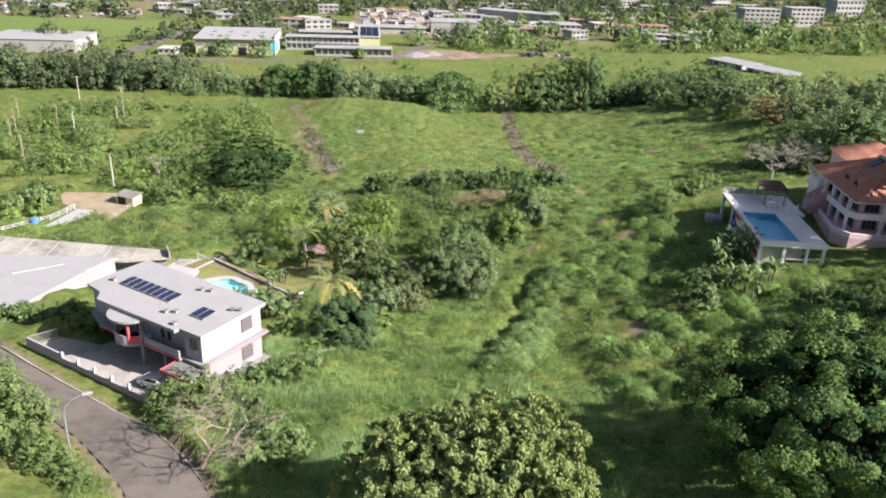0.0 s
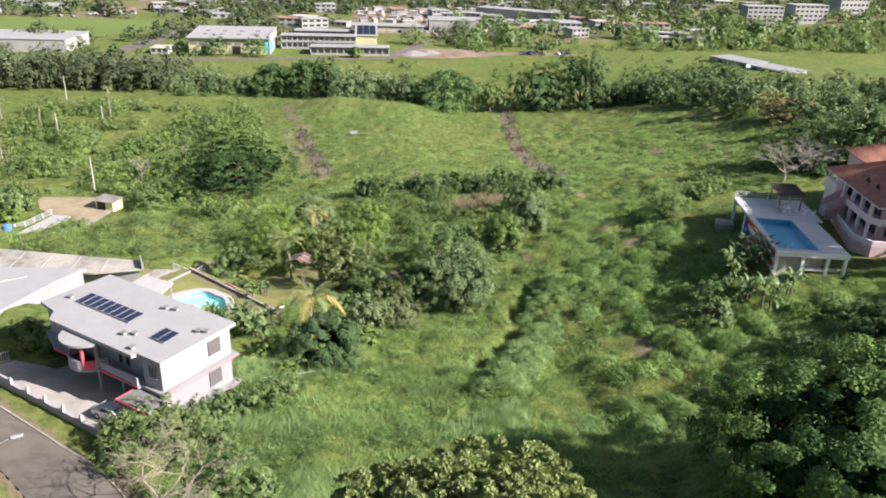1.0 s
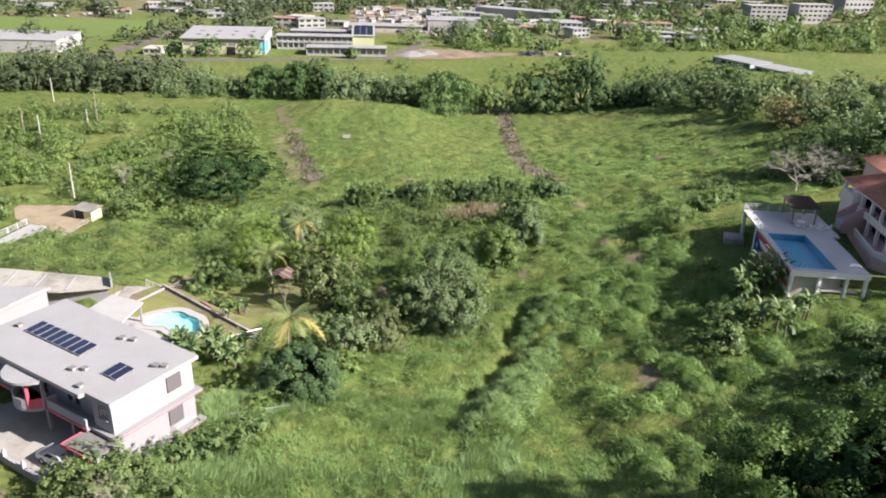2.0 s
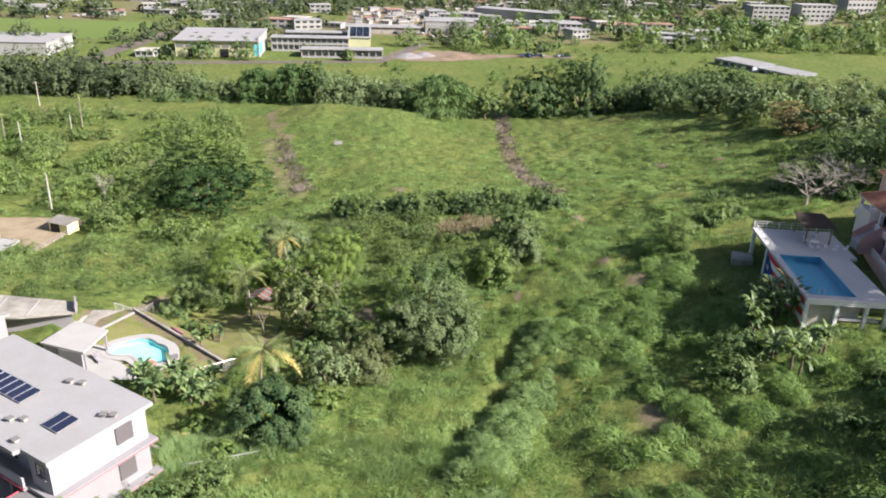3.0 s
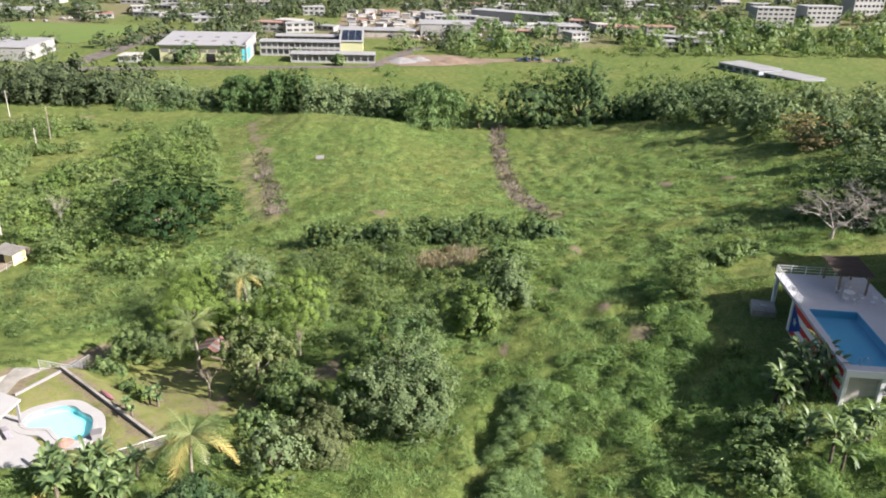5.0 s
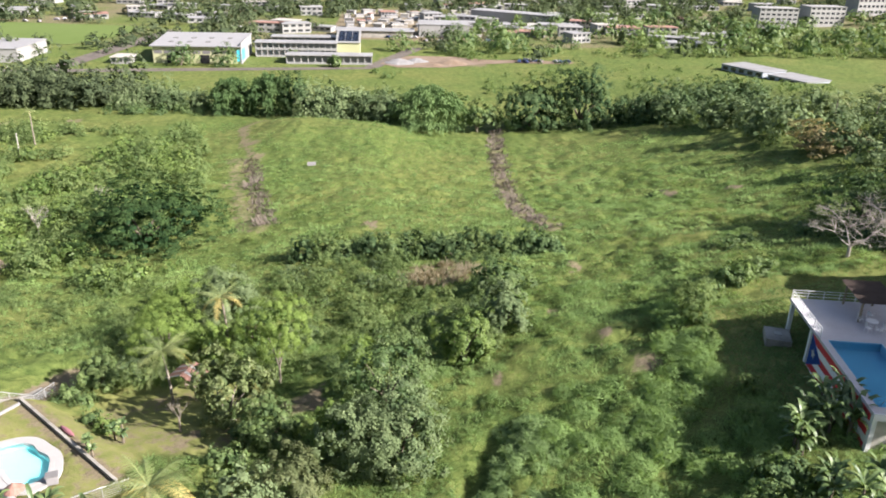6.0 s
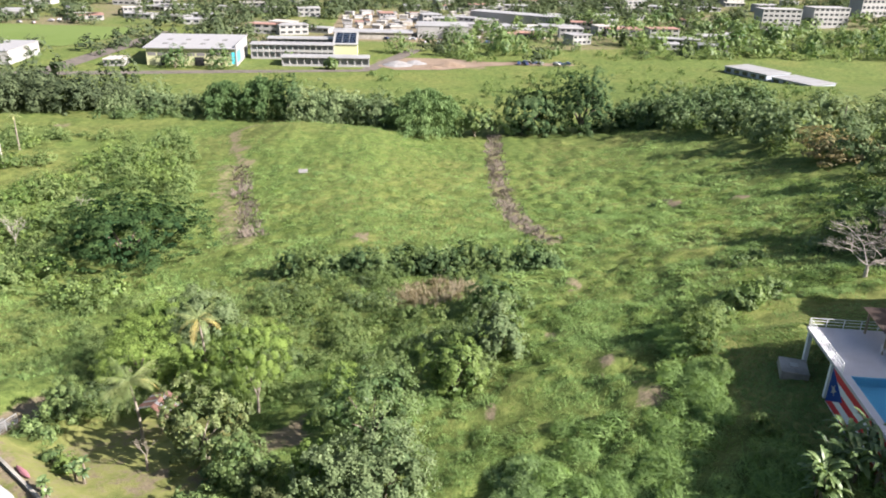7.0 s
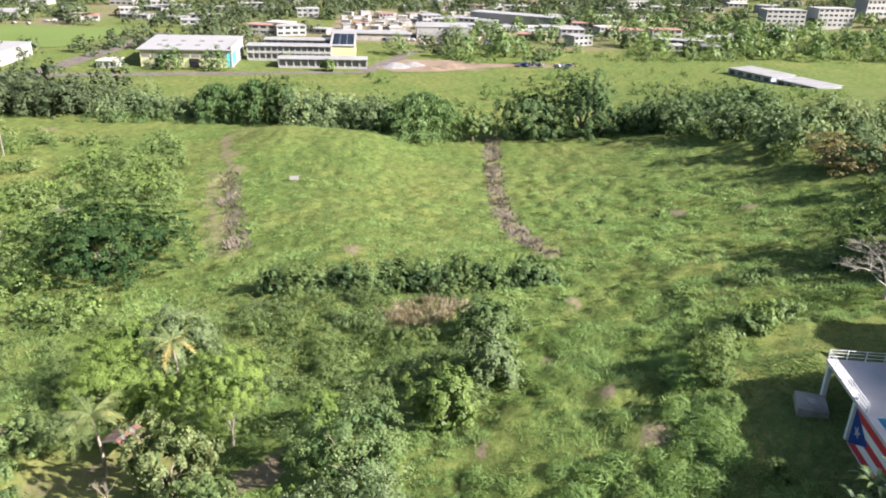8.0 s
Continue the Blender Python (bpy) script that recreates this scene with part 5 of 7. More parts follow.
tank = thing("water_tank", pose(-72.6, 152.4, ground_z(-72.6, 152.4)), "blue plastic water drum on the drive", "drum")
bm = tube(bmesh.new(), [(0, 0, 0), (0, 0, 0.1), (0, 0, 1.6), (0, 0, 1.75)], [0.75, 0.8, 0.8, 0.5], 14)
part("drum", bm, M_BLUE, tank)
part("lid", tube(bmesh.new(), [(0, 0, 1.75), (0, 0, 1.85)], [0.3, 0.28], 10), M_BLUE, tank)
sign = thing("notice_board", pose(-8.9, 235.4, ground_z(-8.9, 235.4), 0, 0, 10), "small white board on posts in the field", "notice board")
part("board", boxed(-1.1, -0.05, 0.5, 1.1, 0.05, 1.5), M_WALL_WHITE, sign)
for x in (-0.9, 0.9):
    part("post", boxed(x - 0.06, 0.05, -0.3, x + 0.06, 0.15, 1.9), M_WOOD, sign)

# ---- raised pool deck ----
D = pose(52.3, 95.9, 12.65, 0, 0, -8.8)
deck = thing("pool_deck", D, "raised concrete pool deck on columns", "pool deck")
for a in ((-0.7, -1.1, 0.0, 11.3), (5.0, -1.1, 8.4, 11.3), (0.0, -1.1, 5.0, 0.0), (-0.7, 11.3, 9.4, 20.4)):
    part("slab", boxed(a[0], a[1], -0.32, a[2], a[3], 0.0), M_DECK_POOL, deck)
bm = bmesh.new()
for a in ((-0.3, -0.3, -0.004, 11.6), (5.004, -0.3, 5.3, 11.6), (-0.004, -0.3, 5.004, -0.004), (-0.004, 11.304, 5.004, 11.6)):
    box(bm, a[0], a[1], -2.0, a[2], a[3], -0.33)
basin = part("pool_basin", bm, M_POOL_BLUE, deck)
part("pool_floor", boxed(-0.3, -0.3, -2.2, 5.3, 11.6, -0.95), M_POOL_BLUE, basin)
for a in ((0.0, 0.0, 0.06, 11.3), (4.94, 0.0, 5.0, 11.3), (0.06, 0.0, 4.94, 0.06), (0.06, 11.24, 4.94, 11.3)):
    part("tile_band", boxed(a[0], a[1], -0.34, a[2], a[3], -0.02), M_POOL_BLUE, basin)
w = part("water", boxed(0.06, 0.06, -0.2, 4.94, 11.24, -0.16), M_WATER, deck, "still blue pool water")
w.visible_shadow = False
part("flag_wall", boxed(-0.65, -0.6, -4.6, -0.4, 13.3, -0.32), M_FLAG_WHITE, deck, "wall painted with a striped star flag")
part("side_wall", boxed(-0.4, -0.62, -4.8, 2.6, -0.42, -0.32), M_CONCRETE, deck)
part("basin_shell", boxed(2.6, -0.42, -2.4, 5.4, -0.305, -0.32), M_CONCRETE, deck)
part("basin_shell", boxed(5.32, -0.3, -2.4, 5.42, 11.6, -0.33), M_CONCRETE, deck)
part("back_wall", boxed(3.4, 3.4, -4.8, 8.2, 3.65, -2.2), M_CONCRETE_OLD, deck)
part("inner_wall", boxed(-0.4, 13.0, -4.6, 8.0, 13.3, -0.32), M_CONCRETE, deck)
fw = part("flag_painting", boxed(-0.662, -0.6, -3.9, -0.65, 13.2, -0.34), M_FLAG_WHITE, deck, "painted flag with red stripes and star")
for k in range(3):
    z1 = -0.34 - k * 2 * 0.712
    part("stripe", boxed(-0.672, -0.6, z1 - 0.712, -0.6625, 13.2, z1), M_FLAG_RED, fw)
bm = bmesh.new()
v = [bm.verts.new(p) for p in ((-0.68, 13.2, -0.34), (-0.68, 13.2, -3.9), (-0.68, 10.1, -2.12))]
bm.faces.new(v)
bmesh.ops.solidify(bm, geom=bm.faces, thickness=0.006)
part("triangle", bm, M_FLAG_BLUE, fw)
bm = bmesh.new()
v = []
for k in range(10):
    r = 0.62 if k % 2 == 0 else 0.25
    a = math.pi / 2 + k * math.pi / 5
    v.append(bm.verts.new((-0.694, 12.15 + r * math.cos(a), -2.12 + r * math.sin(a))))
bm.faces.new(v)
bmesh.ops.solidify(bm, geom=bm.faces, thickness=0.006)
part("star", bm, M_FLAG_WHITE, fw)
for cx, cy in ((-0.45, -0.85), (2.8, -0.85), (5.9, -0.85), (8.1, -0.85), (-0.45, 19.9), (4.0, 19.9), (9.1, 19.9), (-0.45, 13.9)):
    part("column", boxed(cx - 0.2, cy - 0.2, -5.0, cx + 0.2, cy + 0.2, -0.32, bevel=0.02), M_FLAG_WHITE, deck)
part("lower_slab", boxed(3.2, -0.95, -2.5, 7.4, -0.44, -2.25), M_DECK_POOL, deck)
part("edge_beam", boxed(-0.75, -1.25, -0.6, 8.4, -1.1, 0.06), M_FLAG_WHITE, deck)


def railing(pts, tall, mat_, parent, step=1.6):
    for a, b in zip(pts, pts[1:]):
        A, B = Vector(a), Vector(b)
        n = max(1, round((B - A).length / step))
        for i in range(n + 1):
            p = A.lerp(B, i / n)
            part("post", boxed(p.x - 0.03, p.y - 0.03, p.z, p.x + 0.03, p.y + 0.03, p.z + tall), mat_, parent)
        for h in (0.35, 0.7, 1.0):
            part("rail", tube(bmesh.new(), [A + Vector((0, 0, tall * h)), B + Vector((0, 0, tall * h))], [0.03, 0.03], 4), mat_, parent)


rl = part("railing", boxed(-0.63, 11.6, 0.0, -0.57, 11.66, 1.0), M_FLAG_WHITE, deck, "thin white metal railing")
railing([(-0.6, 11.7, 0), (-0.6, 20.3, 0), (9.2, 20.3, 0)], 1.0, M_FLAG_WHITE, rl)
lad = part("pool_handrail", tube(bmesh.new(), [(0.9, 1.2, -0.6), (0.9, 0.6, 0.55), (0.9, 0.2, 0.75), (0.9, -0.3, 0.0)], [0.03] * 4, 6), M_ALU, deck)
part("pool_handrail", tube(bmesh.new(), [(1.5, 1.2, -0.6), (1.5, 0.6, 0.55), (1.5, 0.2, 0.75), (1.5, -0.3, 0.0)], [0.03] * 4, 6), M_ALU, deck)

pav = thing("pavilion", D @ pose(4.3, 15.4, 0), "open deck pavilion with brown sheet roof", "pavilion")
for x, y in ((0.2, 0.2), (3.2, 0.2), (0.2, 4.3), (3.2, 4.3)):
    part("post", boxed(x - 0.09, y - 0.09, 0, x + 0.09, y + 0.09, 2.35), M_WOOD, pav)
for k in range(7):
    bm = bmesh.new()
    x = -0.3 + k * 0.571
    f = [bm.verts.new(p) for p in ((x, -0.3, 2.35), (x + 0.585, -0.3, 2.35), (x + 0.585, 4.9, 2.6), (x, 4.9, 2.6))]
    bm.faces.new(f)
    bmesh.ops.solidify(bm, geom=bm.faces, thickness=-0.05)
    part("roof_sheet", bm, M_ROOF_BROWN, pav)
part("beam", boxed(0.1, 0.1, 2.2, 3.3, 0.2, 2.32), M_WOOD, pav)
part("beam", boxed(0.1, 4.2, 2.3, 3.3, 4.3, 2.42), M_WOOD, pav)


def plastic_chair():
    t = thing("garden_chair", pose(0, 0, -50), "white moulded plastic garden chair on deck", "chair", "deck chairs")
    part("seat", boxed(-0.25, -0.25, 0.4, 0.25, 0.25, 0.45, bevel=0.015), M_FLAG_WHITE, t)
    bm = bmesh.new()
    f = [bm.verts.new(p) for p in ((-0.25, 0.22, 0.45), (0.25, 0.22, 0.45), (0.22, 0.36, 0.92), (-0.22, 0.36, 0.92))]
    bm.faces.new(f)
    bmesh.ops.solidify(bm, geom=bm.faces, thickness=0.03)
    part("backrest", bm, M_FLAG_WHITE, t)
    for x in (-0.22, 0.22):
        for y in (-0.22, 0.22):
            part("leg", tube(bmesh.new(), [(x * 1.1, y * 1.1, 0), (x, y, 0.41)], [0.02, 0.025], 5), M_FLAG_WHITE, t)
        part("armrest", boxed(x - 0.03, -0.22, 0.62, x + 0.03, 0.26, 0.65), M_FLAG_WHITE, t)
    return t


chair = plastic_chair()
for x, y, a in ((4.6, 13.6, 30), (5.5, 13.3, 200), (6.4, 13.9, 100), (7.2, 13.0, 240), (4.6, 15.6, 10), (6.0, 16.6, 120), (7.9, 14.2, 60), (8.6, 13.4, 280)):
    copy_thing(chair, D @ pose(x, y, 0, 0, 0, a))
for o in (*chair.children_recursive, chair):
    bpy.data.objects.remove(o)
tab = thing("garden_table", D @ pose(5.3, 14.6, 0), "round white plastic garden table", "table")
part("tabletop", disc(bmesh.new(), 0, 0, 0.6, 0.70, 0.74), M_FLAG_WHITE, tab)
for k in range(4):
    x, y = 0.4 * math.cos(k * 1.57 + 0.78), 0.4 * math.sin(k * 1.57 + 0.78)
    part("leg", tube(bmesh.new(), [(x * 1.2, y * 1.2, 0), (x, y, 0.7)], [0.025, 0.03], 5), M_FLAG_WHITE, tab)
cis = thing("concrete_cistern", pose(53.2, 114.4, ground_z(53.2, 114.4), 0, 0, -20), "low grey concrete cistern on the lawn", "cistern")
part("tank", boxed(-1.3, -1.5, -0.3, 1.3, 1.5, 0.7, bevel=0.04), M_CONCRETE_OLD, cis)
part("lid", boxed(-0.4, -0.4, 0.7, 0.4, 0.4, 0.8), M_CONCRETE, cis)

# ---- pink house ----
P = pose(68.2, 101.7, 0, 0, 0, -9)
pk = thing("pink_house", P, "salmon pink villa with orange tile roof", "house")
part("base_wall", prism(bmesh.new(), [(-2.6, -0.2), (-1.0, -2.8), (5.0, -3.2), (16, -3.2), (16, 17.5), (0.2, 17.5), (-1.6, 9.0)], 7.0, 11.6), M_PINK, pk, "salmon pink retaining wall")
TER = [(-2.6, -0.2), (-1.0, -2.8), (5.0, -3.2), (15.8, -3.2)]
for (x0, y0), (x1, y1) in zip(TER, TER[1:]):
    d = Vector((x1 - x0, y1 - y0, 0)).normalized() * 0
    n_ = Vector((-(y1 - y0), x1 - x0, 0)).normalized() * 0.24
    part("parapet", prism(bmesh.new(), [(x0, y0), (x1, y1), (x1 + n_.x, y1 + n_.y), (x0 + n_.x, y0 + n_.y)], 11.6, 12.35), M_PINK_PALE, pk)
part("parapet", prism(bmesh.new(), [(-2.6, -0.2), (-2.36, -0.2), (-1.4, 8.9), (-1.6, 9.0)], 11.6, 12.35), M_PINK_PALE, pk)
part("lower_wall", boxed(1.1, 0.9, 11.6, 15, 17, 13.9), M_PINK, pk)
part("upper_floor", prism(bmesh.new(), [(-0.9, 0.2), (0.4, -1.1), (15.4, -1.1), (15.4, 17.2), (-0.9, 17.2)], 13.9, 14.15), M_PINK_PALE, pk)
part("upper_wall", boxed(1.3, 1.1, 14.15, 15, 17, 16.45), M_PINK, pk)
for a in (((-0.9, 0.2), (0.4, -1.1)), ((0.4, -1.1), (15.2, -1.1)), ((-0.9, 17.0), (-0.9, 0.2))):
    (x0, y0), (x1, y1) = a
    n_ = Vector((-(y1 - y0), x1 - x0, 0)).normalized() * 0.2
    part("balustrade", prism(bmesh.new(), [(x0, y0), (x1, y1), (x1 + n_.x, y1 + n_.y), (x0 + n_.x, y0 + n_.y)], 14.15, 14.85), M_PINK_PALE, pk)
for k in range(6):
    y = 0.6 + k * 3.1
    for z0, z1 in ((11.6, 13.9), (14.15, 16.45)):
        part("column", boxed(-0.75, y - 0.2, z0, -0.35, y + 0.2, z1), M_PINK_PALE, pk)
for k in range(1, 5):
    x = 0.6 + k * 3.3
    for z0, z1 in ((11.6, 13.9), (14.15, 16.45)):
        part("column", boxed(x - 0.2, -0.95, z0, x + 0.2, -0.55, z1), M_PINK_PALE, pk)
for k in range(5):
    y = 1.6 + k * 3.1
    framed_window(pk, y, 14.4, y + 1.9, 16.0, 1.3, axis_="x", bars=2)
    framed_window(pk, y, 11.8, y + 1.9, 13.5, 1.1, axis_="x", bars=2)
for k in range(3):
    x = 2.0 + k * 3.4
    framed_window(pk, x, 14.5, x + 2.0, 16.0, 1.1, bars=3)
    framed_window(pk, x, 11.9, x + 2.0, 13.4, 0.9, bars=3)


def tile_plane(name, parent, a, b, c, d, rows=16):
    """A roof slope a-b along the eave, d-c along the ridge, with rounded tile courses running up it."""
    a, b, c, d = (Vector(p) for p in (a, b, c, d))
    bm = bmesh.new()
    n = max(6, int((b - a).length / 0.42))
    up = (b - a).cross(d - a).normalized()
    prev = None
    for i in range(n * 2 + 1):
        s = i / (n * 2)
        lift = up * (0.09 if i % 2 else 0.0)
        e, r = a.lerp(b, s) + lift, d.lerp(c, s) + lift
        row = [bm.verts.new(e.lerp(r, k / 6) + up * (0.03 if k % 2 else 0)) for k in range(7)]
        if prev:
            for k in range(6):
                try:
                    bm.faces.new((prev[k], row[k], row[k + 1], prev[k + 1]))
                except ValueError:
                    pass
        prev = row
    return part(name, bm, M_TILE, parent)


E0, E1, RZ = (-0.6, -1.3), (15.8, 17.6), 20.2
ra, rb_ = (7.2, 5.5, RZ), (7.2, 11.5, RZ)
c00, c10, c11, c01 = (E0[0], E0[1], 16.6), (E1[0], E0[1], 16.6), (E1[0], E1[1], 16.6), (E0[0], E1[1], 16.6)
tile_plane("roof_slope", pk, c01, c00, ra, rb_)
tile_plane("roof_slope", pk, c00, c10, ra, ra)
tile_plane("roof_slope", pk, c10, c11, rb_, ra)
tile_plane("roof_slope", pk, c11, c01, rb_, rb_)
part("eave", boxed(E0[0], E0[1], 16.42, E1[0], E1[1], 16.58), M_PINK_PALE, pk)
part("upper_block", boxed(5, 14, 14, 16, 24, 18.0), M_PINK, pk)
tile_plane("roof_slope", pk, (4.4, 24.6, 18.0), (4.4, 13.4, 18.0), (10.5, 17, 20.6), (10.5, 21, 20.6))
tile_plane("roof_slope", pk, (4.4, 13.4, 18.0), (16.6, 13.4, 18.0), (10.5, 17, 20.6), (10.5, 17, 20.6))
for y in (4.2, 7.6):
    bm = bmesh.new()
    f = [bm.verts.new(p) for p in ((1.3, y - 1.0, 17.5), (1.3, y + 1.0, 17.5), (1.3, y, 18.6), (3.9, y, 18.7))]
    bm.faces.new((f[0], f[1], f[2]))
    bm.faces.new((f[0], f[2], f[3]))
    bm.faces.new((f[1], f[3], f[2]))
    part("dormer", bm, M_TILE, pk)
    bm = bmesh.new()
    f = [bm.verts.new(p) for p in ((1.27, y - 0.7, 17.6), (1.27, y + 0.7, 17.6), (1.27, y, 18.4))]
    bm.faces.new(f)
    bmesh.ops.solidify(bm, geom=bm.faces, thickness=0.02)
    part("dormer_opening", bm, M_DARK, pk)
heater = thing("solar_water_heater", P @ pose(6.0, 9.6, 19.75, 0, -30, 0), "roof-mounted solar water heater with white tank", "water heater")
part("collector", boxed(-1.2, -0.9, 0.1, 0.9, 0.9, 0.2), M_SOLAR, heater)
part("tank", tube(bmesh.new(), [(1.1, -1.0, 0.4), (1.1, 1.0, 0.4)], [0.3, 0.3], 12), M_WALL_WHITE, heater)
# outside stair from deck to balcony
stair = thing("outside_stair", P @ pose(-3.4, 8.2, 12.65), "pink outside stair with stepped side walls", "stair")
for k in range(9):
    part("step", boxed(k * 0.32, 0, -1.0, k * 0.32 + 0.32, 2.2, 0.17 * (k + 1)), M_DECK_POOL, stair)
for y in (-0.25, 2.2):
    bm = bmesh.new()
    v0 = [bm.verts.new(p) for p in ((0, y, -1.2), (2.9, y, -1.2), (2.9, y, 2.6), (2.2, y, 2.6), (0, y, 1.0))]
    bm.faces.new(v0)
    bmesh.ops.solidify(bm, geom=bm.faces, thickness=0.25)
    part("side_wall", bm, M_PINK, stair)
part("landing", boxed(2.9, 0, -1.2, 4.2, 2.2, 1.5), M_DECK_POOL, stair)
tb = thing("stair_tower", P @ pose(-1.2, 11.6, 11.6), "pale pink stair tower with stepped parapet", "stair tower")
part("wall", prism(bmesh.new(), [(0, 0), (1.6, -0.6), (2.2, 3.2), (0.2, 4.2)], 0, 4.2), M_PINK_PALE, tb)
part("parapet", prism(bmesh.new(), [(-0.15, -0.1), (1.6, -0.75), (1.75, -0.35), (0.1, 0.2)], 4.2, 4.9), M_PINK_PALE, tb)

# ---- green house on the ridge ----
gz = ground_z(119, 196)
gh = thing("green_house", pose(117.8, 200.5, 4.2, 0, 0, -38), "small green house with rusty zinc roof", "house")
part("wall", boxed(0, 0, -2, 11, 6, 2.7), M_GREENPAINT, gh)
for k in range(3):
    framed_window(gh, 1.2 + k * 3.3, 0.9, 2.8 + k * 3.3, 2.1, 0, bars=2)
for k in range(12):
    bm = bmesh.new()
    x = -0.4 + k * 0.98
    f = [bm.verts.new(p) for p in ((x, -0.6, 2.75), (x + 1.0, -0.6, 2.75), (x + 1.0, 6.6, 3.5), (x, 6.6, 3.5))]
    bm.faces.new(f)
    bmesh.ops.solidify(bm, geom=bm.faces, thickness=0.05)
    part("roof_sheet", bm, (M_STEEL, M_RUST, M_DECK)[k % 3], gh)

# ---- vegetation: single trees, near to far ----
tree("mango_tree", 5.9, 41.5, 7.9, 12.4, M_LEAF_MANGO, "big light green mango tree with dense leaves", "tree", 11, 600, 200, 0.28, squash=0.42, aspect=0.6, base=8.5, lumpy=0.26, hang=1.0, loose=0.36, flat=1.0, corners=3, fill=0.1)
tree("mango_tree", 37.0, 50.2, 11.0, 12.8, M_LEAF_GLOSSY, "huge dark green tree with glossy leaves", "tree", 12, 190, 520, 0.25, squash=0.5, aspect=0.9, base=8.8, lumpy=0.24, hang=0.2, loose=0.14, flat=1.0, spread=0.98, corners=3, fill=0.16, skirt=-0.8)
tree("round_tree", -35.0, 183, 11.0, 12.5, M_LEAF_DEEP, "dark green round spreading tree in scrub", "tree", 13, 170, 100, 0.46, lumpy=0.5, squash=0.47, skirt=-0.95, flat=0.3, loose=0.3)
tree("citrus_tree", -5.1, 86.6, 3.9, 7.0, M_LEAF_DARK, "dark green citrus tree with dense leaves", "tree", 21, 80, 112, 0.36, squash=0.5, skirt=-0.95)
tree("breadfruit_tree", -1.2, 98.4, 2.5, 5.6, M_LEAF_GREY, "sparse grey-green tree with broad leaves", "tree", 22, 34, 67, 0.45, fill=0.0, squash=0.5, skirt=-0.95)
tree("round_tree", 3.3, 101.0, 3.2, 5.6, M_LEAF_OLIVE, "rounded light olive green small tree", "tree", 23, 60, 96, 0.29, squash=0.5, skirt=-0.95)
tree("avocado_tree", 9.3, 106.0, 3.5, 8.4, M_LEAF_GREY, "tall grey-green avocado tree with drooping leaves", "tree", 24, 70, 96, 0.39, hang=0.5, squash=0.5, skirt=-0.95)
tree("avocado_tree", 12.7, 105.8, 4.1, 8.2, M_LEAF_GREY, "dense grey-green avocado tree beside taller one", "tree", 25, 60, 96, 0.39, hang=0.5, squash=0.5, skirt=-0.95)
tree("broadleaf_tree", 11.2, 117.0, 4.8, 9.2, M_LEAF_MID, "mid green broadleaf tree in thicket", "tree", 26, 60, 96, 0.35, squash=0.5, skirt=-0.95)
tree("young_tree", 6.6, 109.0, 1.9, 6.4, M_LEAF_LIME, "yellow-green young tree with bright leaves", "tree", 27, 40, 72, 0.36, squash=0.5, skirt=-0.95)
tree("breadfruit_tree", -5.8, 117.4, 3.7, 8.2, M_LEAF_BROAD, "pale green tree with broad leaves beside rusty hut", "tree", 28, 64, 84, 0.5, squash=0.5, skirt=-0.95, fill=0.05, aspect=0.5, spread=0.8, loose=0.5, bark=M_BARK_GREY)
tree("broadleaf_tree", -0.7, 111.0, 2.8, 5.4, M_LEAF_MID, "small mid green tree in hollow", "tree", 38, 50, 80, 0.34, squash=0.5, skirt=-0.95)
tree("broadleaf_tree", -18.0, 136.0, 4.9, 8.8, M_LEAF_LIME, "rounded lime green tree with dense leaves behind palm", "tree", 39, 110, 120, 0.21, squash=0.5, skirt=-0.95, lumpy=0.28)
tree("broadleaf_tree", -24.0, 127.5, 2.2, 4.8, M_LEAF_MID, "small mid green tree at garden edge", "tree", 30, 44, 80, 0.36, squash=0.5, skirt=-0.95)
tree("young_tree", -20.0, 148.0, 4.0, 6.6, M_LEAF_LIME, "yellow-green leafy tree in thicket", "tree", 31, 50, 88, 0.39, squash=0.5, skirt=-0.95)
tree("broadleaf_tree", -13.0, 147.5, 4.4, 7.0, M_LEAF_GREY, "spreading green tree in dense thicket", "tree", 32, 60, 96, 0.39, squash=0.5, skirt=-0.95)
tree("slender_tree", -2.0, 126.6, 3.2, 11.8, M_LEAF_LIME, "slender tree with thin yellow-green crown and pale trunk", "tree", 33, 100, 110, 0.24, squash=0.33, bark=M_BARK_GREY, trunk_r=0.19, fill=0.02, skirt=-0.7)
tree("young_tree", 20.4, 124.0, 3.1, 6.4, M_LEAF_YELLOW, "bright yellow-green young tree", "tree", 34, 46, 80, 0.39, squash=0.5, skirt=-0.95)
tree("broadleaf_tree", 27.0, 143.0, 3.6, 5.6, M_LEAF_MID, "broad green tree beside straw patch", "tree", 35, 50, 88, 0.36, squash=0.5, skirt=-0.95)
tree("silver_tree", 26.2, 130.0, 3.0, 6.4, M_LEAF_GREY, "silvery green tree with broad leaves", "tree", 36, 46, 72, 0.45, squash=0.5, skirt=-0.95)
tree("young_tree", 8.0, 127.5, 2.2, 5.0, M_LEAF_LIME, "bright yellow-green sapling in thicket", "tree", 37, 36, 72, 0.36, squash=0.5, skirt=-0.95)
tree("young_tree", -11.6, 133.6, 2.6, 4.9, M_LEAF_LIME, "lime green young tree under yellowing palm", "tree", 49, 40, 72, 0.4, squash=0.5, skirt=-0.95)
tree("young_tree", -7.0, 139.0, 3.0, 5.6, M_LEAF_YELLOW, "leafy yellow-green tree in thicket", "tree", 50, 44, 76, 0.34, squash=0.5, skirt=-0.95)
bamboo(-45.0, 319.0, 9.0, 15.5, 41, "tall feathery green bamboo clump")
bamboo(-31.5, 317.0, 9.0, 17.0, 47, "tall drooping green bamboo clump beside another")
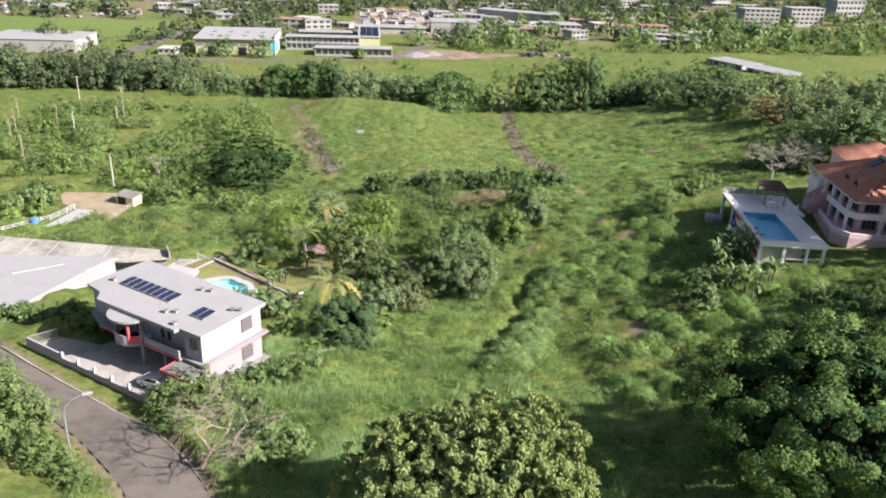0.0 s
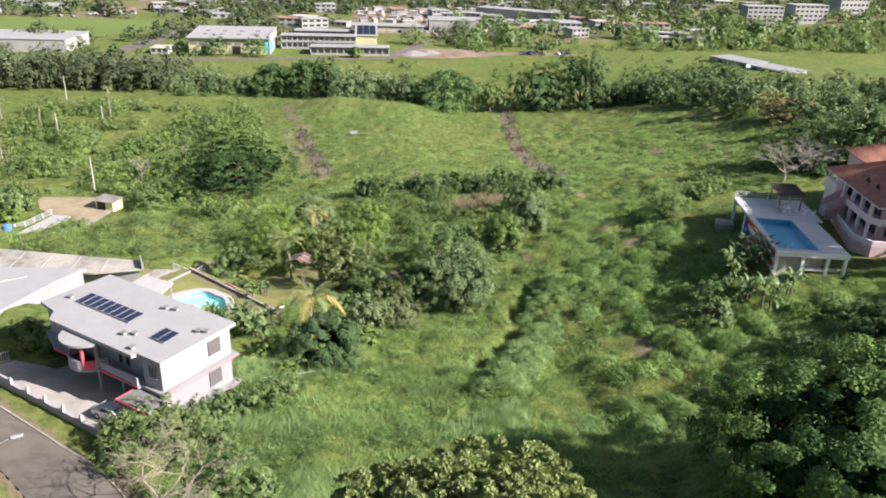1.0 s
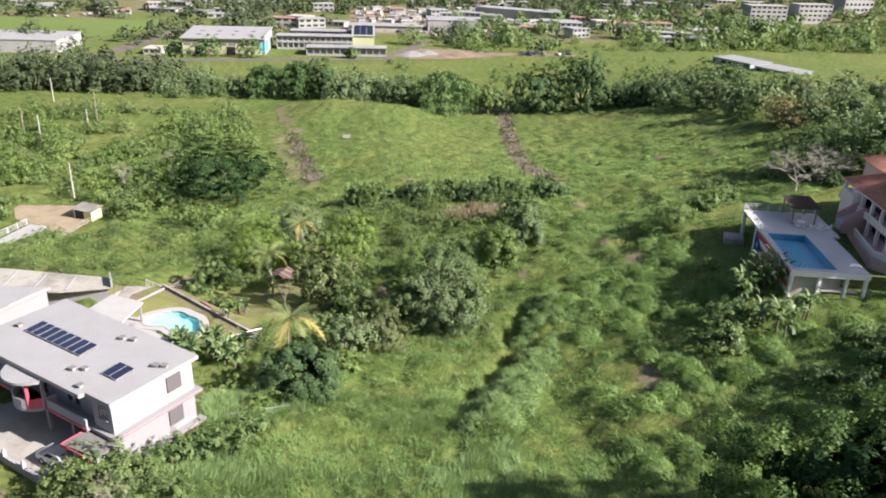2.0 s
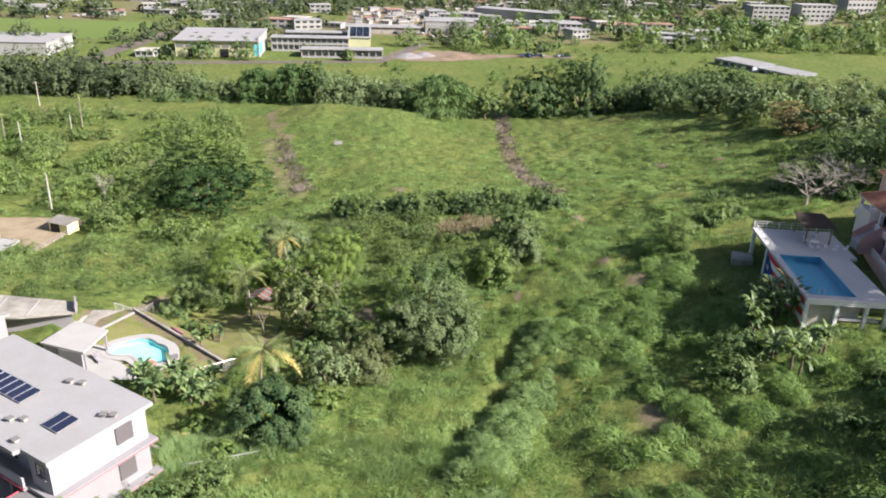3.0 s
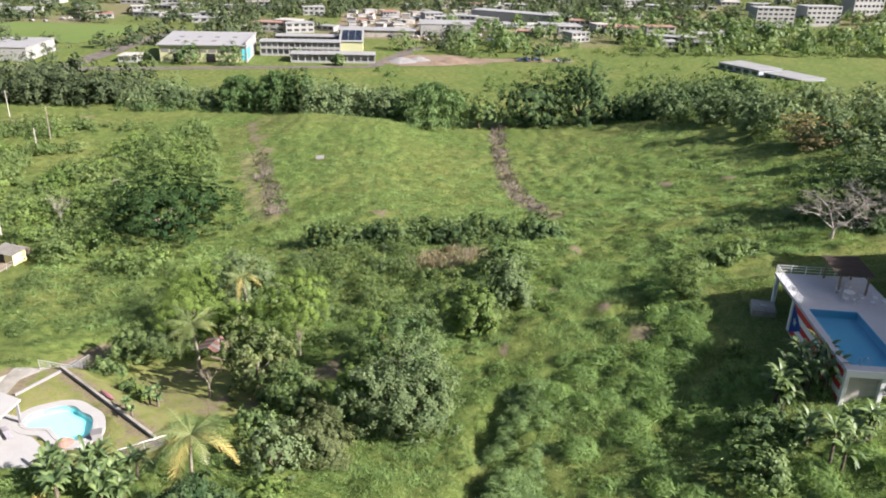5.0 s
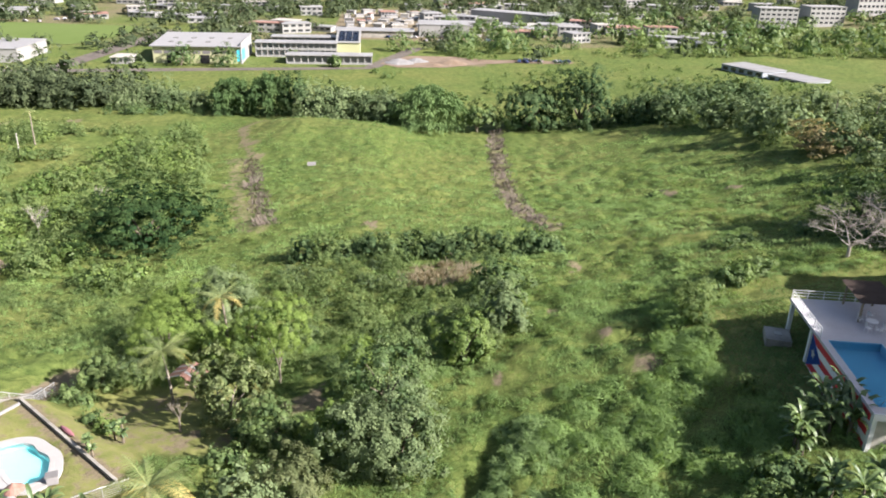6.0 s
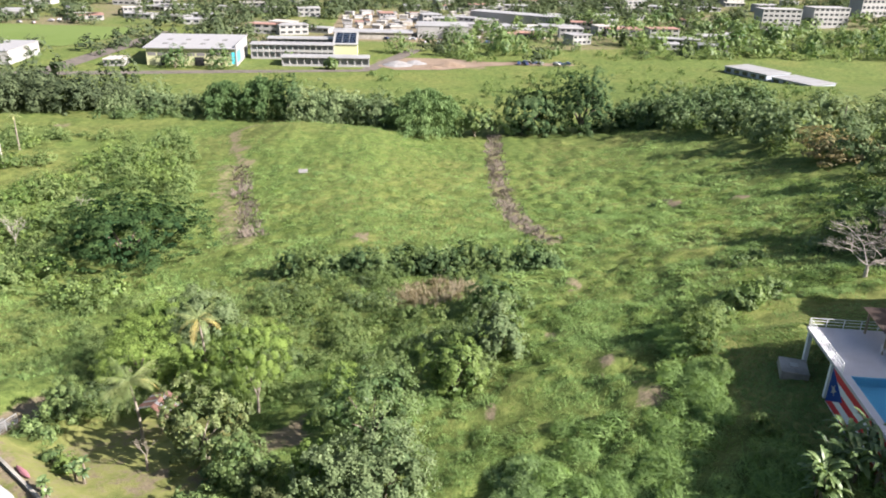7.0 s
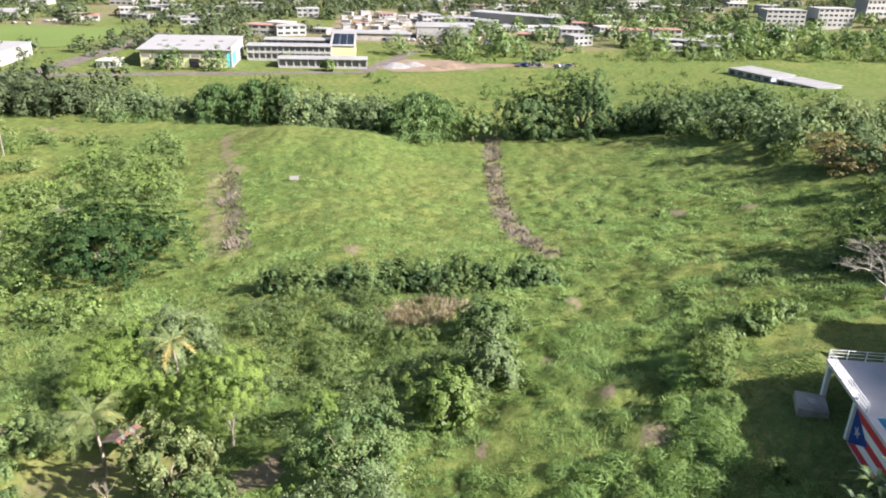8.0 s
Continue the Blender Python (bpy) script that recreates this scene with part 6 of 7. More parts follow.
tree("broadleaf_tree", -21.5, 316.0, 6.0, 14.5, M_LEAF_DARK, "dark green tree beside bamboo", "tree", 48, 70, 50, 0.8, squash=0.5, skirt=-0.95, lumpy=0.4)
bamboo(23.5, 299.0, 14.5, 17.5, 42, "wide feathery green bamboo clump", plumes=84)
tree("broadleaf_tree", 40.5, 299.0, 5.5, 10.5, M_LEAF_MID, "mid green tree beside bamboo clump", "tree", 43, 50, 36, 0.9, squash=0.5)
tree("fig_tree", 59.0, 303.0, 10.0, 18.0, M_LEAF_DARK, "large dark green fig tree at field edge", "tree", 44, 150, 60, 0.75, squash=0.5, skirt=-0.95, lumpy=0.45)
tree("fig_tree", 77.0, 303.0, 10.0, 21.5, M_LEAF_DARK, "large dark olive tree at field edge", "tree", 45, 150, 60, 0.75, squash=0.5, skirt=-0.95, lumpy=0.45)
tree("flame_tree", 109.0, 205.0, 9.5, 9.0, M_LEAF_ORANGE, "wide flame tree with orange blossom", "tree", 46, 80, 50, 0.6, squash=0.4, base=1.0)
tree("broadleaf_tree", 90.0, 140.0, 7.0, 12.0, M_LEAF_DARK, "dark leafy tree behind pink house", "tree", 51, 80, 50, 0.6, squash=0.5, skirt=-0.95)
tree("broadleaf_tree", 84.0, 152.0, 6.0, 9.0, M_LEAF_MID, "green leafy tree behind bare tree", "tree", 52, 70, 50, 0.5, squash=0.5, skirt=-0.95)

# Two trees added out of view, only to shade the near right slope.
for i, (x, y, h) in enumerate([(63.5, 70.0, 8.5), (57.5, 66.0, 9.0)]):
    tree("broadleaf_tree", x, y, 5.2, h, M_LEAF_DARK, "unseen leafy tree added to shade the slope", "tree", 53 + i, 60, 60, 0.45, squash=0.5, skirt=-0.95)

# Trees added out of view towards the sun; small high crowns shade the pool deck.
for i in range(12):
    along, across, top = (34, 41)[i % 2], 110.5 + 1.65 * i, (31.0, 35.4)[i % 2]
    x, y = SUN_TOWARDS[0] * along - SUN_TOWARDS[1] * across, SUN_TOWARDS[0] * across + SUN_TOWARDS[1] * along
    h = top - ground_z(x, y)
    tree("tall_tree", x, y, 3.3, h, M_LEAF_DARK, "unseen tree added to shade the pool deck", "tree", 160 + i, 44, 50, 0.7, squash=2.3 / h, skirt=-0.95, lumpy=0.15, fill=0.4, group="tall trees above the villa")

bare_tree("bare_tree", -15.4, 52.6, 7.2, 1.1, 5, "leafless brown tree at the road edge", depth=6, leanx=0.5, material=M_BARK_DRY, rise=0.6, reach=0.32)
bare_tree("bare_tree", 72.5, 135.0, 8.6, 1.35, 8, "pale leafless tree with spreading limbs", depth=6, rise=0.75, reach=0.34)
bare_tree("bare_tree", 80.5, 139.0, 8.6, 1.35, 18, "pale leafless tree beside another bare tree", depth=5, rise=0.75, reach=0.34)
bare_tree("bare_tree", -11.1, 115.3, 5.2, 0.3, 11, "small leafless tree with pale trunk beside hut", depth=4, material=M_BARK_GREY, reach=0.18)
bare_tree("bare_tree", 70.5, 91.0, 4.6, 0.8, 14, "low leafless bush on the slope below the villa", depth=5, reach=0.34)
bare_tree("bare_tree", -50.5, 205.0, 6.5, 0.5, 9, "thin leafless tree in scrub", depth=4)
bare_tree("bare_tree", -58.0, 190.0, 7.0, 0.5, 10, "thin leafless grey tree in scrub", depth=4)

palm(-13.9, 122.6, 7.4, 4.2, "coconut palm with long pale green fronds", 61, dry=1)
palm(-8.0, 95.2, 6.6, 4.6, "coconut palm with yellow drying fronds", 62, dry=5)
palm(-11.0, 140.0, 7.3, 3.4, "coconut palm with yellowing fronds", 63, dry=6)
for i, (x, y, h) in enumerate([(-112, 234, 9.5), (-97, 204, 9.0), (-101.7, 239, 9.0), (-108, 222, 8.5), (-90, 264, 10.5), (-84, 156, 10), (-118, 250, 9)]):
    palm(x, y, h, 2.6, "royal palm with pale straight trunk", 70 + i, trunk_r=0.2, lean=0.02, pairs=8, fronds=13, group="royal palms")
for i, (x, y, h) in enumerate([(127, 236, 9), (134, 230, 10), (109.5, 219, 4.8)]):
    palm(x, y, h, 4.2, "coconut palm on the wooded ridge", 90 + i, pairs=9, fronds=14, group="ridge palms")

for i, (x, y, h) in enumerate([(47.4, 96.6, 6.0), (48.8, 98.4, 6.0), (50.7, 97.6, 7.2), (50.9, 99.6, 6.8), (48.0, 87.5, 5.8), (50.6, 90.0, 5.4), (46.3, 90.8, 5.0), (47.2, 97.0, 5.6)]):
    banana(x, y, h, 100 + i, "banana plant with broad drooping leaves beside deck", 3)
for i, (x, y, h) in enumerate([(-19.8, 94.0, 5.0), (-17.3, 96.0, 5.2), (-15.6, 93.0, 5.0), (-20.8, 96.6, 4.4), (-18.0, 91.6, 4.8), (-14.0, 95.4, 4.6), (-13.6, 91.6, 4.4), (-16.5, 113.5, 2.4), (-4.0, 118.0, 2.4), (-17.5, 109.0, 2.0)]):
    banana(x, y, h, 130 + i, "banana plant with broad green leaves beside white house", 3, "garden banana plants")

for x, y, r, h in ((-91.0, 429.0, 6.2, 9.5), (-69.0, 428.0, 5.6, 9.5), (-17.0, 431.0, 3.0, 5.0), (16.0, 486.0, 6.5, 10.0), (52.0, 548.0, 5.0, 8.0), (-40.0, 452.0, 2.6, 4.5)):
    tree("school_tree", x, y, r, h, M_LEAF_MID, "rounded green tree before the school", "tree", int(x) % 89 + 150, 36, 26, 1.0, squash=0.5, skirt=-0.9, group="school trees")

# pale trunk felled beside the white house
log = thing("fallen_trunk", pose(-13.2, 80.8, ground_z(-13.2, 80.8) + 0.5, 0, 0, -30), "pale fallen tree trunk with broken branches", "fallen trunk")
part("trunk", tube(bmesh.new(), [(-2.9, 0, 0.3), (-1, 0.15, 0.25), (1, -0.05, 0.1), (2.9, 0.2, -0.3)], [0.2, 0.18, 0.15, 0.1], 8), M_BARK_PALE, log)
for k, (x, a) in enumerate(((-1.6, 50), (0.2, -40), (1.4, 35), (-0.6, 150), (2.2, -70))):
    part("branch", tube(bmesh.new(), [(x, 0, 0.2), (x + 0.8 * math.cos(radians(a)), 0.8 * math.sin(radians(a)), 0.5), (x + 1.7 * math.cos(radians(a)), 1.7 * math.sin(radians(a)), 0.4)], [0.07, 0.05, 0.02], 5), M_BARK_PALE, log)

# ---- bushes that can be told apart ----
bush_protos = []
for k, (mt, lab) in enumerate([(M_LEAF_MID, "leafy green bush"), (M_LEAF_YELLOW, "bright yellow-green leafy bush"), (M_LEAF_DARK, "dense dark green bush")]):
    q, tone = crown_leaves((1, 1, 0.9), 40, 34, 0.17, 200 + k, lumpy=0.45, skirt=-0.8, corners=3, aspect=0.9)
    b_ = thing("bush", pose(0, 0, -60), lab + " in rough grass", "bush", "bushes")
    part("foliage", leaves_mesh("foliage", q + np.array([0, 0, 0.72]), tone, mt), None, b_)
    part("stem", limbs(1.2, 0.06, 0.7, 300 + k, 0.3, 4), M_BARK, b_)
    bush_protos.append(b_)
for k, (mt, lab) in enumerate([(M_LEAF_MID, "large leafy green bush"), (M_SCRUB, "large pale yellow-green bush"), (M_LEAF_DARK, "large dense dark green bush")]):
    q, tone = crown_leaves((1, 1, 0.9), 58, 33, 0.125, 220 + k, lumpy=0.5, skirt=-0.8, corners=3, aspect=0.9)
    b_ = thing("bush", pose(0, 0, -60), lab + " in rough grass", "bush", "large bushes")
    part("foliage", leaves_mesh("foliage", q + np.array([0, 0, 0.72]), tone, mt), None, b_)
    part("stem", limbs(1.2, 0.06, 0.7, 320 + k, 0.3, 4), M_BARK, b_)
    bush_protos.append(b_)
rb = random.Random(7)


def bush(x, y, r, kind, tall=1.0, base=None):
    z = ground_z(x, y) if base is None else base
    b_ = bush_protos[kind]
    c = copy_thing(b_, pose(x, y, z - 0.1, 0, 0, rb.uniform(0, 360)))
    c.scale = (r, r * rb.uniform(0.85, 1.15), r * tall)
    return c


for i in range(40):                      # hedge line across the valley
    x = -3 + i * 1.08
    y = float(np.interp(x, [-3, 7, 16, 24, 33, 40], [167.5, 164, 162, 160.5, 160.5, 161]))
    bush(x + rb.uniform(-0.5, 0.5), y + rb.uniform(-1.8, 1.8), rb.uniform(1.2, 2.7), rb.choice([5, 3, 4, 5, 2]), rb.uniform(0.85, 1.35))
for x, y, r, k in [(47.6, 123.5, 1.9, 0), (46.3, 120.5, 1.5, 1), (46.2, 116.0, 1.0, 0), (46.4, 106, 1.1, 0), (45.0, 101.5, 1.3, 1),
                   (62, 147, 1.5, 3), (65.5, 149, 1.4, 3), (74, 148, 1.8, 3), (55, 131.5, 1.8, 3), (57.5, 132.8, 2.0, 1), (60, 133.4, 1.8, 3), (52.5, 130.6, 1.5, 0), (49.8, 127.6, 1.8, 1), (78, 142, 2.4, 2), (80, 137, 2.2, 2), (44, 93, 2.0, 2), (41.5, 88, 2.2, 0),
                   (54, 84, 1.6, 0), (64, 84, 1.8, 1), (70, 86, 2.0, 0), (66.5, 80, 2.2, 1), (60.5, 81, 1.6, 1), (62, 74, 2.2, 0), (68, 76, 2.4, 1), (50, 69, 2.6, 2), (52.5, 76, 2.2, 2), (55.5, 79, 2.4, 2), (49, 73.5, 2.0, 0), (57, 74, 2.6, 2), (46.5, 77.5, 1.7, 0), (74, 92, 2.6, 0), (76, 97, 2.4, 1)]:
    bush(x, y, r, (4 if x < 50 and 95 < y < 130 else k + (3 if 68 < y < 95 and k < 3 else 0)))
for x, y, r, k in [(-21.8, 66.2, 1.9, 1), (-19.5, 67.2, 2.1, 0), (-17.2, 68.0, 1.7, 1), (-16, 66, 1.9, 1), (-14.5, 70.2, 1.6, 0), (-12.3, 71.8, 1.5, 0), (-10.2, 73.2, 1.5, 1), (-9.0, 75.8, 1.5, 0), (-17.5, 63.2, 2.2, 1), (-15.2, 61.0, 1.5, 0), (-13.0, 63.4, 1.6, 1),
                   (-10.5, 57.5, 1.9, 0), (-8.4, 56.6, 1.5, 0), (-31, 57.8, 2.6, 0), (-34.5, 60.5, 3.0, 1), (-38.5, 63, 3.0, 0), (-29.0, 54.0, 1.8, 0), (-42.5, 66, 3.0, 0), (-36, 55, 3.0, 1), (-41, 59, 3.2, 0),
                   (-26.4, 51.4, 1.7, 0), (-24.6, 50.0, 1.3, 0), (-28.3, 52.6, 1.9, 1), (-23.4, 48.6, 1.0, 0), (-33.0, 55.8, 2.4, 0), (-39.5, 67.2, 2.8, 0), (-43.8, 70.6, 2.6, 1), (-20.6, 62.0, 1.7, 0), (-19.0, 59.2, 1.5, 1), (-11.7, 53.4, 1.5, 0), (-10.3, 55.2, 1.3, 1), (-8.6, 53.4, 1.2, 0)]:
    bush(x, y, r * (0.85 if x < -22 else 1.0), 4 if x < -22 and k == 0 else k + 3)
for x, y, r, k in [(-77.0, 166.5, 2.4, 0), (-79.5, 171.0, 2.8, 0), (-76.0, 161.0, 1.8, 1), (-81.0, 163.0, 2.8, 0), (-79.0, 156.0, 2.2, 1), (-33.5, 83.6, 1.7, 2), (-36.2, 84.6, 1.6, 1), (-38.6, 86.2, 1.5, 1), (-41.2, 87.6, 1.6, 0), (-43.6, 88.6, 1.6, 0), (-46.2, 89.6, 1.7, 0), (-48.8, 89.2, 1.6, 0), (-34.2, 87.0, 1.5, 1), (-9.2, 81.0, 1.4, 1), (-8.4, 84.5, 1.5, 0), (-12.5, 86.0, 1.4, 1), (-24.0, 122.5, 1.2, 0), (-21.5, 117.5, 1.0, 0), (-19.0, 115.2, 1.1, 1), (-26.5, 123.5, 1.3, 0), (-4.5, 107.0, 1.8, 0), (-1.0, 94.0, 1.6, 1), (-3.0, 112, 1.6, 2), (8.2, 122.0, 1.7, 0)]:
    bush(x, y, r, k)
q, tone = crown_leaves((1, 1, 0.9), 16, 40, 0.18, 250, skirt=-0.8)
for x, y, r in ((-13.8, 84.6, 0.9), (-20.5, 91.5, 0.8), (-37.5, 84.2, 1.0)):
    b_ = thing("croton_bush", pose(x, y, ground_z(x, y)), "orange and yellow croton bush in garden", "bush", "croton bushes")
    part("foliage", leaves_mesh("foliage", (q + np.array([0, 0, 0.7])) * r, tone, M_FROND_DRY), None, b_)
    part("stem", limbs(0.9, 0.05, 0.5, 310, 0.3, 4), M_BARK, b_)
for b_ in bush_protos:
    for o in (*b_.children_recursive, b_):
        bpy.data.objects.remove(o)

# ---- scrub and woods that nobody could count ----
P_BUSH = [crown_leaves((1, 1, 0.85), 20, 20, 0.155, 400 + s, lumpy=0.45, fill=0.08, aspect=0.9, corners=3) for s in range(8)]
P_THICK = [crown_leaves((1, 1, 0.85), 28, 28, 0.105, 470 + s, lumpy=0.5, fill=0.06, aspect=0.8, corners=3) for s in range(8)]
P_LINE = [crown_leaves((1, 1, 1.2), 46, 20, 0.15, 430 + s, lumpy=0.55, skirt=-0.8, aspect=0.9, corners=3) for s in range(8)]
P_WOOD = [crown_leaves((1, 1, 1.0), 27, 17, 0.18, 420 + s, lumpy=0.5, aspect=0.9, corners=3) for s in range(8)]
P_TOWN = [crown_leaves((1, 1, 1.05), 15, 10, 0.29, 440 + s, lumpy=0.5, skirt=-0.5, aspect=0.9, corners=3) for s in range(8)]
rs = np.random.RandomState(17)


def sized(xy, a, b, few=1.0):
    return xy[0], xy[1], a + (b - a) * rs.rand(len(xy[0])) ** few


def left_scrub(x, y):
    edge = np.interp(y, [128, 165, 190, 250, 300], [-32, -26, -23, -36, -45])
    k = smooth(0, 6, edge - x) * (fbm(x, y, 0.12, 31) > -0.25)
    k = k * smooth(9.5, 12.5, np.hypot(x + 35, (y - 181) * 0.75))
    return k * smooth(2.2, 3.2, segdist(x, y, LANE)) * smooth(0, 2, np.maximum(np.abs(x + 66) - 13, np.abs(y - 167) - 10)) * (y > 150 - 0.3 * (x + 60))


woods("scrub", sized(scatter(41, 580, -120, -20, 150, 285, left_scrub), 1.2, 3.0), P_BUSH, M_SCRUB, "dense green scrub over the slope", "scrub", 1)
woods("scrub", sized(scatter(42, 230, -120, -24, 160, 270, left_scrub), 1.4, 3.4), P_BUSH, M_LEAF_YELLOW, "pale yellow-green scrub among darker bushes", "scrub", 2)
thick = lambda x, y: smooth(6, 8, np.hypot((x - 19), (y - 152) * 1.2)) * (fbm(x, y, 0.25, 33) > -0.35) * smooth(30, 24, x) * (y > 126) * 1.0
woods("thicket", sized(scatter(43, 270, -28, 30, 126, 160, thick), 0.9, 2.0), P_THICK, M_SCRUB, "overgrown green thicket in the hollow", "thicket", 3)
woods("thicket", sized(scatter(44, 60, -28, 30, 126, 160, thick), 0.9, 1.9), P_THICK, M_LEAF_GREY, "grey-green shrubs in the hollow", "thicket", 4)
low = lambda x, y: smooth(2.4, 3.4, segdist(x, y, LANE)) * smooth(0, 3, -26 - x) * (fbm(x, y, 0.3, 35) > -0.5)
woods("low_scrub", sized(scatter(45, 200, -66, -26, 122, 160, low), 0.7, 1.6), P_THICK, M_SCRUB, "low green scrub below the dirt yard", "scrub", 5, sink=0.5)
ridge = lambda x, y: smooth(-1, 2.5, x - np.interp(y, [140, 165, 176, 200, 220, 245, 290, 330], [86, 92, 99, 101, 101, 103, 92, 96])) * smooth(200, 135, x + 0.4 * (y - 200)) * smooth(330, 300, y)
woods("ridge_woods", sized(scatter(46, 330, 82, 200, 138, 330, ridge), 2.3, 5.0), P_WOOD, M_LEAF_GREY, "dark green woods on the ridge", "woods", 6, sink=0.95)
woods("ridge_woods", sized(scatter(47, 230, 84, 190, 138, 310, ridge), 1.4, 3.2), P_BUSH, M_SCRUB, "lighter green shrubs on the ridge", "woods", 7)
line = lambda x, y: np.ones(len(x))
woods("field_shrubs", sized(scatter(58, 60, -90, -54, 312, 336, line), 0.8, 2.6, 1.4), P_BUSH, M_LEAF_MID, "low green shrubs between the taller trees", "shrubs", 16, sink=0.6)
woods("tree_line", sized(scatter(59, 26, -88, -55, 318, 336, line), 1.8, 4.6, 1.3), P_LINE, M_LEAF_GREY, "thin mixed trees between the bamboo and the lane trees", "woods", 17, sink=0.8)
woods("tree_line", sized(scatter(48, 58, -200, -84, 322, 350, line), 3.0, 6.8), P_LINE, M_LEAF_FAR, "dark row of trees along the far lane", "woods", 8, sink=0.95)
woods("tree_line", sized(scatter(49, 36, -18, 12, 303, 318, line), 2.4, 6.2), P_LINE, M_LEAF_GREY, "mixed trees along the field edge", "woods", 9, sink=0.8)
woods("tree_line", sized(scatter(50, 52, 84, 128, 268, 304, lambda x, y: (y > 325 - 0.42 * x) * 1.0), 2.2, 6.0), P_LINE, M_LEAF_DARK, "dark trees along the field edge", "woods", 10, sink=0.8)


def town_green(x, y):
    clear = np.maximum(np.abs(x + 60) - 75, np.abs(y - 445) - 42) > 0            # school grounds
    clear &= np.maximum(np.abs(x - 25) - 50, np.abs(y - 452) - 24) > 0           # dirt yard
    clear &= np.maximum(np.abs(x + 238) - 98, np.abs(y - 530) - 52) > 0          # playing field
    clear &= np.maximum(np.abs(x + 180) - 45, np.abs(y - 420) - 24) > 0
    clear &= np.maximum(np.abs(x - 32) - 62, np.abs(y - 600) - 75) > 0            # scrap yard
    band = (y > 468) | ((x > 62) & (y > 455)) | ((x < -120) & (y > 372))
    return clear * band * np.where(fbm(x, y, 0.02, 51) > -0.15, 0.95, 0.25)


in_reach = lambda x, y: np.abs(x - 8 - 0.07 * y) < 0.6 * y + 30
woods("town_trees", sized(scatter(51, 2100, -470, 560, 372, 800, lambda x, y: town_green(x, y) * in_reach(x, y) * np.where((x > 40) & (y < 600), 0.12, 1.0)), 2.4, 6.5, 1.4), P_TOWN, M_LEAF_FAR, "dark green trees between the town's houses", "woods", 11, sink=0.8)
woods("hill_scrub", sized(scatter(52, 1200, 36, 400, 452, 590, lambda x, y: in_reach(x, y) * (fbm(x, y, 0.03, 56) > -0.55) * smooth(452, 470, y - 0.05 * (x - 60))), 0.9, 3.0, 1.5), [crown_leaves((1, 1, 0.8), 9, 9, 0.29, 460 + s, lumpy=0.5, aspect=0.9, corners=3) for s in range(6)], M_SCRUB, "light green scrub on the hillside below the town", "scrub", 12, sink=0.5)
woods("hill_trees", sized(scatter(57, 150, 44, 420, 470, 640, in_reach), 2.6, 6.2, 1.3), P_TOWN, M_LEAF_MID, "single green trees on the hillside below the town", "woods", 15, sink=0.9)
woods("far_woods", sized(scatter(53, 260, -700, 800, 780, 1250, in_reach), 6.0, 12.0), P_TOWN, M_LEAF_DARK, "distant dark woods behind the town", "woods", 13, sink=0.6)

woods("field_shrubs", sized(scatter(54, 1000, -110, 190, 325, 436, lambda x, y: (fbm(x, y, 0.05, 55) > -0.1) * (y < 418 + 0.1 * x) * 0.8), 0.7, 2.2, 1.5), [crown_leaves((1, 1, 0.8), 8, 8, 0.3, 450 + s, lumpy=0.45, corners=3, aspect=0.9) for s in range(4)], M_SCRUB, "low yellow-green shrubs on the far meadow", "shrubs", 14, sink=0.5)

# ---- grass ----
valley = lambda x, y: open_ground(x, y) * (1 - 0.9 * smooth(1.0, 0.4, segdist(x, y, GULLY)))


def not_soil(x, y):
    k = np.ones(len(x))
    for sx, sy, sr in SOILS:
        k = k * smooth(sr * 0.5, sr * 1.3, np.hypot(x - sx, (y - sy) * 0.8))
    return k * smooth(0.8, 3.2, segdist(x, y, STRIP_FAR)) * smooth(1.0, 4.4, segdist(x + 2.6, y, STRIP_LEFT)) * smooth(0.4, 2.4, segdist(x, y, FIELD_PATH))


g = scatter(61, 90000, -24, 76, 44, 140, lambda x, y: valley(x, y) * not_soil(x, y))
tufts("grass", g[0], g[1], 0.5 + 0.14 * fbm(g[0], g[1], 1.15, 3), 4, M_GRASS, 62, "lush rough green grass over the valley", lean=1.5, width=0.05, tone_noise=0.1 + 0.17 * fbm(g[0], g[1], 0.16, 63))
P_HUM = [hummock(55, 500 + k) for k in range(10)]
P_HUM_LOW = [hummock(25, 520 + k, 1.35) for k in range(10)]


lush = lambda x, y: valley(x, y) * not_soil(x, y) * smooth(-0.75, 0.1, fbm(x, y, 0.3, 81)) * smooth(0.1, 0.6, segdist(x, y, GULLY))
woods("grass_hummocks", sized(scatter(82, 6400, -22, 72, 48, 140, lush), 0.5, 1.25, 1.7), P_HUM, M_GRASS, "rounded cushions of long green grass", "grass", 83, sink=-0.1, tall=(0.5, 0.9), vary=0.1, shift=0.1)
woods("grass_hummocks", sized(np.c_[np.array(scatter(84, 240, 27, 56, 66, 118, lush)), np.array(scatter(89, 95, 43.5, 48.2, 97, 127, lush))], 1.4, 2.3), [hummock(540, 540 + k, 0.7) for k in range(4)], M_GRASS, "tall green mounds of creeping grass on the slope", "grass", 85, sink=-0.05, tall=(0.6, 0.85), vary=0.15)
woods("field_hummocks", sized(scatter(86, 8600, -60, 96, 138, 300, lambda x, y: open_ground(x, y) * not_soil(x, y) * smooth(-0.6, 0.3, fbm(x, y, 0.12, 87))), 0.5, 1.3, 2.0), P_HUM_LOW, M_GRASS, "low cushions of pasture grass over the field", "grass", 88, sink=-0.1, tall=(0.6, 1.0), vary=0.22, shift=-0.05)
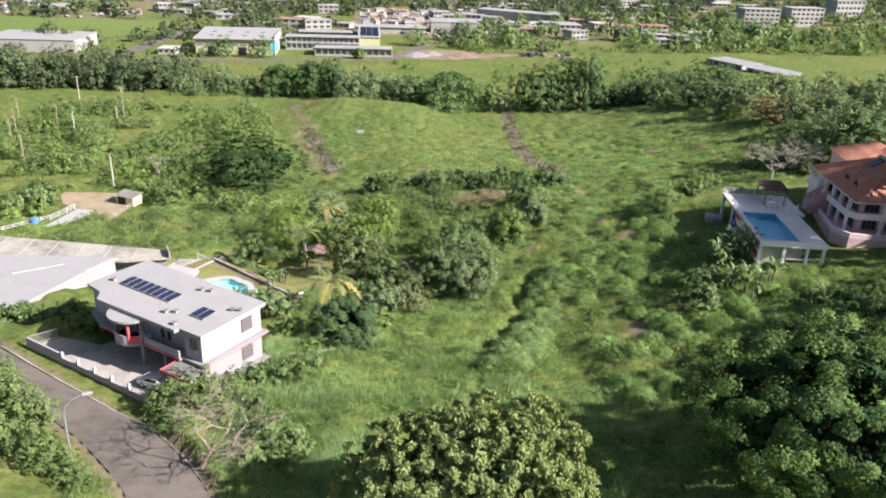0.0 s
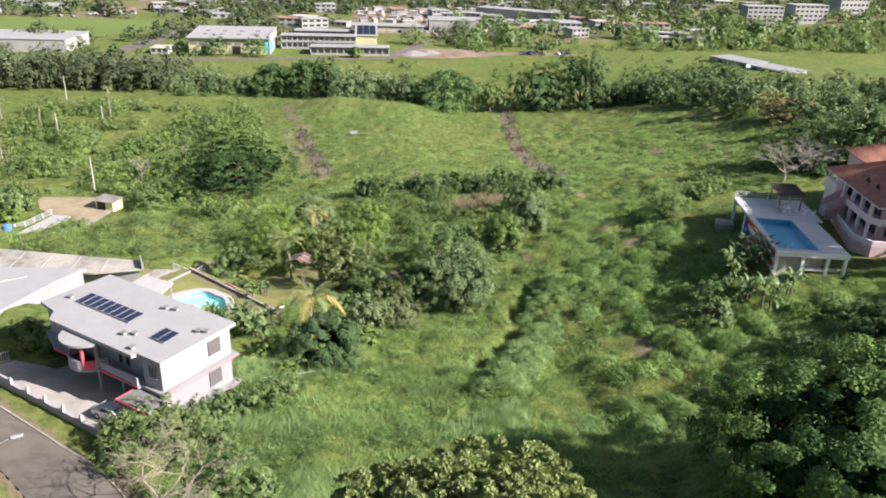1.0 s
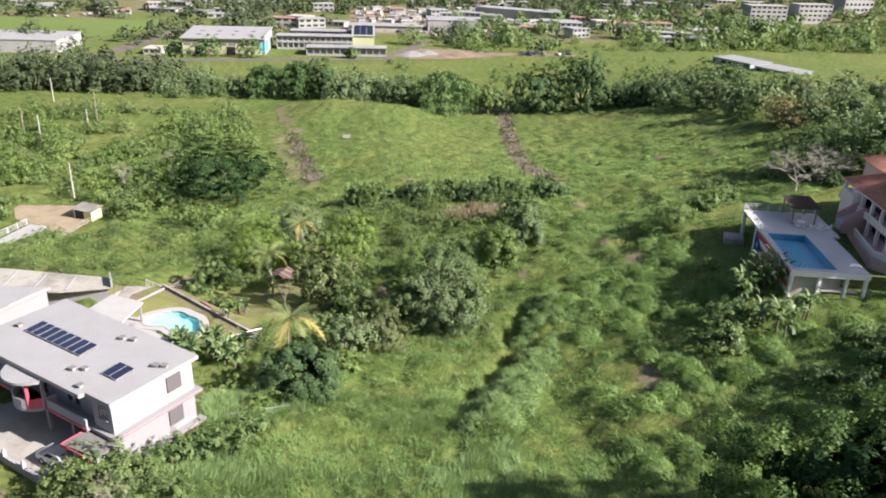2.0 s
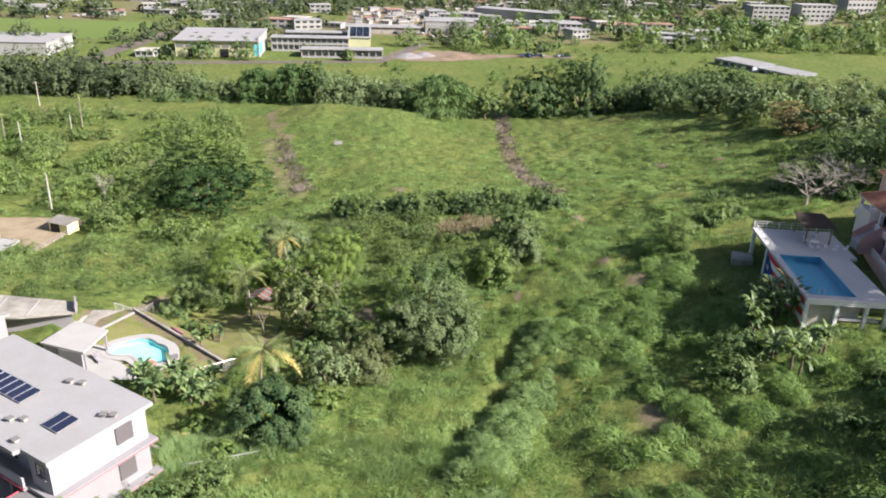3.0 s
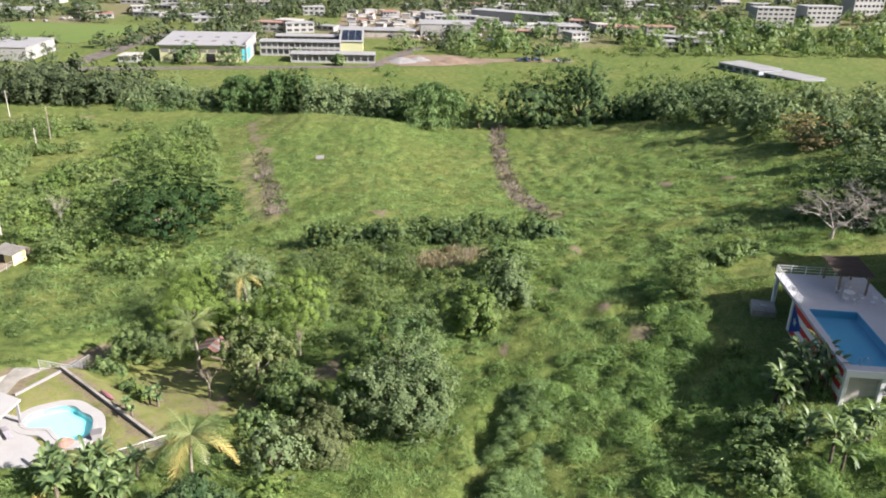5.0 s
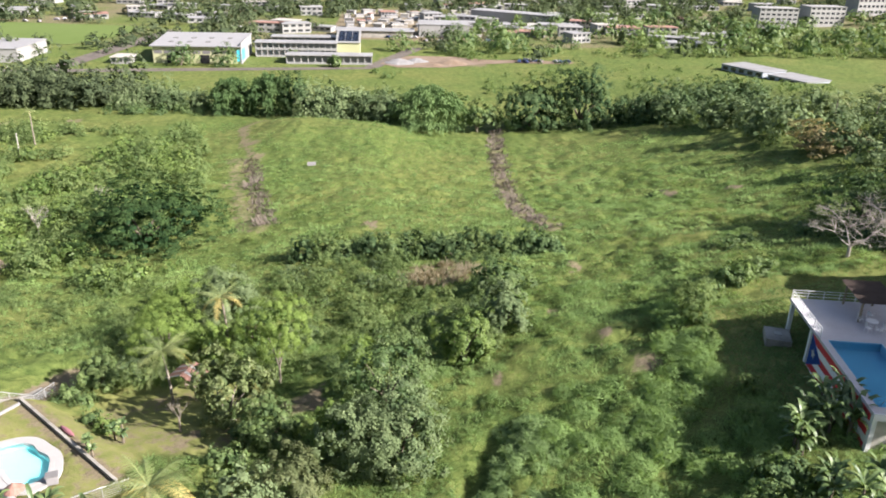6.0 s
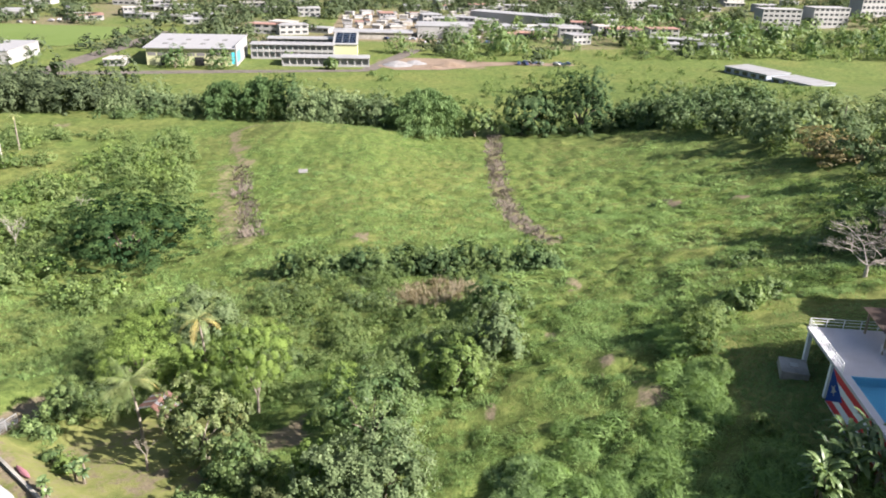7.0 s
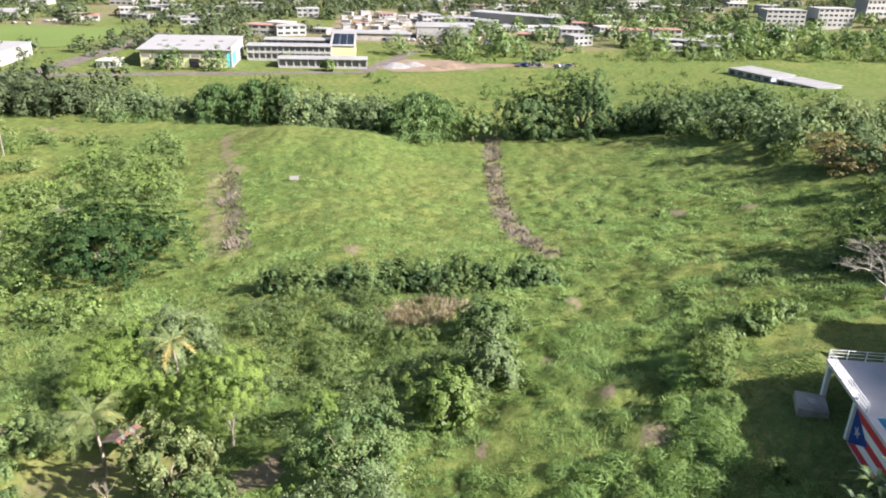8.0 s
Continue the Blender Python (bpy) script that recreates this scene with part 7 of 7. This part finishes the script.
woods("field_mounds", sized(scatter(95, 640, 34, 94, 142, 246, lambda x, y: open_ground(x, y) * not_soil(x, y) * smooth(-0.3, 0.5, fbm(x, y, 0.15, 96)) * smooth(30, 48, x) * (x < 97)), 1.1, 2.2, 1.5), [hummock(190, 580 + k, 0.75) for k in range(6)], M_GRASS, "soft mounds of long green grass on the field", "grass", 97, sink=-0.15, tall=(0.4, 0.75), vary=0.12)
g = np.c_[np.array(scatter(98, 3800, 47, 58, 104, 124, lambda x, y: np.ones(len(x)))), np.array(scatter(99, 5200, 58, 86, 106, 134, lambda x, y: np.ones(len(x))))]
tufts("lawn_grass", g[0], g[1], 0.2, 4, M_GRASS, 64, "short green lawn grass beside the pool deck", lean=2.2, width=0.2, tone_noise=-0.12 + 0.1 * fbm(g[0], g[1], 0.3, 65), zoff=0.0)
bank_grass = lambda x, y: smooth(3.4, 1.2, segdist(x - 3.4, y, GULLY) + 0.9 * fbm(x, y, 0.5, 15))
woods("cane_hummocks", sized(scatter(66, 700, 10, 32, 76, 112, bank_grass), 0.8, 1.5), [hummock(340, 560 + k, 0.9) for k in range(6)], M_REED, "tall pale cane grass beside the gully", "grass", 67, sink=-0.05, tall=(0.5, 0.85), vary=0.1)
g = scatter(68, 11000, -14, 16, 50, 86, lambda x, y: open_ground(x, y) * smooth(-0.5, 0.2, fbm(x, y, 0.25, 69)))
tufts("cane_grass", g[0], g[1], 0.85, 13, M_REED, 70, "tall pale cane grass on the slope", lean=1.2, width=0.03)
g = scatter(71, 1700, 10, 28, 145, 159, lambda x, y: smooth(1, 0.4, np.hypot((x - 19) / 8, (y - 152) / 5.5)))
tufts("straw_grass", g[0], g[1], 1.1, 10, M_STRAW, 72, "dry straw coloured tall grass patch", lean=0.7, width=0.06)
g = scatter(73, 80000, -75, 100, 135, 305, lambda x, y: open_ground(x, y) * not_soil(x, y) * smooth(310, 180, y + 20))
tufts("field_grass", g[0], g[1], 0.5 + 0.12 * fbm(g[0], g[1], 1.15, 3), 4, M_GRASS, 74, "rough green pasture grass over the field", lean=2.0, width=0.1, tone_noise=0.0 + 0.16 * fbm(g[0], g[1], 0.1, 75))
g = scatter(76, 7200, 30, 54, 176, 302, lambda x, y: 0.6 * smooth(3.4, 1.2, segdist(x, y, STRIP_FAR)))
g2 = scatter(77, 5600, -34, -10, 188, 272, lambda x, y: 0.6 * smooth(3.0, 1.0, segdist(x, y, STRIP_LEFT)))
tufts("dry_brush", np.r_[g[0], g2[0]], np.r_[g[1], g2[1]], 0.95, 7, M_DEAD_SCRUB, 78, "grey-brown dry cut brush in rows", lean=1.0, width=0.09)

# ---- the town beyond ----
def slab_building(name, x0, y0, x1, y1, z0, z1, wall_mat, roof_mat, label, category, wins=0, storeys=1, over=0.4, turn=0.0, win_mat=None, group=""):
    """A flat-roofed building with a roof slab and rows of windows on the near side."""
    t = thing(name, pose(x0, y0, z0, 0, 0, turn), label, category, group)
    w, d, h = x1 - x0, y1 - y0, z1 - z0
    part("wall", boxed(0, 0, -2, w, d, h - 0.3), wall_mat, t)
    part("roof", boxed(-over, -over, h - 0.3, w + over, d + over, h), roof_mat, t)
    if wins:
        sh = h / storeys
        for s in range(storeys):
            for k in range(wins):
                cx = w * (k + 0.5) / wins
                ww = min(1.6, 0.32 * w / wins)
                part("window", boxed(cx - ww, -0.06, s * sh + 0.35 * sh, cx + ww, 0.02, s * sh + 0.78 * sh), win_mat or M_GLASS, t)
    return t


M_CREAM = plain("cream_wall_paint", (0.42, 0.42, 0.25), 0.8)
M_LIGHT = plaster("pale_building_paint", (0.3, 0.297, 0.295), (0.75, 0.72, 0.7), 0.5, 0.8, 0.15)
M_SHEET = plaster("pale_metal_roof", (0.31, 0.305, 0.31), (0.7, 0.68, 0.66), 0.6, 0.5, 0.1)
M_GRAVEL = plaster("grey_gravel", (0.24, 0.235, 0.24), (0.6, 0.58, 0.56), 0.7, 1.0, 0.2)
M_SOIL_RED = plaster("reddish_soil", (0.22, 0.165, 0.125), (0.6, 0.55, 0.5), 0.8, 1.0, 0.15)
M_FIELD = plaster("mown_playing_field", (0.12, 0.165, 0.05), (0.8, 0.85, 0.7), 0.6, 0.95, 0.03, 0.2, 0.1)

gym = thing("school_gym", pose(-105.5, 434.5, -17.5, 0, 0, 2), "large cream school hall with pale metal roof", "school hall")
part("wall", boxed(0, 0, -1, 42, 36, 8.2), M_CREAM, gym)
bm = boxed(-1, -1.5, 8.2, 43, 37, 8.6)
for v in bm.verts:
    v.co.z += (v.co.y + 1.5) * 1.6 / 38.5
part("roof", bm, M_WHITE, gym)
for k in range(4):
    for j in range(2):
        x, y = 6 + k * 9, 8 + j * 11
        z = 8.6 + (y + 1.5) * 1.6 / 38.5
        part("skylight", boxed(x, y, z - 0.05, x + 2.4, y + 3.5, z + 0.25), M_VENT, gym)
for k in range(9):
    part("vent_band", boxed(0.6 + k * 4.6, -0.08, 4.6, 4.4 + k * 4.6, 0.02, 6.2), M_DECK, gym)
for x0, x1 in ((6.5, 9.5), (22.5, 27.0)):
    part("doorway", boxed(x0, -0.1, 0, x1, 0.02, 4.2), M_DARK, gym)
part("end_wall", boxed(42.02, -0.4, -1, 42.6, 36, 10.0), M_LIGHT, gym)
part("mural", boxed(42.6, 1.0, 1.5, 42.7, 11.0, 6.8), M_CYAN, gym, "bright cyan painted panel")
part("mural", boxed(40.2, -0.12, 1.0, 41.8, -0.02, 6.6), M_CYAN, gym, "bright cyan painted panel")


def school_wing(x0, y0, x1, depth, z0, tall, bays, storeys, label):
    t = thing("school_wing", pose(x0, y0, z0, 0, 0, 1.5), label, "school building", "school wings")
    w = x1 - x0
    part("wall", boxed(0, 1.6, -1, w, depth, tall - 0.4), M_LIGHT, t)
    part("roof", boxed(-0.5, -0.6, tall - 0.4, w + 0.5, depth + 0.6, tall), M_SHEET, t)
    for s in range(storeys):
        zz = s * tall / storeys
        part("gallery_wall", boxed(0, 0, zz - 0.2, w, 0.25, zz + 1.0), M_LIGHT, t)
        for k in range(bays + 1):
            x = w * k / bays
            part("pier", boxed(x - 0.25, 0.26, zz, x + 0.25, 1.58, zz + tall / storeys - 0.4), M_LIGHT, t)
        for k in range(bays):
            x = w * (k + 0.5) / bays
            part("window", boxed(x - w / bays * 0.3, 1.5, zz + 1.1, x + w / bays * 0.3, 1.59, zz + tall / storeys - 0.7), M_SCHOOL_GLASS, t)
    return t


school_wing(-60, 459, -18, 9, -17.5, 7.6, 14, 2, "long white two-storey school wing")
school_wing(-41.5, 438.5, 0.9, 9, -17.5, 4.6, 12, 1, "long white single-storey school wing")
school_wing(-55.5, 486, -19.5, 9, -17.5, 7.0, 10, 2, "white school wing behind the first")
b3_ = thing("school_hall", pose(-18.5, 464, -17.5, 0, 0, 1.5), "cream school building with dark sloping roof", "school building")
part("wall", boxed(0, 0, -1, 12.5, 28, 7.6), M_CREAM, b3_)
bm = boxed(-0.4, -0.6, 7.3, 12.9, 29, 7.6)
for v in bm.verts:
    v.co.z += (v.co.y + 0.6) * 2.4 / 29.6
part("roof", bm, M_LIGHT, b3_)
for k in range(5):
    for j in range(3):
        bm = bmesh.new()
        z = lambda y: 7.66 + (y + 0.6) * 2.4 / 29.6
        y0, y1 = 2.0 + k * 5.1, 6.6 + k * 5.1
        x0 = 1.0 + j * 3.7
        f = [bm.verts.new(p) for p in ((x0, y0, z(y0) + 0.1), (x0 + 3.4, y0, z(y0) + 0.1), (x0 + 3.4, y1, z(y1) + 0.1), (x0, y1, z(y1) + 0.1))]
        bm.faces.new(f)
        bmesh.ops.solidify(bm, geom=bm.faces, thickness=0.06)
        part("solar_panel", bm, M_SOLAR, b3_)
slab_building("store_room", -124.5, 430, -115.5, 441, -17.5, -14.2, M_LIGHT, M_CONCRETE, "small white store with flat roof", "store", 3)
slab_building("warehouse", -215, 428, -167, 462, -17.5, -10.8, M_LIGHT, M_WHITE, "large white warehouse with metal roof", "warehouse", 0)
slab_building("warehouse", -24, 541, 24, 556, -17.5, -13.2, M_CONCRETE_OLD, M_SHEET, "open workshop shed with pale roof", "shed", 0, over=1.0)
slab_building("warehouse", 28, 548, 60, 572, -17.5, -9.5, M_LIGHT, M_SHEET, "white workshop with metal roof", "warehouse", 0)
slab_building("long_block", 70, 648, 150, 664, -16, -9.5, M_LIGHT, M_WHITE, "long white low block", "building", 0, turn=-32)
slab_building("low_house", 112, 578, 138, 592, -16, -11.5, M_LIGHT, M_WHITE, "low white flat-roofed house", "house", 5)
slab_building("low_house", 152, 560, 176, 574, -15, -10.5, M_LIGHT, M_RUST, "low white house with rusty red roof", "house", 5)
M_ZINC_GREY = plaster("weathered_zinc_roof", (0.27, 0.27, 0.28), (0.6, 0.55, 0.5), 0.7, 0.6, 0.2)
M_WALL_BLUEISH = plaster("pale_blue_grey_wall_paint", (0.33, 0.36, 0.41), (0.75, 0.72, 0.7), 0.5, 0.8, 0.2)
slab_building("stables", 178, 430, 204, 446, -16, -12, M_WALL_BLUEISH, M_ZINC_GREY, "long pale blue-grey shed with weathered roof", "shed", 5, turn=-66)
slab_building("stables", 190, 404, 212, 420, -16, -12.5, M_WALL_BLUEISH, M_ZINC_GREY, "lower pale blue-grey shed beside longer one", "shed", 4, turn=-66)
for i, (x, y, h) in enumerate([(255, 596, 12), (296, 604, 13), (352, 640, 17), (398, 632, 14), (440, 660, 15)]):
    slab_building("apartment_block", x + 16, y, x + 44, y + 14, -11, -11 + h, M_LIGHT, M_LIGHT, "pale concrete apartment block with rows of windows", "apartment block", 7, 4, turn=6 * (i % 3), group="apartment blocks")

rt = random.Random(23)
for i in range(230):                       # houses scattered through the town
    for _ in range(30):
        x, y = rt.uniform(-420, 520), rt.uniform(500, 880)
        if not (-345 < x < -118 and 470 < y < 590) and not (-35 < x < 75 and y < 600) and not (-70 < x < -5 and y < 510) and not (230 < x < 480 and y < 690):
            break
    w, d, h = rt.uniform(10, 22), rt.uniform(8, 14), rt.choice([3.4, 3.6, 6.2])
    z = ground_z(x, y)
    slab_building("town_house", x, y, x + w, y + d, z, z + h, M_LIGHT, rt.choice([M_WHITE, M_LIGHT, M_SHEET, M_CONCRETE, M_RUST]), "small pale flat-roofed town house", "house", 4, 2 if h > 5 else 1, turn=rt.uniform(-25, 25), group="town houses")


for i in range(120):                       # sheds and containers of the scrap yard
    x, y = rt.uniform(-26, 92), rt.uniform(540, 690)
    w, d, h = rt.uniform(2.5, 8), rt.uniform(2.5, 6), rt.uniform(1.6, 3.4)
    z = ground_z(x, y)
    slab_building("yard_shed", x, y, x + w, y + d, z, z + h, rt.choice([M_LIGHT, M_CONCRETE, M_LIGHT, M_CONCRETE_OLD]), rt.choice([M_LIGHT, M_SHEET, M_GRAVEL, M_CONCRETE, M_RUST]), "low pale shed in crowded yard", "shed", 0, turn=rt.uniform(-30, 30), group="yard sheds")


def flat_patch(name, poly, lift, material, label, category):
    bm = bmesh.new()
    f = bm.faces.new([bm.verts.new((x, y, 0)) for x, y in poly])
    bmesh.ops.triangulate(bm, faces=[f])
    bmesh.ops.subdivide_edges(bm, edges=bm.edges, cuts=10, use_grid_fill=True)
    for v in bm.verts:
        v.co.z = ground_z(v.co.x, v.co.y) + lift
    bmesh.ops.recalc_face_normals(bm, faces=bm.faces)
    return structure(name, bm, material, label, category)


flat_patch("playing_field", [(-340, 490), (-166, 488), (-152, 520), (-144, 570), (-230, 578), (-340, 576)], 0.25, M_FIELD, "bright green mown playing field", "playing field")
flat_patch("school_road", [(-180, 398), (0, 427), (4, 433), (-60, 425), (-180, 408)], 0.12, M_ASPHALT, "grey road before the school", "road")
flat_patch("side_road", [(-152, 404), (-141, 402), (-129, 500), (-122, 556), (-132, 558), (-140, 500)], 0.14, M_ASPHALT, "grey lane past the school", "road")
flat_patch("back_road", [(-4, 430), (4, 430), (30, 500), (22, 502)], 0.14, M_ASPHALT, "grey lane beside the school", "road")
lane_bm = bmesh.new()
rows_ = []
for i in range(25):
    s_ = i / 24 * 3
    k = min(2, int(s_))
    (ax_, ay_), (bx_, by_) = LANE[k], LANE[k + 1]
    x, y = ax_ + (bx_ - ax_) * (s_ - k), ay_ + (by_ - ay_) * (s_ - k)
    rows_.append([lane_bm.verts.new((x + o * 0.7, y - o * 0.7, ground_z(x + o * 0.7, y - o * 0.7) + 0.07)) for o in (-1.3, 0.0, 1.3)])
for r0, r1 in zip(rows_, rows_[1:]):
    for k in range(2):
        lane_bm.faces.new((r0[k], r0[k + 1], r1[k + 1], r1[k]))
bmesh.ops.recalc_face_normals(lane_bm, faces=lane_bm.faces)
structure("garden_lane", lane_bm, M_CONCRETE_OLD, "grey concrete lane behind the pool garden", "lane")
flat_patch("dirt_lot", [(5, 444), (14, 433), (38, 435), (57, 447), (74, 451), (104, 447), (108, 452), (90, 459), (62, 461), (44, 470), (20, 470)], 0.15, M_SOIL_RED, "bare reddish earth work yard", "yard")


def heap(x, y, r, h, material, label, seed):
    t = thing("soil_heap", pose(x, y, ground_z(x, y)), label, "soil heap", "heaps")
    rng = random.Random(seed)
    bm = bmesh.new()
    rings = []
    for j in range(6):
        s = j / 6
        rings.append([bm.verts.new(((1 - s) * r * math.cos(a) * rng.uniform(0.9, 1.1), (1 - s) * r * 0.7 * math.sin(a) * rng.uniform(0.9, 1.1), -0.3 + h * s ** 0.8 + rng.uniform(-0.1, 0.1))) for a in [k * 6.283 / 18 for k in range(18)]])
    for r0, r1 in zip(rings, rings[1:]):
        for k in range(18):
            bm.faces.new((r0[k], r0[(k + 1) % 18], r1[(k + 1) % 18], r1[k]))
    bm.faces.new(rings[-1])
    part("mound", bm, material, t)


heap(15, 446, 9, 3.0, M_GRAVEL, "grey gravel heap in work yard", 1)
heap(24, 452, 7, 2.4, M_GRAVEL, "pale gravel heap in work yard", 2)
heap(42, 447, 9, 2.8, M_SOIL_RED, "reddish soil heap in work yard", 3)
heap(33, 441, 6, 1.6, M_SOIL_RED, "low reddish soil heap", 4)
paints = [M_CARPAINT, M_WALL_WHITE, M_RED, plain("dark_blue_car_paint", (0.03, 0.05, 0.12), 0.3), plain("black_car_paint", (0.02, 0.02, 0.02), 0.3)]
labels = ["silver car parked in work yard", "white car parked in work yard", "red car parked in work yard", "dark blue car parked in work yard", "black car parked in work yard"]
protos = [car(pose(0, 0, -60), p, l, "parked cars") for p, l in zip(paints, labels)]
for i in range(34):
    k = rt.choice([0, 1, 1, 3, 4] if i > 8 else [0, 1, 2, 3])
    if i < 9:
        x, y = rt.uniform(74, 104), rt.uniform(451, 457)
    elif i < 20:
        x, y = rt.uniform(-12, 70), rt.uniform(522, 545)
    else:
        x, y = rt.uniform(-330, -190), rt.uniform(582, 600)
    copy_thing(protos[k], pose(x, y, ground_z(x, y) + 0.2, 0, 0, rt.uniform(0, 360)))
for p in protos:
    for o in (*p.children_recursive, p):
        bpy.data.objects.remove(o)
